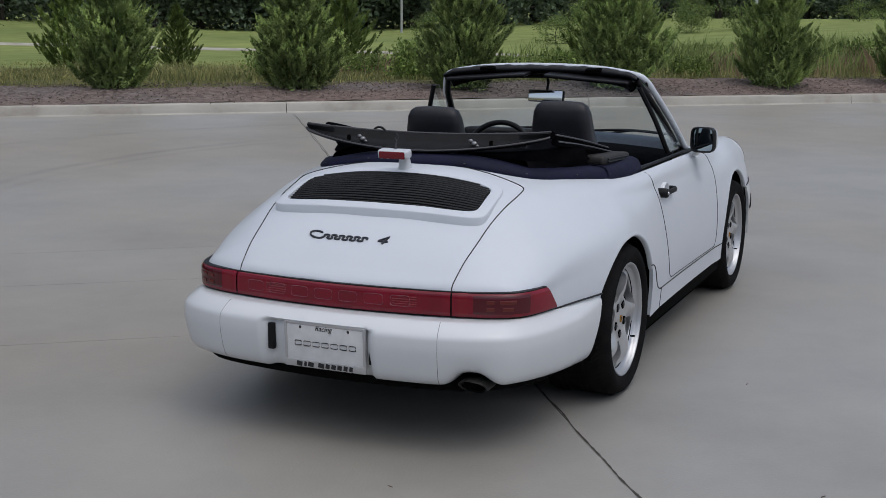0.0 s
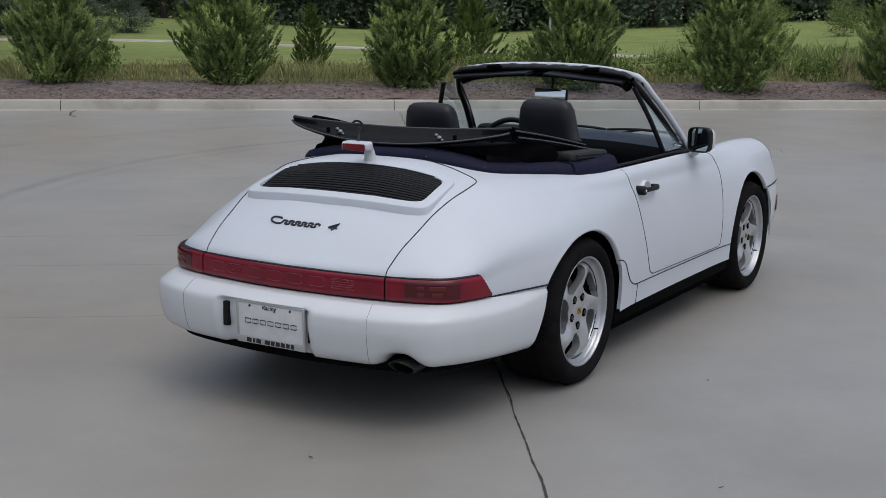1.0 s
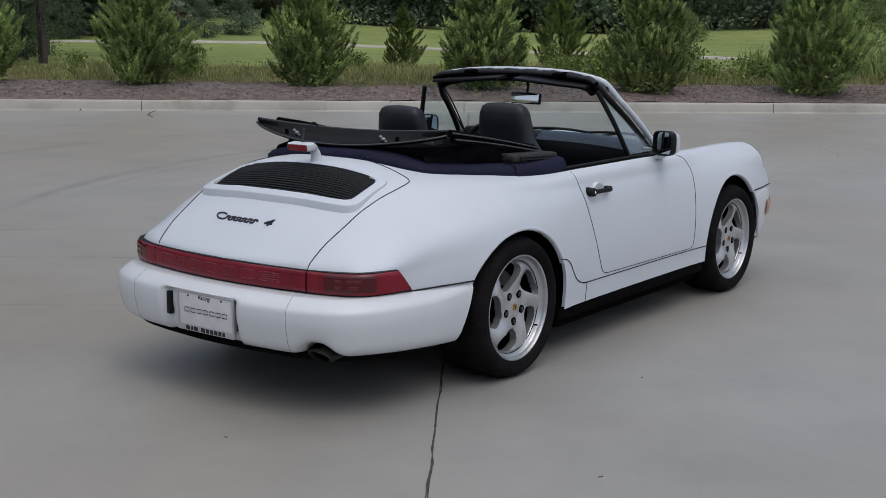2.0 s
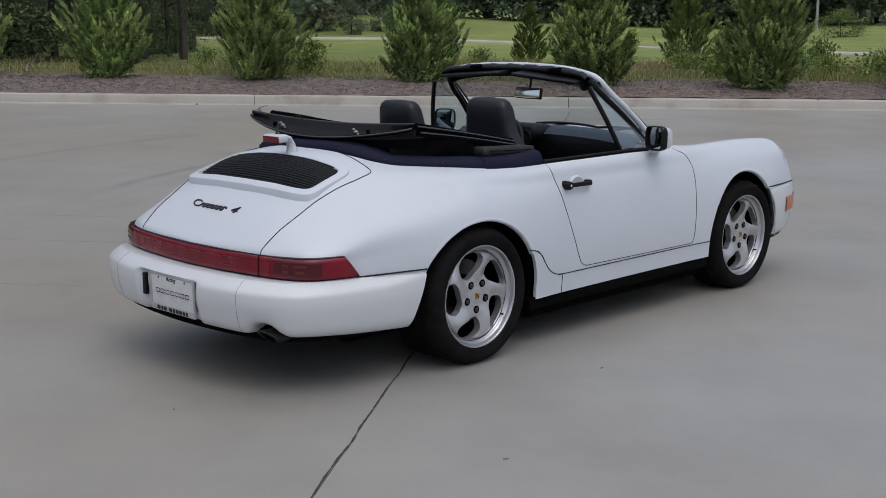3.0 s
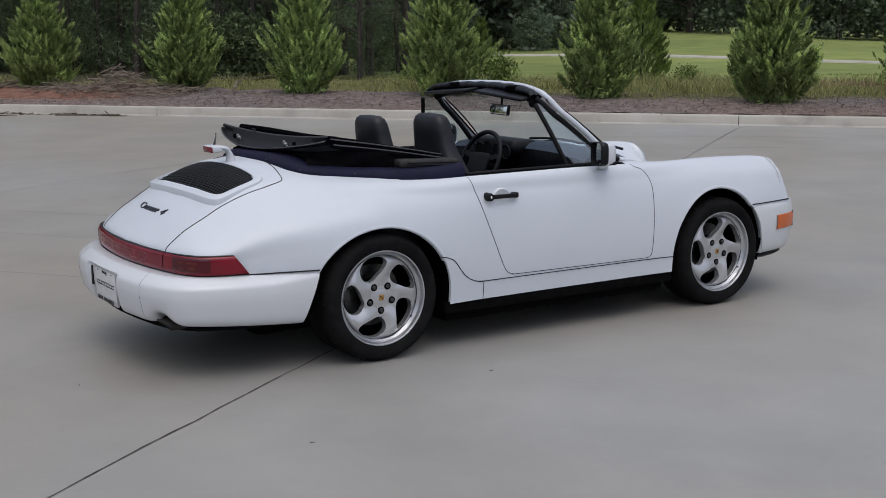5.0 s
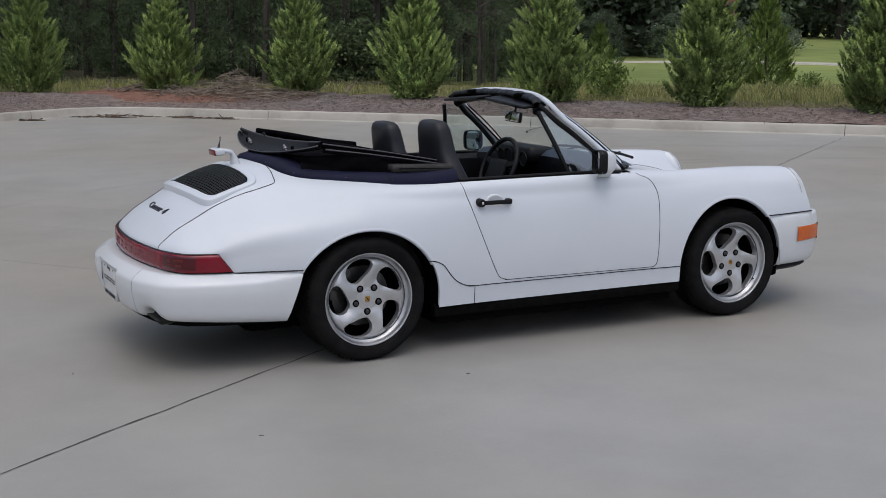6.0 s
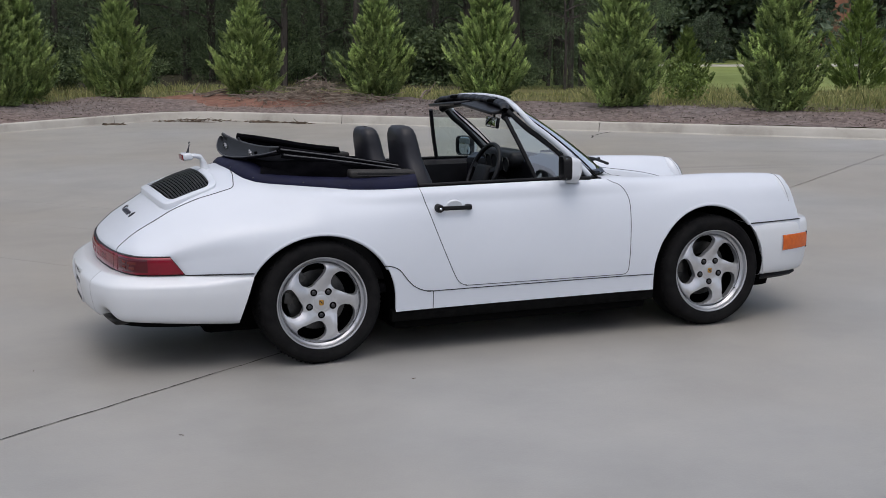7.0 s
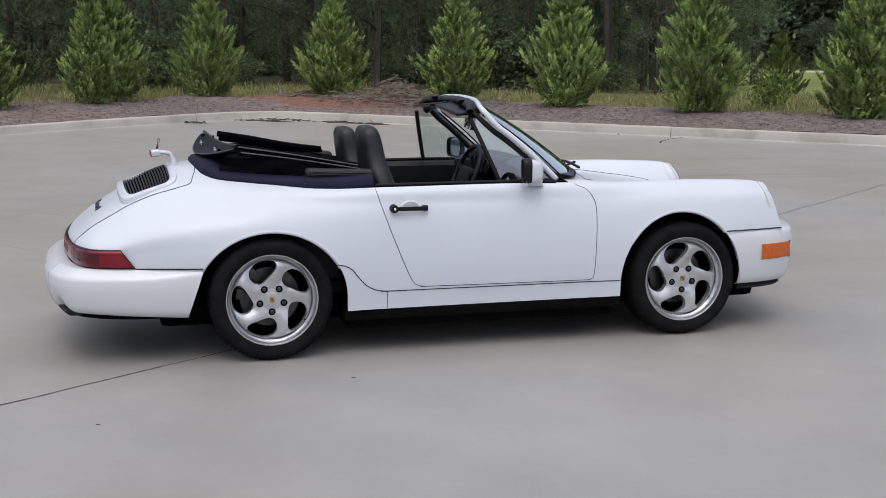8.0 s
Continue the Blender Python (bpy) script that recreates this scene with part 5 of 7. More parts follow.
windscreen = part("windscreen", sheet(screen_grid), PANE, car, "clear raked windscreen", smooth=180)
windscreen.visible_shadow = False
part("screen_seal", tube(np.vstack([base_line, head_line[::-1]]), 0.0055, 8, True), BLACK, car, "black windscreen rubber")
for sgn in (-1, 1):
    side = screen_grid[:, 0] if sgn < 0 else screen_grid[:, -1]
    body_line = side + np.array((-0.026, 0, -0.008)) + np.outer(np.linspace(1, 0, 16), (-0.024, 0, 0))
    part("pillar_trim", tube(spline(np.vstack([body_line[2:14:2] + np.array((-0.014, -sgn * 0.012, -0.011)), [(1.135, sgn * 0.500, 1.222)]]), 24), 0.0145, 12), BLACK, car, "black inner pillar trim")
    part("pillar_seal", tube(side[:14] + np.array((0.004, sgn * 0.004, 0.004)), 0.0045, 8), BLACK, car)
rake = np.outer(np.linspace(1, 0, 16), (-0.024, 0, 0)) + np.array((-0.014, 0, -0.002))
right_post = screen_grid[:, 0] + rake + np.array((0, -0.012, 0))
left_post = screen_grid[:, -1] + rake + np.array((0, 0.012, 0))
lintel = [(x - 0.022, y, z + 0.012) for x, y, z in HEAD[1:-1]]
frame_path = spline(np.vstack([right_post[0:13:2], [(1.192, -0.530, 1.222)], lintel, [(1.192, 0.530, 1.222)], left_post[0:13:2][::-1]]), 140)
part("windscreen_frame", tube(frame_path, 0.0155, 12), PAINT, car, "white windscreen pillars and header in one piece", smooth=180)
header_pad = []
for i, p in enumerate(spline([(q[0] - 0.064, q[1] * 0.955, q[2] + 0.006) for q in HEAD], 61)):
    lump = 0.0022 * math.sin(i * 0.8) + 0.0016 * math.sin(i * 1.9)
    far = abs(i / 30 - 1)
    k = 1 - 0.45 * far**8
    lift = 0.018 * far**3
    header_pad.append([(p[0] - (0.036 + lump) * k * math.cos(a), p[1], p[2] - 0.008 + lift + (0.021 + lump) * k * math.sin(a)) for a in np.linspace(0, 2 * np.pi, 18, endpoint=False)])
part("header_seal_channel", sheet(np.array(header_pad), wrap_v=True), VINYL, car, "black padded header channel with latch pockets", smooth=180)
part("header_trim", tube(spline([(q[0] - 0.045, q[1] * 0.90, q[2] - 0.024) for q in HEAD], 41), 0.025, 10), VINYL, car)
for y0 in (-0.28, 0.28):
    part("latch_pocket", rbox((0.05, 0.085, 0.016), (1.150, y0, 1.270), 0.006, (0, -12, 0)), UNDER_SHADE, car)
for y0 in (-0.265, 0.265):
    visor = part("sun_visor", moved(rbox((0.150, 0.43, 0.018), (0, 0, 0), 0.008, (0, 0, 0), 3), pose(1.122, y0, 1.232, 4 if y0 < 0 else -4, -6, 0)), VINYL, car, "black folded sun visor")
inner_mirror = part("rear_view_mirror", moved(rbox((0.022, 0.200, 0.062), (0, 0, 0), 0.010, (0, 0, 0), 3), pose(1.272, 0.010, 1.128, 0, 7.4, -6)), BLACK, car, "interior mirror with a black rim")
part("mirror_pane", moved(rbox((0.004, 0.190, 0.053), (0, 0, 0), 0.0015), pose(1.272, 0.010, 1.128, 0, 7.4, -6) @ pose(-0.0115, 0, 0)), MIRROR, inner_mirror)
part("mirror_arm", tube([(1.28, 0.01, 1.15), (1.285, 0.005, 1.20), (1.245, 0.0, 1.245)], 0.007), BLACK, inner_mirror)
for y0, y1 in ((-0.08, 0.34), (-0.52, -0.10)):
    blade = [(1.735 - 0.02 * t + 0.060 * (1 - abs(y0 + (y1 - y0) * t) / 0.6), y0 + (y1 - y0) * t, 0.915 + 0.012 * math.sin(t * 3)) for t in np.linspace(0, 1, 14)]
    part("wiper", join(tube(blade, 0.008, 6), tube([(1.845, y1 + 0.02, 0.885), (1.80, (y0 + y1) / 2, 0.925)], 0.007, 6)), BLACK, car, "black windscreen wiper")

# ---- cabin ----
part("cabin_floor", join(rbox((1.55, 1.24, 0.06), (0.95, 0, 0.33), 0.02), rbox((0.9, 0.22, 0.2), (1.1, 0, 0.43), 0.05)), CARPET, car)
part("rear_bench", join(rbox((0.50, 1.10, 0.34), (0.28, 0, 0.62), 0.06), rbox((0.16, 1.16, 0.30), (0.06, 0, 0.76), 0.05)), LEATHER, car, "black folded rear bench")
for sgn in (-1, 1):
    part("quarter_trim", rbox((0.56, 0.07, 0.50), (0.28, sgn * 0.585, 0.62), 0.03), LEATHER, car)


def make_seat(y0, tip):
    rows = []
    for z, x, w, d in ((0.40, 0.74, 0.20, 0.05), (0.46, 0.735, 0.235, 0.075), (0.60, 0.705, 0.245, 0.08), (0.76, 0.668, 0.24, 0.078), (0.86, 0.645, 0.222, 0.072), (0.93, 0.628, 0.178, 0.066), (0.98, 0.617, 0.150, 0.062), (1.05, 0.605, 0.140, 0.060), (1.10, 0.597, 0.132, 0.056), (1.13, 0.593, 0.118, 0.046), (1.145, 0.592, 0.095, 0.030), (1.150, 0.592, 0.03, 0.01)):
        rows.append([(x + d * math.copysign(abs(math.cos(a))**0.6, math.cos(a)), y0 + w * math.copysign(abs(math.sin(a))**0.6, math.sin(a)), (z - 0.4) * (tip - 0.4) / 0.75 + 0.4) for a in np.linspace(0, 2 * np.pi, 36, endpoint=False)])
    seat = part("seat", sheet(np.array(rows), wrap_v=True), SEAT_LEATHER, car, "black leather high-back seat", smooth=180)
    part("seat_cushion", rbox((0.50, 0.47, 0.15), (0.98, y0, 0.46), 0.05, (0, -6, 0), 3), SEAT_LEATHER, seat)
    for s in (-1, 1):
        part("piping", tube([(x + 0.02, y0 + s * (w - 0.008), (z - 0.4) * (tip - 0.4) / 0.75 + 0.4) for z, x, w in ((0.62, 0.69, 0.236), (0.76, 0.655, 0.23), (0.86, 0.632, 0.212), (0.93, 0.615, 0.17), (0.98, 0.604, 0.142), (1.05, 0.592, 0.133), (1.11, 0.586, 0.118))], 0.005, 6), VINYL, seat)


make_seat(-0.305, 1.150)
make_seat(0.332, 1.105)
dash_rows = []
for y in np.linspace(-0.635, 0.635, 31):
    bow = 0.15 * (y / 0.635)**2
    crown = 0.016 * (1 - (y / 0.635)**2)
    dash_rows.append([(x - bow, y, z + (crown if z > 0.85 else 0)) for x, z in ((1.815, 0.880), (1.67, 0.907), (1.56, 0.898), (1.515, 0.868), (1.50, 0.79), (1.52, 0.70), (1.56, 0.62), (1.58, 0.45))])
dashboard = part("dashboard", sheet(np.array(dash_rows)[:, :4]), DASH_SHEEN, car, "black dashboard, its top coloured with the sky's blue sheen", smooth=60)
part("dash_front", sheet(np.array(dash_rows)[:, 3:]), VINYL, dashboard, "black lower dashboard", smooth=60)
part("instrument_hood", rbox((0.20, 0.46, 0.10), (1.53, 0.33, 0.886), 0.045, (0, 4, 0), 3), LEATHER, dashboard)
for i, (y0, r) in enumerate(((0.50, 0.042), (0.42, 0.044), (0.33, 0.052), (0.24, 0.044), (0.155, 0.042))):
    dial = part("dial", moved(turned([(0.0, 0.0), (r * 0.9, 0.0), (r, 0.006), (r * 1.05, 0.0)], 24), pose(1.424, y0, 0.862, 0, 0, 90)), BLACK, dashboard, "round black instrument dial")
part("lower_dash", rbox((0.10, 1.14, 0.2), (1.54, 0, 0.62), 0.04), LEATHER, dashboard)
# steering wheel
sw = pose(1.335, 0.305, 0.800, 0, -67, 0)
a = np.linspace(0, 2 * np.pi, 56, endpoint=False)
steering = part("steering_wheel", moved(tube(np.c_[0.187 * np.cos(a), 0.187 * np.sin(a), 0 * a], 0.0145, 10, True), sw), LEATHER, car, "black four-spoke steering wheel")
part("horn_pad", moved(rbox((0.15, 0.19, 0.05), (-0.02, 0, 0.0), 0.03, (0, 0, 0), 3), sw), BLACK, steering)
for q in (200, 160, 75, -75):
    part("spoke", moved(rbox((0.12, 0.034, 0.014), (0.12, 0, 0), 0.006), sw @ pose(0, 0, 0, 0, 0, q)), BLACK, steering)
part("steering_column", tube([(1.34, 0.305, 0.79), (1.56, 0.305, 0.70)], 0.035), BLACK, steering)
part("gear_lever", join(tube([(1.12, 0.0, 0.50), (1.08, 0.0, 0.70)], 0.009), blob((0.024, 0.022, 0.03), (1.078, 0, 0.715))), BLACK, car)

# ---- navy hood cover round the opening ----
edge = [(0.545, -0.686), (0.40, -0.682), (0.20, -0.652), (0.05, -0.606), (-0.08, -0.560), (-0.19, -0.505), (-0.264, -0.430), (-0.308, -0.30), (-0.328, 0.0)]
edge = [(x, y, 0.0) for x, y in edge] + [(x, -y, 0.0) for x, y in edge[-2::-1]]
rim_line = spline(edge, 180)
drape = np.array([float(top_z(p[0], p[1])) for p in rim_line])
for _ in range(4):
    drape[1:-1] = (drape[:-2] + drape[1:-1] + drape[2:]) / 3
rim_line[:, 2] = drape + 0.004
tang = unit(np.gradient(rim_line, axis=0))
outw = unit(np.cross((0, 0, 1.0), tang))


def skirt_row(i, lift=0.0, hang=0.0):
    """One cross-section of the taut skirt: a flat slanting face that rolls over at the top."""
    p, o = rim_line[i], outw[i]
    rise = 0.052 - 0.020 * math.sin(i / 179 * math.pi)**0.7
    w = 0.0010 * math.sin(i * 0.33) + 0.0006 * math.sin(i * 0.8 + 1)
    pts = ((0.001, -0.030), (0.005, -0.006 - hang), (0.006, 0.000 - hang), (0.004, 0.007 - hang * 0.5), (-0.002, 0.45 * rise + w), (-0.014, 0.80 * rise + w), (-0.042, rise), (-0.10, rise + 0.002), (-0.17, rise - 0.010))
    return [p + o * (a + lift) + np.array((0, 0, b + lift)) for a, b in pts]


hood_cover = part("hood_cover", sheet(np.array([skirt_row(i) for i in range(180)])), NAVY, car, "dark navy canvas skirt of the folded roof", smooth=60)
for i in (10, 24, 40, 58, 75, 104, 121, 139, 155, 169):
    part("press_stud", moved(blob((0.005, 0.005, 0.003), (0, 0, 0), 2, 10, 8), Matrix.Translation(0.5 * (skirt_row(i)[3] + skirt_row(i)[4]) + outw[i] * 0.001)), DARKSTEEL, hood_cover)
for lo_, hi_ in ((0, 25), (154, 179)):
    part("cover_flap", sheet(np.array([skirt_row(i, 0.004, 0.012 * (1 - abs(i - (25 if lo_ == 0 else 154)) / 25)) for i in range(lo_, hi_ + 1)])), NAVY, hood_cover, smooth=60)

# ---- folded roof ----
stack = []
for t in np.linspace(0, 1, 26):
    x = -0.20 + 0.74 * t
    wide = 0.46 + 0.10 * math.sin(min(1, t * 2.2) * math.pi / 2)
    row = []
    for q in np.linspace(-1, 1, 33):
        z = 0.978 - 0.055 * t - 0.03 * abs(q)**6 + 0.007 * math.sin(q * 11 + t * 5) + 0.006 * math.sin(t * 23 + q * 3)
        row.append((x + 0.02 * math.cos(q * 9), wide * q, z if abs(q) < 0.999 else 0.90))
    stack.append(row)
roof_stack = part("folded_roof", sheet(np.array(stack)), FABRIC, car, "black folded fabric roof stacked behind the seats", smooth=180)
tt = np.linspace(0, 1, 80)
swell = np.sin(np.pi * tt)**0.8
upper = np.c_[-0.133 - 0.072 * tt, -0.505 + 1.07 * tt, 1.066 + 0.002 * tt - 0.024 * swell]
lower = upper + np.c_[-0.115 * swell - 0.006, 0 * tt, -0.038 * swell - 0.014]
rail = []
for up_, lo_ in zip(upper, lower):
    d = lo_ - up_
    rail.append([up_ + np.array((0.030, 0, -0.012)), up_ + np.array((0.016, 0, 0.006)), up_ + np.array((0.004, 0, 0.008)), up_ + np.array((-0.006, 0, 0.002)),
                 up_ + d * 0.25 + np.array((0.006, 0, -0.010)), up_ + d * 0.7 + np.array((0.010, 0, -0.010)), lo_ + np.array((0.006, 0, 0.004)), lo_ + np.array((-0.004, 0, 0.006)), lo_ + np.array((-0.008, 0, -0.004)), lo_ + np.array((0.004, 0, -0.012)), lo_ + np.array((0.06, 0, -0.010))])
front_bow = part("roof_front_bow", sheet(np.array(rail)), SATIN, roof_stack, "black roof header rail with metal latches", smooth=50)
part("bow_piping", tube(lower + np.array((-0.005, 0, 0.0)), 0.0042, 6), EDGING, front_bow)
part("bow_piping", tube(upper + np.array((0.004, 0, 0.007)), 0.0042, 6), EDGING, front_bow)
bow_line = 0.45 * upper + 0.55 * lower
bo = np.tile((-0.75, 0.0, 0.5), (80, 1))
for i in (22, 58):
    p, o = bow_line[i], bo[i]
    part("roof_latch", join(moved(blob((0.012, 0.014, 0.012)), Matrix.Translation(p + o * 0.004 + np.array((0, 0, -0.006)))), moved(blob((0.008, 0.010, 0.009)), Matrix.Translation(p + o * 0.006 + np.array((0, 0.014, 0.004)))), moved(blob((0.006, 0.010, 0.007)), Matrix.Translation(p + o * 0.004 + np.array((0, -0.012, -0.014))))), SILVER, front_bow, "bright metal roof latch")
for i in (17, 63):
    p, o = bow_line[i], bo[i]
    part("bow_slot", moved(rbox((0.016, 0.012, 0.026), (0, 0, 0), 0.004), Matrix.Translation(p + o * 0.002 + np.array((0, 0, -0.008)))), UNDER_SHADE, front_bow)
q = np.linspace(0, np.pi, 14)
part("pull_loop", tube(np.c_[-0.178 + 0 * q, 0.235 + 0.028 * np.cos(q), 1.045 + 0.022 * np.sin(q)], 0.005, 6), BLACK, front_bow)
for sgn in (-1, 1):
    part("roof_side_rail", join(tube(spline([(-0.130, sgn * 0.505, 1.060), (0.05, sgn * 0.515, 1.030), (0.28, sgn * 0.525, 0.985), (0.49, sgn * 0.540, 0.955)], 24), 0.017, 8), tube(spline([(-0.12, sgn * 0.515, 1.030), (0.08, sgn * 0.535, 1.000), (0.30, sgn * 0.545, 0.962), (0.50, sgn * 0.552, 0.938)], 24), 0.014, 8)), FABRIC, roof_stack, "black folded roof side rail")
    for a_, b_ in (((-0.125, 0.523, 1.062), (0.49, 0.556, 0.958)), ((-0.112, 0.530, 1.034), (0.50, 0.567, 0.940))):
        part("rail_edging", tube(spline([(a_[0], sgn * a_[1], a_[2]), (0.5 * (a_[0] + b_[0]), sgn * (0.5 * (a_[1] + b_[1]) + 0.002), 0.5 * (a_[2] + b_[2]) + 0.004), (b_[0], sgn * b_[1], b_[2])], 16), 0.0038, 6), EDGING, roof_stack)
    pad = moved(rbox((0.35, 0.105, 0.044), (0, 0, 0), 0.020, (0, 0, 0), 3), pose(0.385, sgn * 0.580, 0.922, 0, 2, sgn * 2))
    part("roof_hinge_cover", pad, PADDING, roof_stack, "flat padded black hinge cover")
    for dz in (0.004, -0.008):
        part("rail_edging", tube([(0.245, sgn * 0.632, 0.930 + dz), (0.39, sgn * 0.6345, 0.924 + dz), (0.525, sgn * 0.636, 0.919 + dz)], 0.003, 6), VINYL, roof_stack)

# the gathered fabric below the rails, one dark bundle with soft folds
BUNDLE = [(0.50, -0.556, 0.925), (0.25, -0.552, 0.972), (0.06, -0.540, 1.000), (-0.06, -0.505, 1.002), (-0.140, -0.430, 0.995), (-0.190, -0.28, 0.985), (-0.205, 0.0, 0.980)]
bundle_line = spline(BUNDLE + [(x, -y, z) for x, y, z in BUNDLE[-2::-1]], 150)
bt = unit(np.gradient(bundle_line[:, :2], axis=0))
b_out = np.c_[bt[:, 1], -bt[:, 0], np.zeros(150)]
if b_out[75, 0] > 0:
    b_out = -b_out
rows = []
for s_, bulge in ((1.0, -0.05), (1.0, -0.012), (0.93, 0.004), (0.7, -0.008), (0.5, 0.010), (0.3, -0.004), (0.0, 0.006)):
    p = bundle_line + b_out * (bulge + 0.004 * np.sin(np.arange(150) * 0.37 + s_ * 5))[:, None]
    p[:, 2] = 0.895 + (bundle_line[:, 2] - 0.895) * s_
    rows.append(p)
part("gathered_roof_fabric", sheet(np.array(rows)), FABRIC, roof_stack, "black gathered roof fabric", smooth=180)

# ---- planting ----
rng = np.random.default_rng(7)


def plan(n, e):
    """World place from the tree rows' axes, on the land."""
    p = NT * n + ET * e
    return float(p[0]), float(p[1]), float(land_z(*p))


def sprays(origin, axis, length, width, lift=0.35):
    """Kite-shaped leaves: arrays of places and directions to vertices and faces."""
    n = len(origin)
    axis = unit(axis)
    side = unit(np.cross(axis, rng.normal(size=(n, 3))))
    up = np.cross(side, axis)
    L, W = length[:, None], width[:, None]
    a = origin
    b = origin + axis * L * 0.45 + side * W + up * W * lift
    c = origin + axis * L
    d = origin + axis * L * 0.45 - side * W + up * W * lift
    v = np.stack([a, b, c, d], 1).reshape(-1, 3)
    q = np.arange(n)[:, None] * 4
    return v, np.hstack([q, q + 1, q + 2, q + 3]).tolist()


def limb(path, r0, r1, sides=6):
    p = spline(path, max(4, 3 * len(path)))
    return tube(p, np.linspace(r0, r1, len(p)), sides)


def tufts(org, axis, length, girth, lo, hi, nodes, leaves):
    """Flame-shaped tufts: fine leaflets set along short stems, each tuft one island."""
    n = len(org)
    axis = unit(axis)
    u = np.linspace(lo, hi, nodes)
    side = unit(np.cross(axis, rng.normal(size=(n, 3))))
    stem = org[:, None] + axis[:, None] * (length[:, None] * u)[:, :, None]
    left, right = stem - side[:, None] * 0.002, stem + side[:, None] * 0.002
    flare = np.clip(np.sin(np.pi * (0.16 + 0.84 * u))**0.8, 0.12, 1)
    off = unit(rng.normal(size=(n, nodes, leaves, 3)))
    off = unit(off - axis[:, None, None] * (off * axis[:, None, None]).sum(-1, keepdims=True))
    d = unit(axis[:, None, None] * rng.uniform(0.9, 1.6, (n, nodes, leaves, 1)) + off + np.array((0, 0, 0.25)))
    ln = (girth[:, None, None] * flare[None, :, None] * rng.uniform(0.7, 1.5, (n, nodes, leaves)))[..., None]
    wd = ln * rng.uniform(0.08, 0.14, (n, nodes, leaves, 1)) + 0.0010
    across = unit(np.cross(d, rng.normal(size=d.shape)))
    a = np.broadcast_to(stem[:, :, None], d.shape)
    b, c = a + d * ln * 0.25 + across * wd * 2, a + d * ln
    v = np.concatenate([left.reshape(-1, 3), right.reshape(-1, 3), np.stack([b, c], -2).reshape(-1, 3)])
    m = n * nodes
    k = np.arange(m).reshape(n, nodes)
    strips = np.stack([k[:, :-1], k[:, 1:], k[:, 1:] + m, k[:, :-1] + m], -1).reshape(-1, 4)
    root = np.repeat(np.arange(m), leaves)
    q = 2 * m + np.arange(m * leaves) * 2
    return v, strips.tolist() + np.stack([root, q, q + 1], -1).tolist()


def cedar_crown(height, radius, boughs=170, per=6, fill=5200):
    """Upswept boughs carrying flame-shaped tufts round a dark heart. Returns the old foliage and the paler shoots."""
    org, axs, lens = [], [], []
    for i in range(boughs):
        h = ((i + rng.random()) / boughs)**1.15
        z0 = -0.05 + h * (height - 0.20)
        girth = radius * min(1.0, 0.70 + 1.6 * h) * 1.02 * (1 - h)**0.98 + 0.012
        reach = girth * (rng.uniform(0.66, 1.04) if rng.random() < 0.8 else rng.uniform(1.04, 1.24))
        a = i * 2.39996 + rng.normal() * 0.4
        out = np.array((math.cos(a), math.sin(a), 0))
        base = np.array((0, 0, z0)) + out * reach * 0.15
        tip = np.array((0, 0, z0 + 0.42 * reach * rng.uniform(0.5, 1.4) + 0.03)) + out * reach
        ctrl = 0.45 * base + 0.55 * tip - np.array((0, 0, 0.16 * reach))
        t = np.clip(np.linspace(0.42, 1.0, per) + rng.normal(size=per) * 0.05, 0.3, 1)[:, None]
        c = (1 - t)**2 * base + 2 * t * (1 - t) * ctrl + t**2 * tip
        along = unit(2 * (1 - t) * (ctrl - base) + 2 * t * (tip - ctrl))
        flank = np.cross(out, (0, 0, 1.0)) * rng.normal(size=(per, 1))
        org.append(c + flank * 0.05 - along * 0.05)
        axs.append(along * 0.75 + flank * 0.40 + np.array((0, 0, 0.50)))
        lens.append(rng.uniform(0.15, 0.30, per) * (0.75 + 0.5 * (1 - h)) * (0.8 + 0.4 * t[:, 0]))
    org, axs, lens = np.vstack(org), np.vstack(axs), np.concatenate(lens)
    girths = lens * rng.uniform(0.15, 0.22, len(lens))
    old = tufts(org, axs, lens, girths, 0.0, 0.62, 5, 16)
    shoots = tufts(org, axs, lens, girths, 0.56, 1.0, 5, 10)
    h = rng.random(fill)**1.2
    r = radius * 0.74 * np.minimum(1, 0.7 + 1.6 * h) * (1 - h)**0.9 * np.sqrt(rng.random(fill))
    a = rng.random(fill) * 2 * np.pi
    heart = sprays(np.c_[r * np.cos(a), r * np.sin(a), h * (height - 0.2)], rng.normal(size=(fill, 3)) + np.array((0, 0, 0.7)), rng.uniform(0.07, 0.13, fill), rng.uniform(0.012, 0.020, fill))
    return join(old, heart), shoots


def dress(tree, made, old_mat, new_mat):
    part("crown", made[0], old_mat, tree, smooth=0)
    part("new_growth", made[1], new_mat, tree, "paler young growth, brightened further for light on the tips", smooth=0)


CEDAR_LABEL = "dense conical young cedar tree standing in mulch"
cedar_kinds = []
for height, radius in ((2.5, 0.82), (2.7, 0.74), (2.35, 0.84), (2.6, 0.67)):
    tree = thing("cedar_tree", (0, 0, -50), CEDAR_LABEL, "tree", "row of young cedars")
    dress(tree, cedar_crown(height, radius), CEDAR, SHOOTS)
    part("trunk", limb([(0, 0, -0.1), (0.02, 0.01, height * 0.5), (0, 0, height * 0.92)], 0.045, 0.008), BARK, tree)
    cedar_kinds.append(tree)
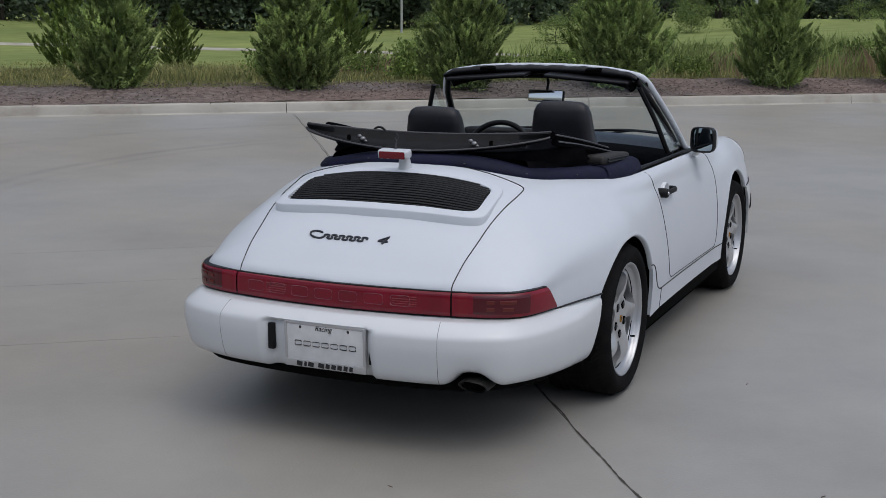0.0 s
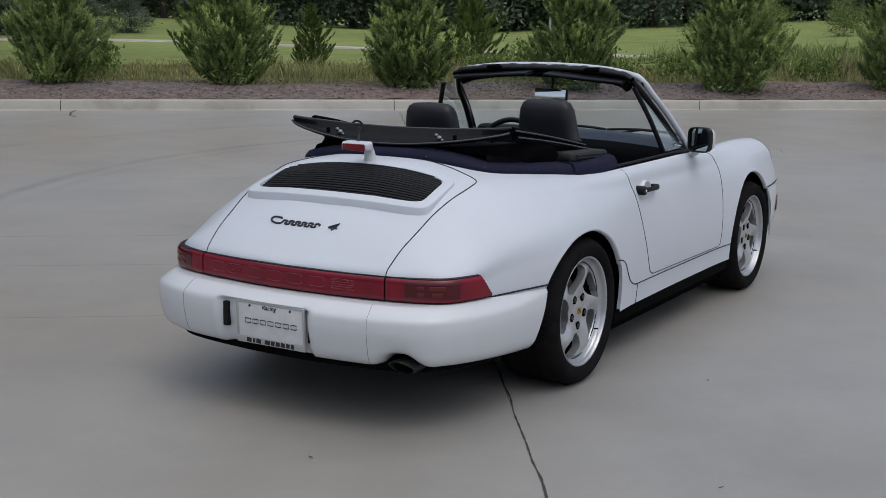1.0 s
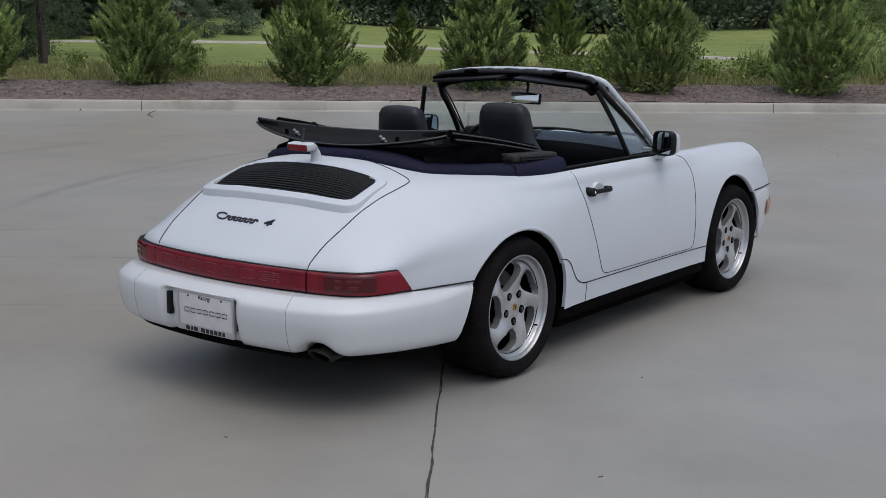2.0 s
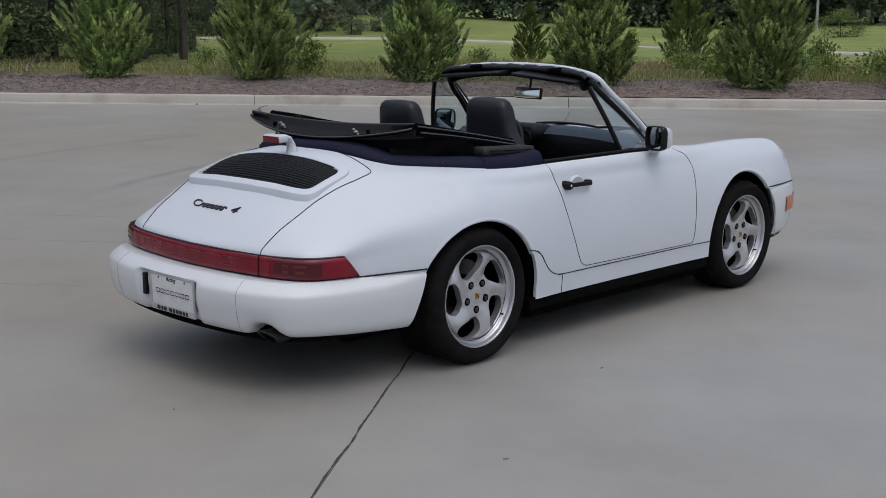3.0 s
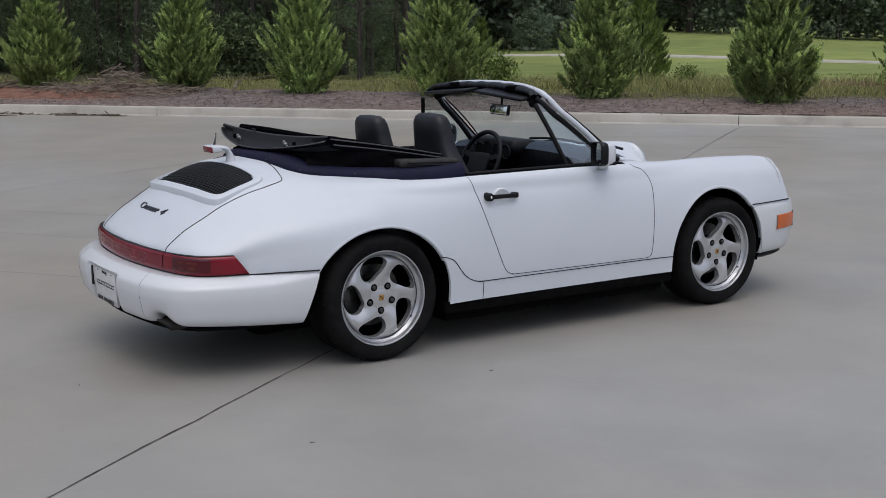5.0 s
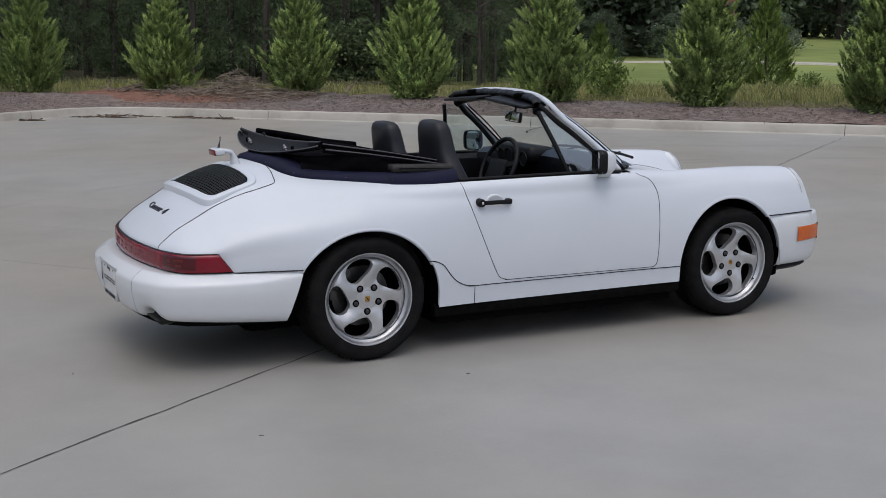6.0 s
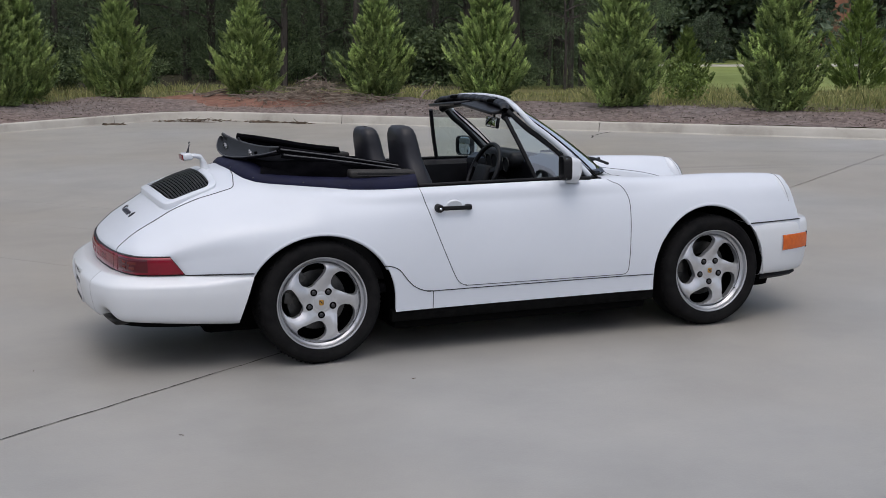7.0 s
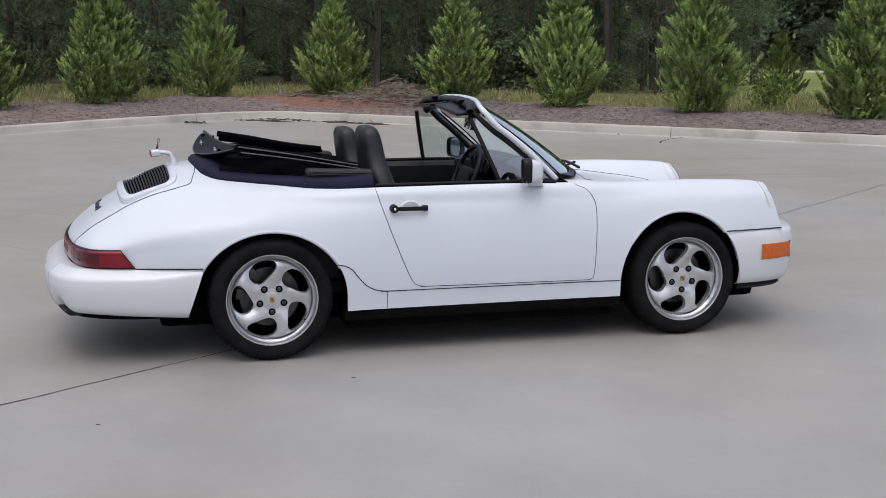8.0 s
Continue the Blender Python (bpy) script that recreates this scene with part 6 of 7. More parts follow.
CEDARS = [(15.0, -12.65, 2, 1.0), (15.2, -9.6, 0, 0.98), (15.0, -7.0, 1, 1.02), (14.95, -4.3, 0, 1.04), (15.0, -1.55, 3, 1.06), (15.0, 1.27, 1, 1.05), (15.0, 4.0, 0, 1.0), (15.0, 6.75, 2, 1.08), (15.1, 9.7, 0, 1.0), (15.2, 12.5, 1, 1.0), (15.2, 15.2, 2, 1.0),
          (13.9, -15.3, 0, 1.02), (11.6, -15.6, 1, 1.0), (10.3, -14.6, 3, 0.86), (8.6, -15.4, 2, 0.8), (5.6, -15.9, 0, 0.95)]
for i, (n, e, kind, size) in enumerate(CEDARS):
    x, y, z = plan(n, e)
    t = copy_thing(cedar_kinds[kind], pose(x, y, z + 0.02, 0, 0, i * 77))
    t.scale = (size, size, size)
# the paler, looser second row
LOOSE = [(25.0, -2.6, 1.05), (24.4, 3.6, 0.95), (23.6, -6.3, 0.72), (26.5, -0.2, 0.7), (20.5, 8.4, 0.9)]
pale = thing("young_cedar", (0, 0, -50), "loose pale-green young conifer in tall grass", "tree", "second row of young conifers")
part("crown", join(*cedar_crown(2.3, 0.85, 130, 5, 900)), SHRUB, pale, smooth=0)
part("trunk", limb([(0, 0, -0.1), (0.02, 0.01, 1.1), (0, 0, 2.0)], 0.035, 0.008), BARK, pale)
for i, (n, e, size) in enumerate(LOOSE):
    x, y, z = plan(n, e)
    t = copy_thing(pale, pose(x, y, z, 0, 0, i * 61))
    t.scale = (size, size, size)
for ob in cedar_kinds + [pale]:
    for o in (*ob.children, ob):
        bpy.data.objects.remove(o)


def crown_cloud(clumps, leaves, size, spread, z0, z1, thin=(0.18, 0.36), puff=None):
    """Leaf clumps round limb ends: an uneven crown with gaps."""
    org, axs = [], []
    for i in range(clumps):
        h = rng.random()
        r = spread * math.sqrt(max(0.05, 1 - (2 * h - 0.85)**2)) * rng.uniform(0.35, 1.05)
        a = rng.random() * 2 * np.pi
        c = np.array((r * math.cos(a), r * math.sin(a), z0 + (z1 - z0) * h))
        m = leaves // clumps
        off = rng.normal(size=(m, 3)) * np.array((0.55, 0.55, 0.36)) * (puff or size * 2.6)
        org.append(c + off)
        axs.append(rng.normal(size=(m, 3)) + np.array((0, 0, 0.2)) + unit(off) * 0.6)
    org, axs = np.vstack(org), np.vstack(axs)
    n = len(org)
    return sprays(org, axs, rng.uniform(0.6, 1.3, n) * size, rng.uniform(*thin, n) * size)


def make_tree(name, label, group, height, spread, z0, mat, clumps, leaves, leaf, trunk_r, thin=(0.18, 0.36), puff=None):
    tree = thing(name, (0, 0, -80), label, "tree", group)
    limbs = [limb([(0, 0, -0.3), (0.1, 0.05, height * 0.35), (-0.05, 0.1, height * 0.7), (0, 0, height * 0.95)], trunk_r, trunk_r * 0.25)]
    for i in range(12):
        h = rng.uniform(z0 * 0.6, height * 0.85)
        a = rng.random() * 2 * np.pi
        r = spread * rng.uniform(0.5, 0.9)
        limbs.append(limb([(0, 0, h), (r * 0.5 * math.cos(a), r * 0.5 * math.sin(a), h + r * 0.2), (r * math.cos(a), r * math.sin(a), h + r * 0.25)], trunk_r * 0.35, 0.01, 5))
    part("trunk", join(*limbs), BARK, tree)
    part("crown", crown_cloud(clumps, leaves, leaf, spread, z0, height, thin, puff), mat, tree, smooth=0)
    return tree


pines = [make_tree("pine_tree", "tall dark pine in the dense wood", "wood of pines", h, s, z, PINE, c, 9600, 0.17, r, (0.045, 0.085), 0.42) for h, s, z, c, r in ((11, 2.3, 1.8, 80, 0.12), (12.5, 2.0, 3.2, 70, 0.13), (8.5, 2.5, 0.5, 80, 0.10))]
broads = [make_tree("broadleaf_tree", "dark green broadleaf tree at the meadow's far edge", "far tree line", h, s, z, HAZED_LEAF, c, 5600, 0.42, 0.25, (0.2, 0.4), 1.35) for h, s, z, c in ((13, 4.6, 0.6, 70), (15, 5.0, 1.2, 80), (11, 4.2, 0.3, 60))]
saplings = [make_tree("sapling", "bright green scrubby sapling on the weedy rise", "scrub on the rise", h, s, z, SAPLING, c, 3200, 0.10, 0.03, (0.2, 0.4), 0.34) for h, s, z, c in ((2.6, 1.1, 0.1, 46), (3.2, 1.2, 0.2, 50), (2.0, 1.2, 0.05, 40))]
bush = thing("shrub", (0, 0, -80), "dark leafy undergrowth shrub", "shrub", "undergrowth")
part("foliage", crown_cloud(40, 2800, 0.115, 0.85, 0.05, 1.5), BROAD, bush, smooth=0)
for a in (0.2, 1.7, 3.1, 4.9):
    part("stem", limb([(0, 0, -0.1), (0.3 * math.cos(a), 0.3 * math.sin(a), 0.6), (0.55 * math.cos(a), 0.55 * math.sin(a), 1.1)], 0.02, 0.006, 5), BARK, bush)
weed = thing("weed_clump", (0, 0, -80), "light green leafy weed clump in the verge", "plant", "verge weeds")
part("foliage", crown_cloud(16, 700, 0.085, 0.34, 0.05, 0.55), SHRUB, weed, smooth=0)

WOOD = []
for i in range(70):
    n, e = rng.uniform(21, 38), rng.uniform(-46, -5)
    if e > -6.8 - (n - 21) * 0.35:
        continue
    WOOD.append((n, e))
for i in range(22):
    WOOD.append((rng.uniform(5, 21), rng.uniform(-46, -21.5)))
for i, (n, e) in enumerate(WOOD):
    x, y, z = plan(n, e)
    t = copy_thing(pines[i % 3], pose(x, y, z, 0, 0, i * 53))
    k = rng.uniform(0.75, 1.15)
    t.scale = (k, k, k)
for i in range(80):
    n, e = rng.uniform(23, 38), rng.uniform(-34, -6.0)
    if i > 60:
        n, e = rng.uniform(2, 20), rng.uniform(-32, -20)
    if i < 61 and e > -7.2 - (n - 21) * 0.35:
        continue
    x, y, z = plan(n, e)
    t = copy_thing(bush, pose(x, y, z, 0, 0, i * 41))
    k = rng.uniform(0.45, 1.1)
    t.scale = (k * 1.2, k * 1.2, k * rng.uniform(0.8, 1.3))
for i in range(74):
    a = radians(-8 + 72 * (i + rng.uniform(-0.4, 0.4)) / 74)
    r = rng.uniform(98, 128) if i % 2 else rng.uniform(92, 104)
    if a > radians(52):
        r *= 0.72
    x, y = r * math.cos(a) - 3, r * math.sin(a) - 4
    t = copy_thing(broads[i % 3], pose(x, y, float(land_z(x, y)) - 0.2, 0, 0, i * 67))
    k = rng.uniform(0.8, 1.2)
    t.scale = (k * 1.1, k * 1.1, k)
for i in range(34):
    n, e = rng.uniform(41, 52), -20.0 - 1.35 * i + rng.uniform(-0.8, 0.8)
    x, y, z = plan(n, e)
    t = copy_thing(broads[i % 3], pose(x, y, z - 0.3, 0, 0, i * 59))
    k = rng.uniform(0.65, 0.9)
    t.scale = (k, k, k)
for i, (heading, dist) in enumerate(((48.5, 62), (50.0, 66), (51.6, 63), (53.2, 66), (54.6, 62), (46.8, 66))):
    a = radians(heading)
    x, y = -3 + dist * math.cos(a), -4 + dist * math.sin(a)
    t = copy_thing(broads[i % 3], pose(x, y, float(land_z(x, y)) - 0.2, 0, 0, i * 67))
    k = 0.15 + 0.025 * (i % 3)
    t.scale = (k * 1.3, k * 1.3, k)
for i, (n, e) in enumerate(((23.5, -9.5), (25, -13.2), (24.2, -17.5), (23.8, -21.5), (28, -13.0), (29, -10.5), (27.5, -15.5), (26.0, -11.2), (33, -12.0))):
    x, y, z = plan(n, e)
    t = copy_thing(pines[2], pose(x, y, z - 0.1, 0, 0, i * 97))
    k = 0.5 + 0.11 * (i % 3)
    t.scale = (k, k, k)
for i in range(16):
    n, e = rng.uniform(44, 66), rng.uniform(14, 46)
    x, y, z = plan(n, e)
    t = copy_thing(saplings[i % 3], pose(x, y, z - 0.1, 0, 0, i * 37))
    k = rng.uniform(0.5, 1.0)
    t.scale = (k * 1.2, k * 1.2, k)
for i in range(70):
    n, e = rng.uniform(17.0, 24), rng.uniform(-8, 18)
    if i > 40:
        n, e = rng.uniform(20, 34), rng.uniform(9, 26)
    x, y, z = plan(n, e)
    t = copy_thing(weed, pose(x, y, z, 0, 0, i * 31))
    k = rng.uniform(0.5, 1.15) * (0.7 if i > 40 else 1.0)
    t.scale = (k, k, k * rng.uniform(0.8, 1.4))
for ob in pines + broads + saplings + [bush, weed]:
    for o in (*ob.children, ob):
        bpy.data.objects.remove(o)


def grass(count, n_rng, e_rng, tall, wide):
    n, e = rng.uniform(*n_rng, count), rng.uniform(*e_rng, count)
    P = n[:, None] * NT + e[:, None] * ET
    d = past_kerb(P[:, 0], P[:, 1])
    keep = d > 2.2 + 0.5 * np.sin(P[:, 0] * 1.3) * np.sin(P[:, 1] * 1.1) + 0.4 * rng.random(count)
    keep &= (P @ ET > -6.5) | (rng.random(count) < 0.55)
    keep &= ((P @ NT - 14.9) / 1.7)**2 + ((P @ ET + 12.9) / 2.5)**2 > rng.uniform(0.7, 1.2, count)
    P = P[keep]
    z = land_z(P[:, 0], P[:, 1])
    k = len(P)
    patch = 0.65 + 0.5 * np.sin(P[:, 0] * 0.9 + 1) * np.sin(P[:, 1] * 0.7)
    h = rng.uniform(0.4, 1.0, k) * tall * np.clip(patch, 0.3, 1.2)
    h *= np.where(P @ ET > -6.5, 1.0, 0.7)
    lean = rng.normal(size=(k, 2)) * 0.28 * h[:, None]
    side = unit(rng.normal(size=(k, 2))) * wide
    root = np.c_[P, z - 0.02]
    mid = root + np.c_[lean * 0.4, h * 0.6]
    tip = root + np.c_[lean * 1.3, h]
    v = np.stack([root - np.c_[side, 0 * h], root + np.c_[side, 0 * h], mid + np.c_[side * 0.8, 0 * h], tip, mid - np.c_[side * 0.8, 0 * h]], 1).reshape(-1, 3)
    q = np.arange(k)[:, None] * 5
    return v, np.hstack([q, q + 1, q + 2, q + 3, q + 4]).tolist()


tagged(part("verge_grass", join(grass(46000, (15.6, 24), (-20, 22), 0.32, 0.006), grass(15000, (2, 18), (-24, -14), 0.5, 0.006), grass(14000, (24, 33), (-12, 26), 0.10, 0.010)), GRASS, None, smooth=0), "tall yellow-green verge grass", "grass", kind="stuff")
tagged(part("dry_grass", join(grass(1500, (16.9, 19.5), (13.2, 17.5), 1.0, 0.006), grass(500, (17, 19.5), (10.0, 12.4), 0.7, 0.005), grass(420, (20.5, 22.5), (1.6, 4.4), 0.9, 0.006)), TAN, None, smooth=0), "dry tan grass stalks in the verge", "grass", kind="stuff")
tagged(part("tall_grass", grass(14000, (18, 33), (9.5, 27), 0.85, 0.011), WEEDS, None, smooth=0), "tall rough grass and weeds on a rise", "grass", kind="stuff")


def wood_floor():
    """Dark leaf-strewn ground under the trees, with a ragged front."""
    rows = []
    for e in np.linspace(-62, -11.5, 70):
        front = 19.0 + 0.7 * math.sin(e * 1.3) + 0.5 * math.sin(e * 3.1 + 1) + max(0.0, (e + 16) / 0.45) * 0.30
        rows.append([(*(NT * n + ET * e), float(land_z(*(NT * n + ET * e))) + (0.05 if k else -0.05)) for k, n in enumerate(np.linspace(front, float(np.interp(e, (-42, -24, -11.5), (62, 40, 25))), 24))])
    return sheet(np.array(rows))


tagged(part("wood_floor", wood_floor(), FOREST, None, smooth=180), "dark leaf-strewn ground under the pines", "ground", kind="structure")


def chips(count):
    s = rng.integers(60, len(kerb_sample) - 90, count)
    d = rng.uniform(0.2, 2.4, count)
    P = kerb_sample[s] + kerb_out[s] * d[:, None] + rng.normal(size=(count, 2)) * 0.2
    clear = ((P @ NT - 14.9) / 1.5)**2 + ((P @ ET + 12.9) / 2.2)**2 > rng.uniform(0.5, 1.1, count)
    P, d = P[clear], d[clear]
    count = len(P)
    z = lot_z(P[:, 0], P[:, 1]) + 0.137 + 0.17 * np.minimum(1, d / 1.6) + 0.02
    ax = rng.normal(size=(count, 3)) * (1, 1, 0.35)
    return sprays(np.c_[P, z], ax, rng.uniform(0.02, 0.06, count), rng.uniform(0.006, 0.013, count))


tagged(part("mulch_chips", chips(17000), CHIPS, None, smooth=0), "brown wood chips strewn over the bed", "mulch", kind="stuff")

def soil_patch():
    rows = []
    for k in np.linspace(0.02, 1, 10):
        ring = []
        for a in np.linspace(0, 2 * np.pi, 40, endpoint=False):
            wob = 1 + 0.12 * math.sin(3 * a) + 0.08 * math.sin(7 * a + 1)
            p = NT * (14.9 + 1.5 * k * wob * math.sin(a)) + ET * (-12.3 + 2.9 * k * wob * math.cos(a))
            d = float(past_kerb(*p))
            z = float(lot_z(*p)) + 0.137 + 0.17 * min(1, max(0, d) / 1.6) + 0.02 * math.sin(p[0] * 5.1) * math.sin(p[1] * 4.3) + 0.035 * math.sin(p[0] * 1.7 + p[1] * 0.9) * min(1, max(0, d) / 2)
            ring.append((*p, z + 0.075 * (1 - k**3) - 0.012 * (k > 0.99)))
        rows.append(ring)
    return sheet(np.array(rows), wrap_v=True)


tagged(part("bare_soil", soil_patch(), SOIL, None, smooth=180), "bare reddish soil behind the kerb's corner", "soil", kind="structure")

# heap of cut branches lying over the kerb
heap_at = NT * 14.45 + ET * -10.75
sticks = []
for i in range(520):
    along, across = np.clip(rng.normal(), -2, 2.2) * 0.78, np.clip(rng.normal(), -1.9, 1.6) * 0.36
    base = heap_at + ET * along + NT * across
    high = max(0.0, 0.40 - 0.20 * abs(along) - 0.35 * abs(across - 0.15)) * (0.7 + 0.5 * math.sin(along * 4 + 1))
    d_ = float(past_kerb(*base))
    floor_ = float(lot_z(*base)) + (0.02 if d_ < 0 else 0.16 + 0.17 * min(1, d_ / 1.6))
    c = np.array((*base, floor_ + 0.03 + high * rng.random()))
    a = rng.random() * 2 * np.pi
    d = np.array((math.cos(a), math.sin(a), rng.normal() * 0.22)) * rng.uniform(0.06, 0.20 if i % 4 else 0.42)
    if d_ < 0.4:
        d[2] = abs(d[2]) * math.copysign(1, float(d[:2] @ NK))
    bent = np.array((*rng.normal(size=2) * 0.045, 0.03))
    sticks.append(limb([c - d, c + bent, c + d], rng.uniform(0.004, 0.014), 0.003, 5))
for i in range(70):
    base = heap_at + ET * rng.uniform(-3.4, 1.6) + NT * rng.uniform(-0.3, 0.7)
    d_ = float(past_kerb(*base))
    c = np.array((*base, float(lot_z(*base)) + 0.17 + 0.17 * min(1, max(0, d_) / 1.6) + 0.04))
    a = rng.random() * 2 * np.pi
    d = np.array((math.cos(a), math.sin(a), rng.normal() * 0.08)) * rng.uniform(0.12, 0.5)
    sticks.append(limb([c - d, c + np.array((*rng.normal(size=2) * 0.05, 0.02)), c + d], rng.uniform(0.006, 0.014), 0.004, 5))
tagged(part("brush_heap", join(*sticks), STICK, None), "heap of cut dead branches spilling over the kerb", "brush pile", kind="stuff")
for i, (n, e, ln, turn) in enumerate(((14.9, -13.2, 1.3, 30), (15.3, -13.6, 0.9, -15), (15.4, -8.6, 1.2, 60), (15.0, -14.2, 0.8, 80))):
    x, y, z = plan(n, e)
    a = radians(turn)
    d = np.array((math.cos(a), math.sin(a), 0.06)) * ln * 0.5
    c = np.array((x, y, z + 0.12))
    tagged(part("fallen_branch", join(limb([c - d, c + (0, 0, 0.08), c + d], 0.028, 0.008), limb([c, c + d * 0.5 + np.array((0.12, -0.1, 0.22))], 0.014, 0.005)), STICK, None), "dead fallen branch on the mulch", "branch", "fallen branches")

# leaf litter washed along the gutter, and specks on the lot
litter = []
DRIFTS = [(-12.9, 0.42, 0.5, 0.06), (-12.9, 0.46, 0.35, 0.05), (-11.9, 0.34, 0.25, 0.03), (-11.3, 0.37, 0.7, 0.05), (-10.1, 0.34, 0.2, 0.03), (-12.7, 0.95, 0.45, 0.10), (-13.6, 1.4, 0.3, 0.06), (-11.5, 0.80, 0.25, 0.05), (-12.4, 1.9, 0.2, 0.03), (-9.3, 0.34, 0.15, 0.03)]
for i in range(950):
    e0, back, wide, deep = DRIFTS[int(rng.integers(len(DRIFTS)))]
    u_ = float(np.clip(rng.normal(), -1.6, 1.6)) * wide
    p = NK * (KERB_AT - back + deep * rng.normal() + 0.06 * math.sin(u_ * 5 + e0)) + EK * (e0 + u_ + 0.5)
    litter.append((p[0], p[1], float(lot_z(*p)) + 0.006 + 0.014 * rng.random()))
litter = np.array(litter)
ax = np.c_[np.outer(rng.choice((-1, 1), len(litter)), EK) + rng.normal(size=(len(litter), 2)) * 0.35, rng.normal(size=len(litter)) * 0.08]
tagged(part("leaf_litter", sprays(litter, ax, rng.uniform(0.04, 0.20, len(litter)), rng.uniform(0.006, 0.015, len(litter))), LITTER, None, smooth=0), "dark drift of dead leaves along the gutter", "leaf litter", kind="stuff")
for e0, back, long_, turn in ((-13.5, 1.15, 0.85, 0.05), (-12.3, 0.80, 0.40, -0.06), (-9.4, 0.42, 0.80, 0.10), (-10.6, 0.75, 0.45, 0.12)):
    c = NK * (KERB_AT - back) + EK * e0
    d = (EK + NK * turn) * long_ / 2
    ends = [np.array((*q, float(lot_z(*q)) + 0.010)) for q in (c - d, c - d * 0.3 + NK * 0.02, c + d * 0.4 - NK * 0.015, c + d)]
    tagged(part("stray_stick", limb(ends, 0.012, 0.005, 6), LITTER, None), "thin dark dead stick lying on the concrete", "stick", "stray sticks by the kerb")
for i, (x, y) in enumerate(((0.32, -1.242), (-1.366, -0.402), (-0.863, -1.706), (9.4, 9.99))):
    a = i * 1.3
    d = np.array((math.cos(a), math.sin(a), 0)) * (0.010 if i < 3 else 0.07)
    c = np.array((x, y, float(lot_z(x, y)) + 0.006))
    tagged(part("twig", tube(np.array([c - d, c + (0, 0, 0.0005), c + d]), 0.0018 if i < 3 else 0.015, 5), LITTER, None), "tiny dark twig lying on the concrete", "twig", "specks on the lot")

# an unseen wall, added on the lot's near side to block low sky light
wall_out = np.array((-0.8, -0.6))
w0 = wall_out * 17.0
tagged(part("wall_south", moved(rbox((90, 0.4, 3.6), (0, 0, 1.7), 0.03), pose(float(w0[0]), float(w0[1]), 0, 0, 0, math.degrees(math.atan2(-0.8, 0.6)))), WALL, None), "unseen plain grey wall added behind the lot to block low light", "wall", kind="structure")

# far things
def far_place(heading, dist):
    a = radians(heading)
    x, y = -3 + dist * math.cos(a), -4 + dist * math.sin(a)
    return x, y, float(land_z(x, y))


for heading, dist in ((51.9, 70), (27.6, 84), (12.3, 60)):
    x, y, z = far_place(heading, dist)
    pole = thing("lamp_post", (x, y, z - 0.2), "slender grey lamp post beyond the meadow", "lamp post", "distant lamp posts")
    part("post", tube([(0, 0, 0), (0, 0, 4), (0, 0, 8)], [0.09, 0.075, 0.06], 10), GALV, pole)
    part("lamp_head", rbox((0.6, 0.25, 0.12), (0.25, 0, 8.0), 0.04), GALV, pole)
x, y, z = far_place(51.6, 84)
house = thing("brick_building", pose(x, y, z, 0, 0, 50), "distant red-brick building behind the trees", "building")
part("wall", rbox((9, 7, 5.0), (0, 0, 2.5), 0.02), BRICK, house)
part("roof", rbox((9.6, 7.6, 0.35), (0, 0, 5.15), 0.08), material("grey_roof", (0.2, 0.19, 0.18), 0.8), house)
for i in range(3):
    w = part("window", rbox((0.12, 1.1, 1.4), (-4.5, -2.2 + 2.2 * i, 3.0), 0.02), BLACK, house)
path_pts = spline([(*(far_place(64, 62)[:2]),), (*(far_place(54, 58)[:2]),), (*(far_place(44, 56)[:2]),), (*(far_place(30, 46)[:2]),), (*(far_place(14, 40)[:2]),), (*(far_place(2, 44)[:2]),)], 90)
pt = unit(np.gradient(path_pts, axis=0))
po = np.stack([-pt[:, 1], pt[:, 0]], 1)
rows = [[(*(p + o * d), float(land_z(*(p + o * d))) + lift) for d, lift in ((-0.95, -0.15), (-0.9, 0.035), (0, 0.05), (0.9, 0.035), (0.95, -0.15))] for p, o in zip(path_pts, po)]
tagged(part("footpath", sheet(np.array(rows)), KERB, None, smooth=180), "pale concrete footpath across the meadow", "path", kind="structure")

# ---- the lot: cast slabs with open joints over a dark bed ----
pavement = tagged(new("pavement"), "grey worn concrete parking lot with slab joints", "pavement", kind="structure")


def cross(n, e):
    """Where the joint lines n and e meet."""
    return np.linalg.solve(np.array((NJ, EJ)), np.array((n, e)))


SLABS = [(-60, 0.86, -60, 0.32), (0.86, 2.235, -60, 0.32), (2.235, 3.29, -60, 0.32), (3.29, 14.3, -60, 0.32), (-60, 14.3, 0.32, 60)]
JOINT_GAP = 0.0020


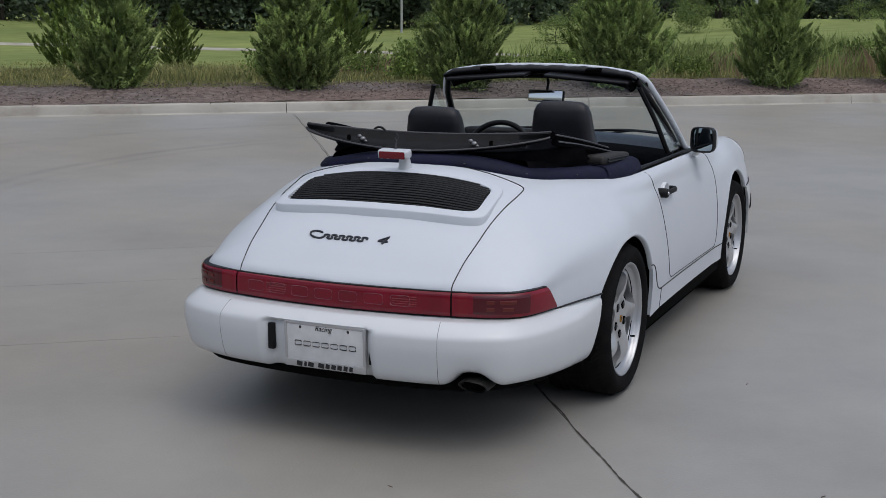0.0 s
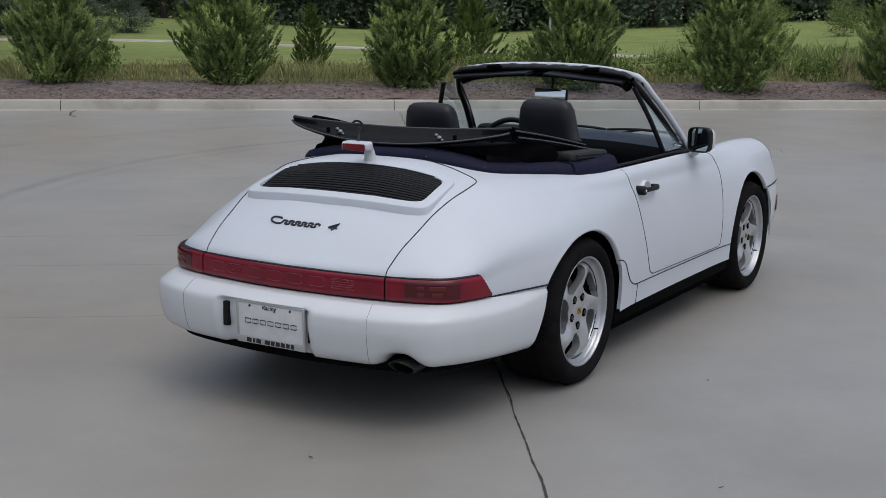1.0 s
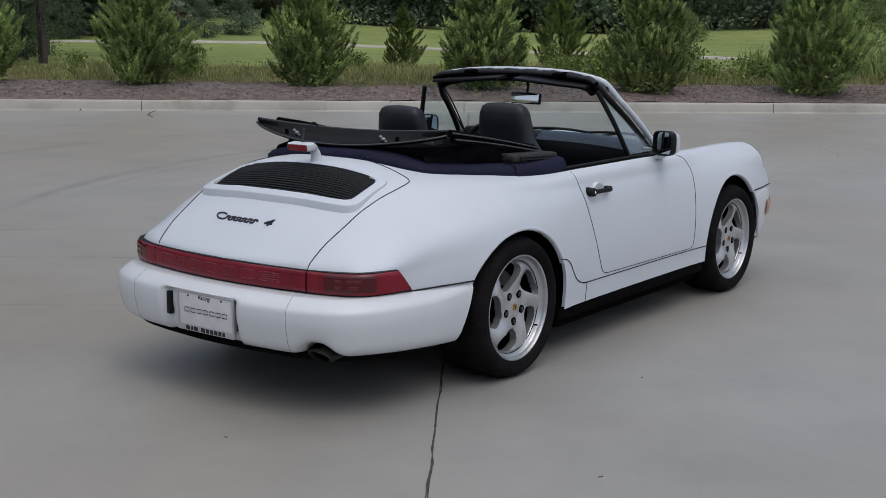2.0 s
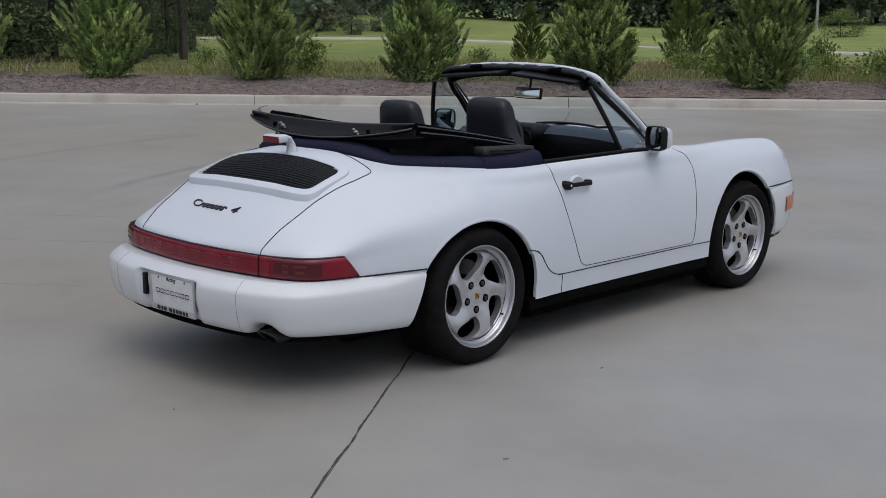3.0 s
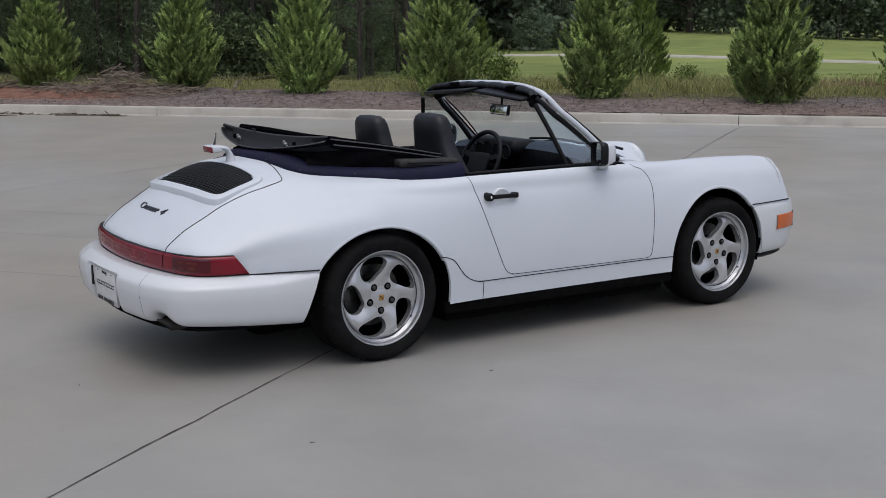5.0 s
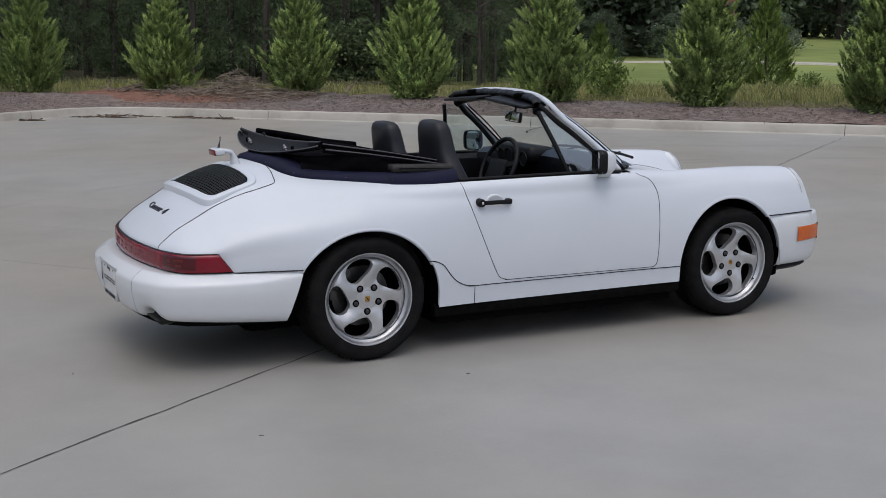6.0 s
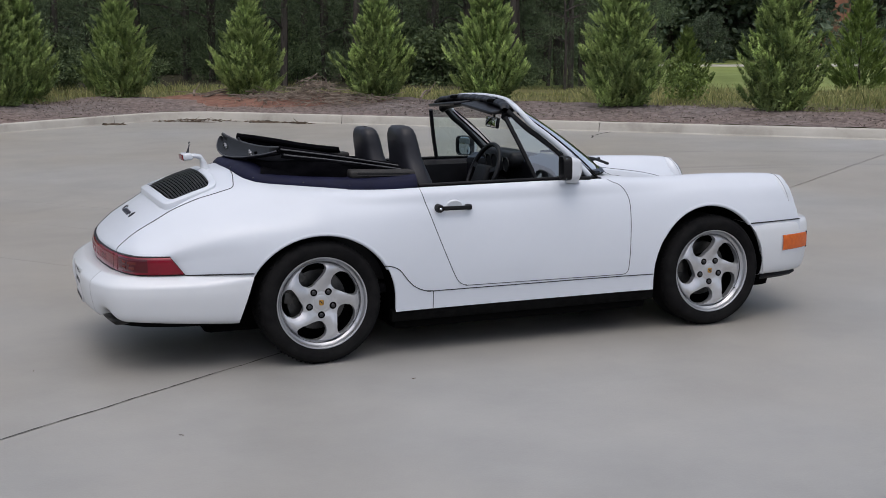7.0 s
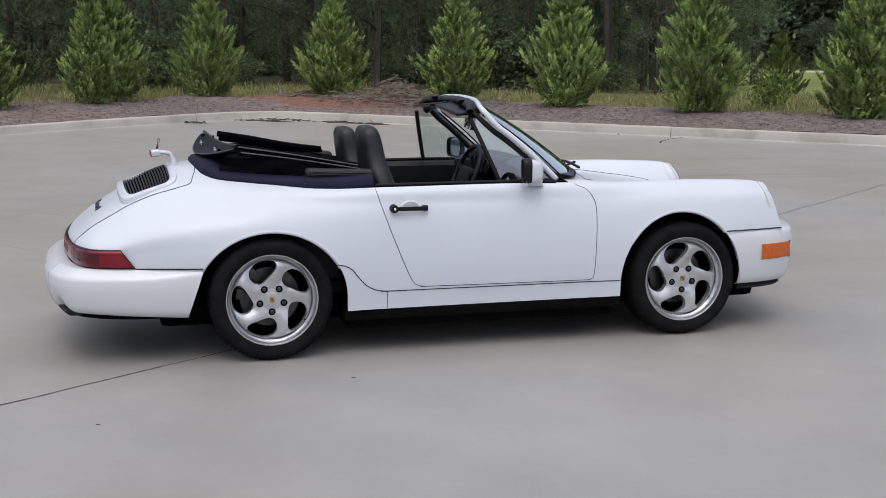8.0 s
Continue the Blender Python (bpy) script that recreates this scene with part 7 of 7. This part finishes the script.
def slab(n0, n1, e0, e1):
    cn, ce = max(2, int((n1 - n0) / 1.2)), max(2, int((e1 - e0) / 1.2))
    rows = []
    for n in np.linspace(n0 + JOINT_GAP, n1 - JOINT_GAP, cn + 1):
        rows.append([(*p, float(lot_z(*p))) for p in (cross(n, e) for e in np.linspace(e0 + JOINT_GAP, e1 - JOINT_GAP, ce + 1))])
    P = np.array(rows)
    v, f = sheet(P, flip=True)
    rim = np.vstack([P[0], P[1:, -1], P[-1, :-1][::-1], P[1:-1, 0][::-1]])
    skirt = sheet(np.stack([rim, rim - (0, 0, 0.05)], 0), wrap_v=True)
    return join((v, f), skirt)


for n0, n1, e0, e1 in SLABS:
    part("slab", slab(n0, n1, e0, e1), CONCRETE, pavement, smooth=30)


def ragged(points, width, wander):
    """A broken, dirt-filled edge along a line: uneven in course and width."""
    line = spline(points, max(12, int(np.linalg.norm(np.subtract(points[-1], points[0])) / 0.03)))
    t_ = unit(np.gradient(line, axis=0))
    o_ = np.stack([-t_[:, 1], t_[:, 0]], 1)
    k = len(line)
    slow = np.interp(np.arange(k), np.arange(0, k + 6, 6), rng.normal(size=len(np.arange(0, k + 6, 6)))) * wander
    rows = []
    for p, o, m, w in zip(line, o_, slow, rng.uniform(0.25, 1.0, k) * width):
        rows.append([(*(p + o * (m + d * w)), float(lot_z(*p)) + 0.0022) for d in (-1, 1)])
    return sheet(np.array(rows))


part("crack_fill", ragged([tuple(cross(-4.5, 0.32)), tuple(cross(-0.3, 0.32))], 0.0062, 0.004), JOINT, pavement)
part("crack_fill", ragged([tuple(cross(5.5, 0.30)), tuple(cross(13.2, 0.30))], 0.0045, 0.006), JOINT, pavement)
part("crack_fill", ragged([(7.3, 10.2), (7.65, 10.65), (8.0, 10.95), (8.3, 11.2)], 0.02, 0.02), JOINT, pavement)
part("crack_fill", ragged([(9.4, 1.05), (9.9, 1.35), (10.3, 1.65)], 0.004, 0.02), JOINT, pavement)
bed_rows = [[(*p, float(lot_z(*p)) - 0.02) for p in (cross(n, e) for e in np.linspace(-60, 60, 61))] for n in np.linspace(-60, 14.2, 60)]
part("joint_bed", sheet(np.array(bed_rows), flip=True), JOINT, pavement)
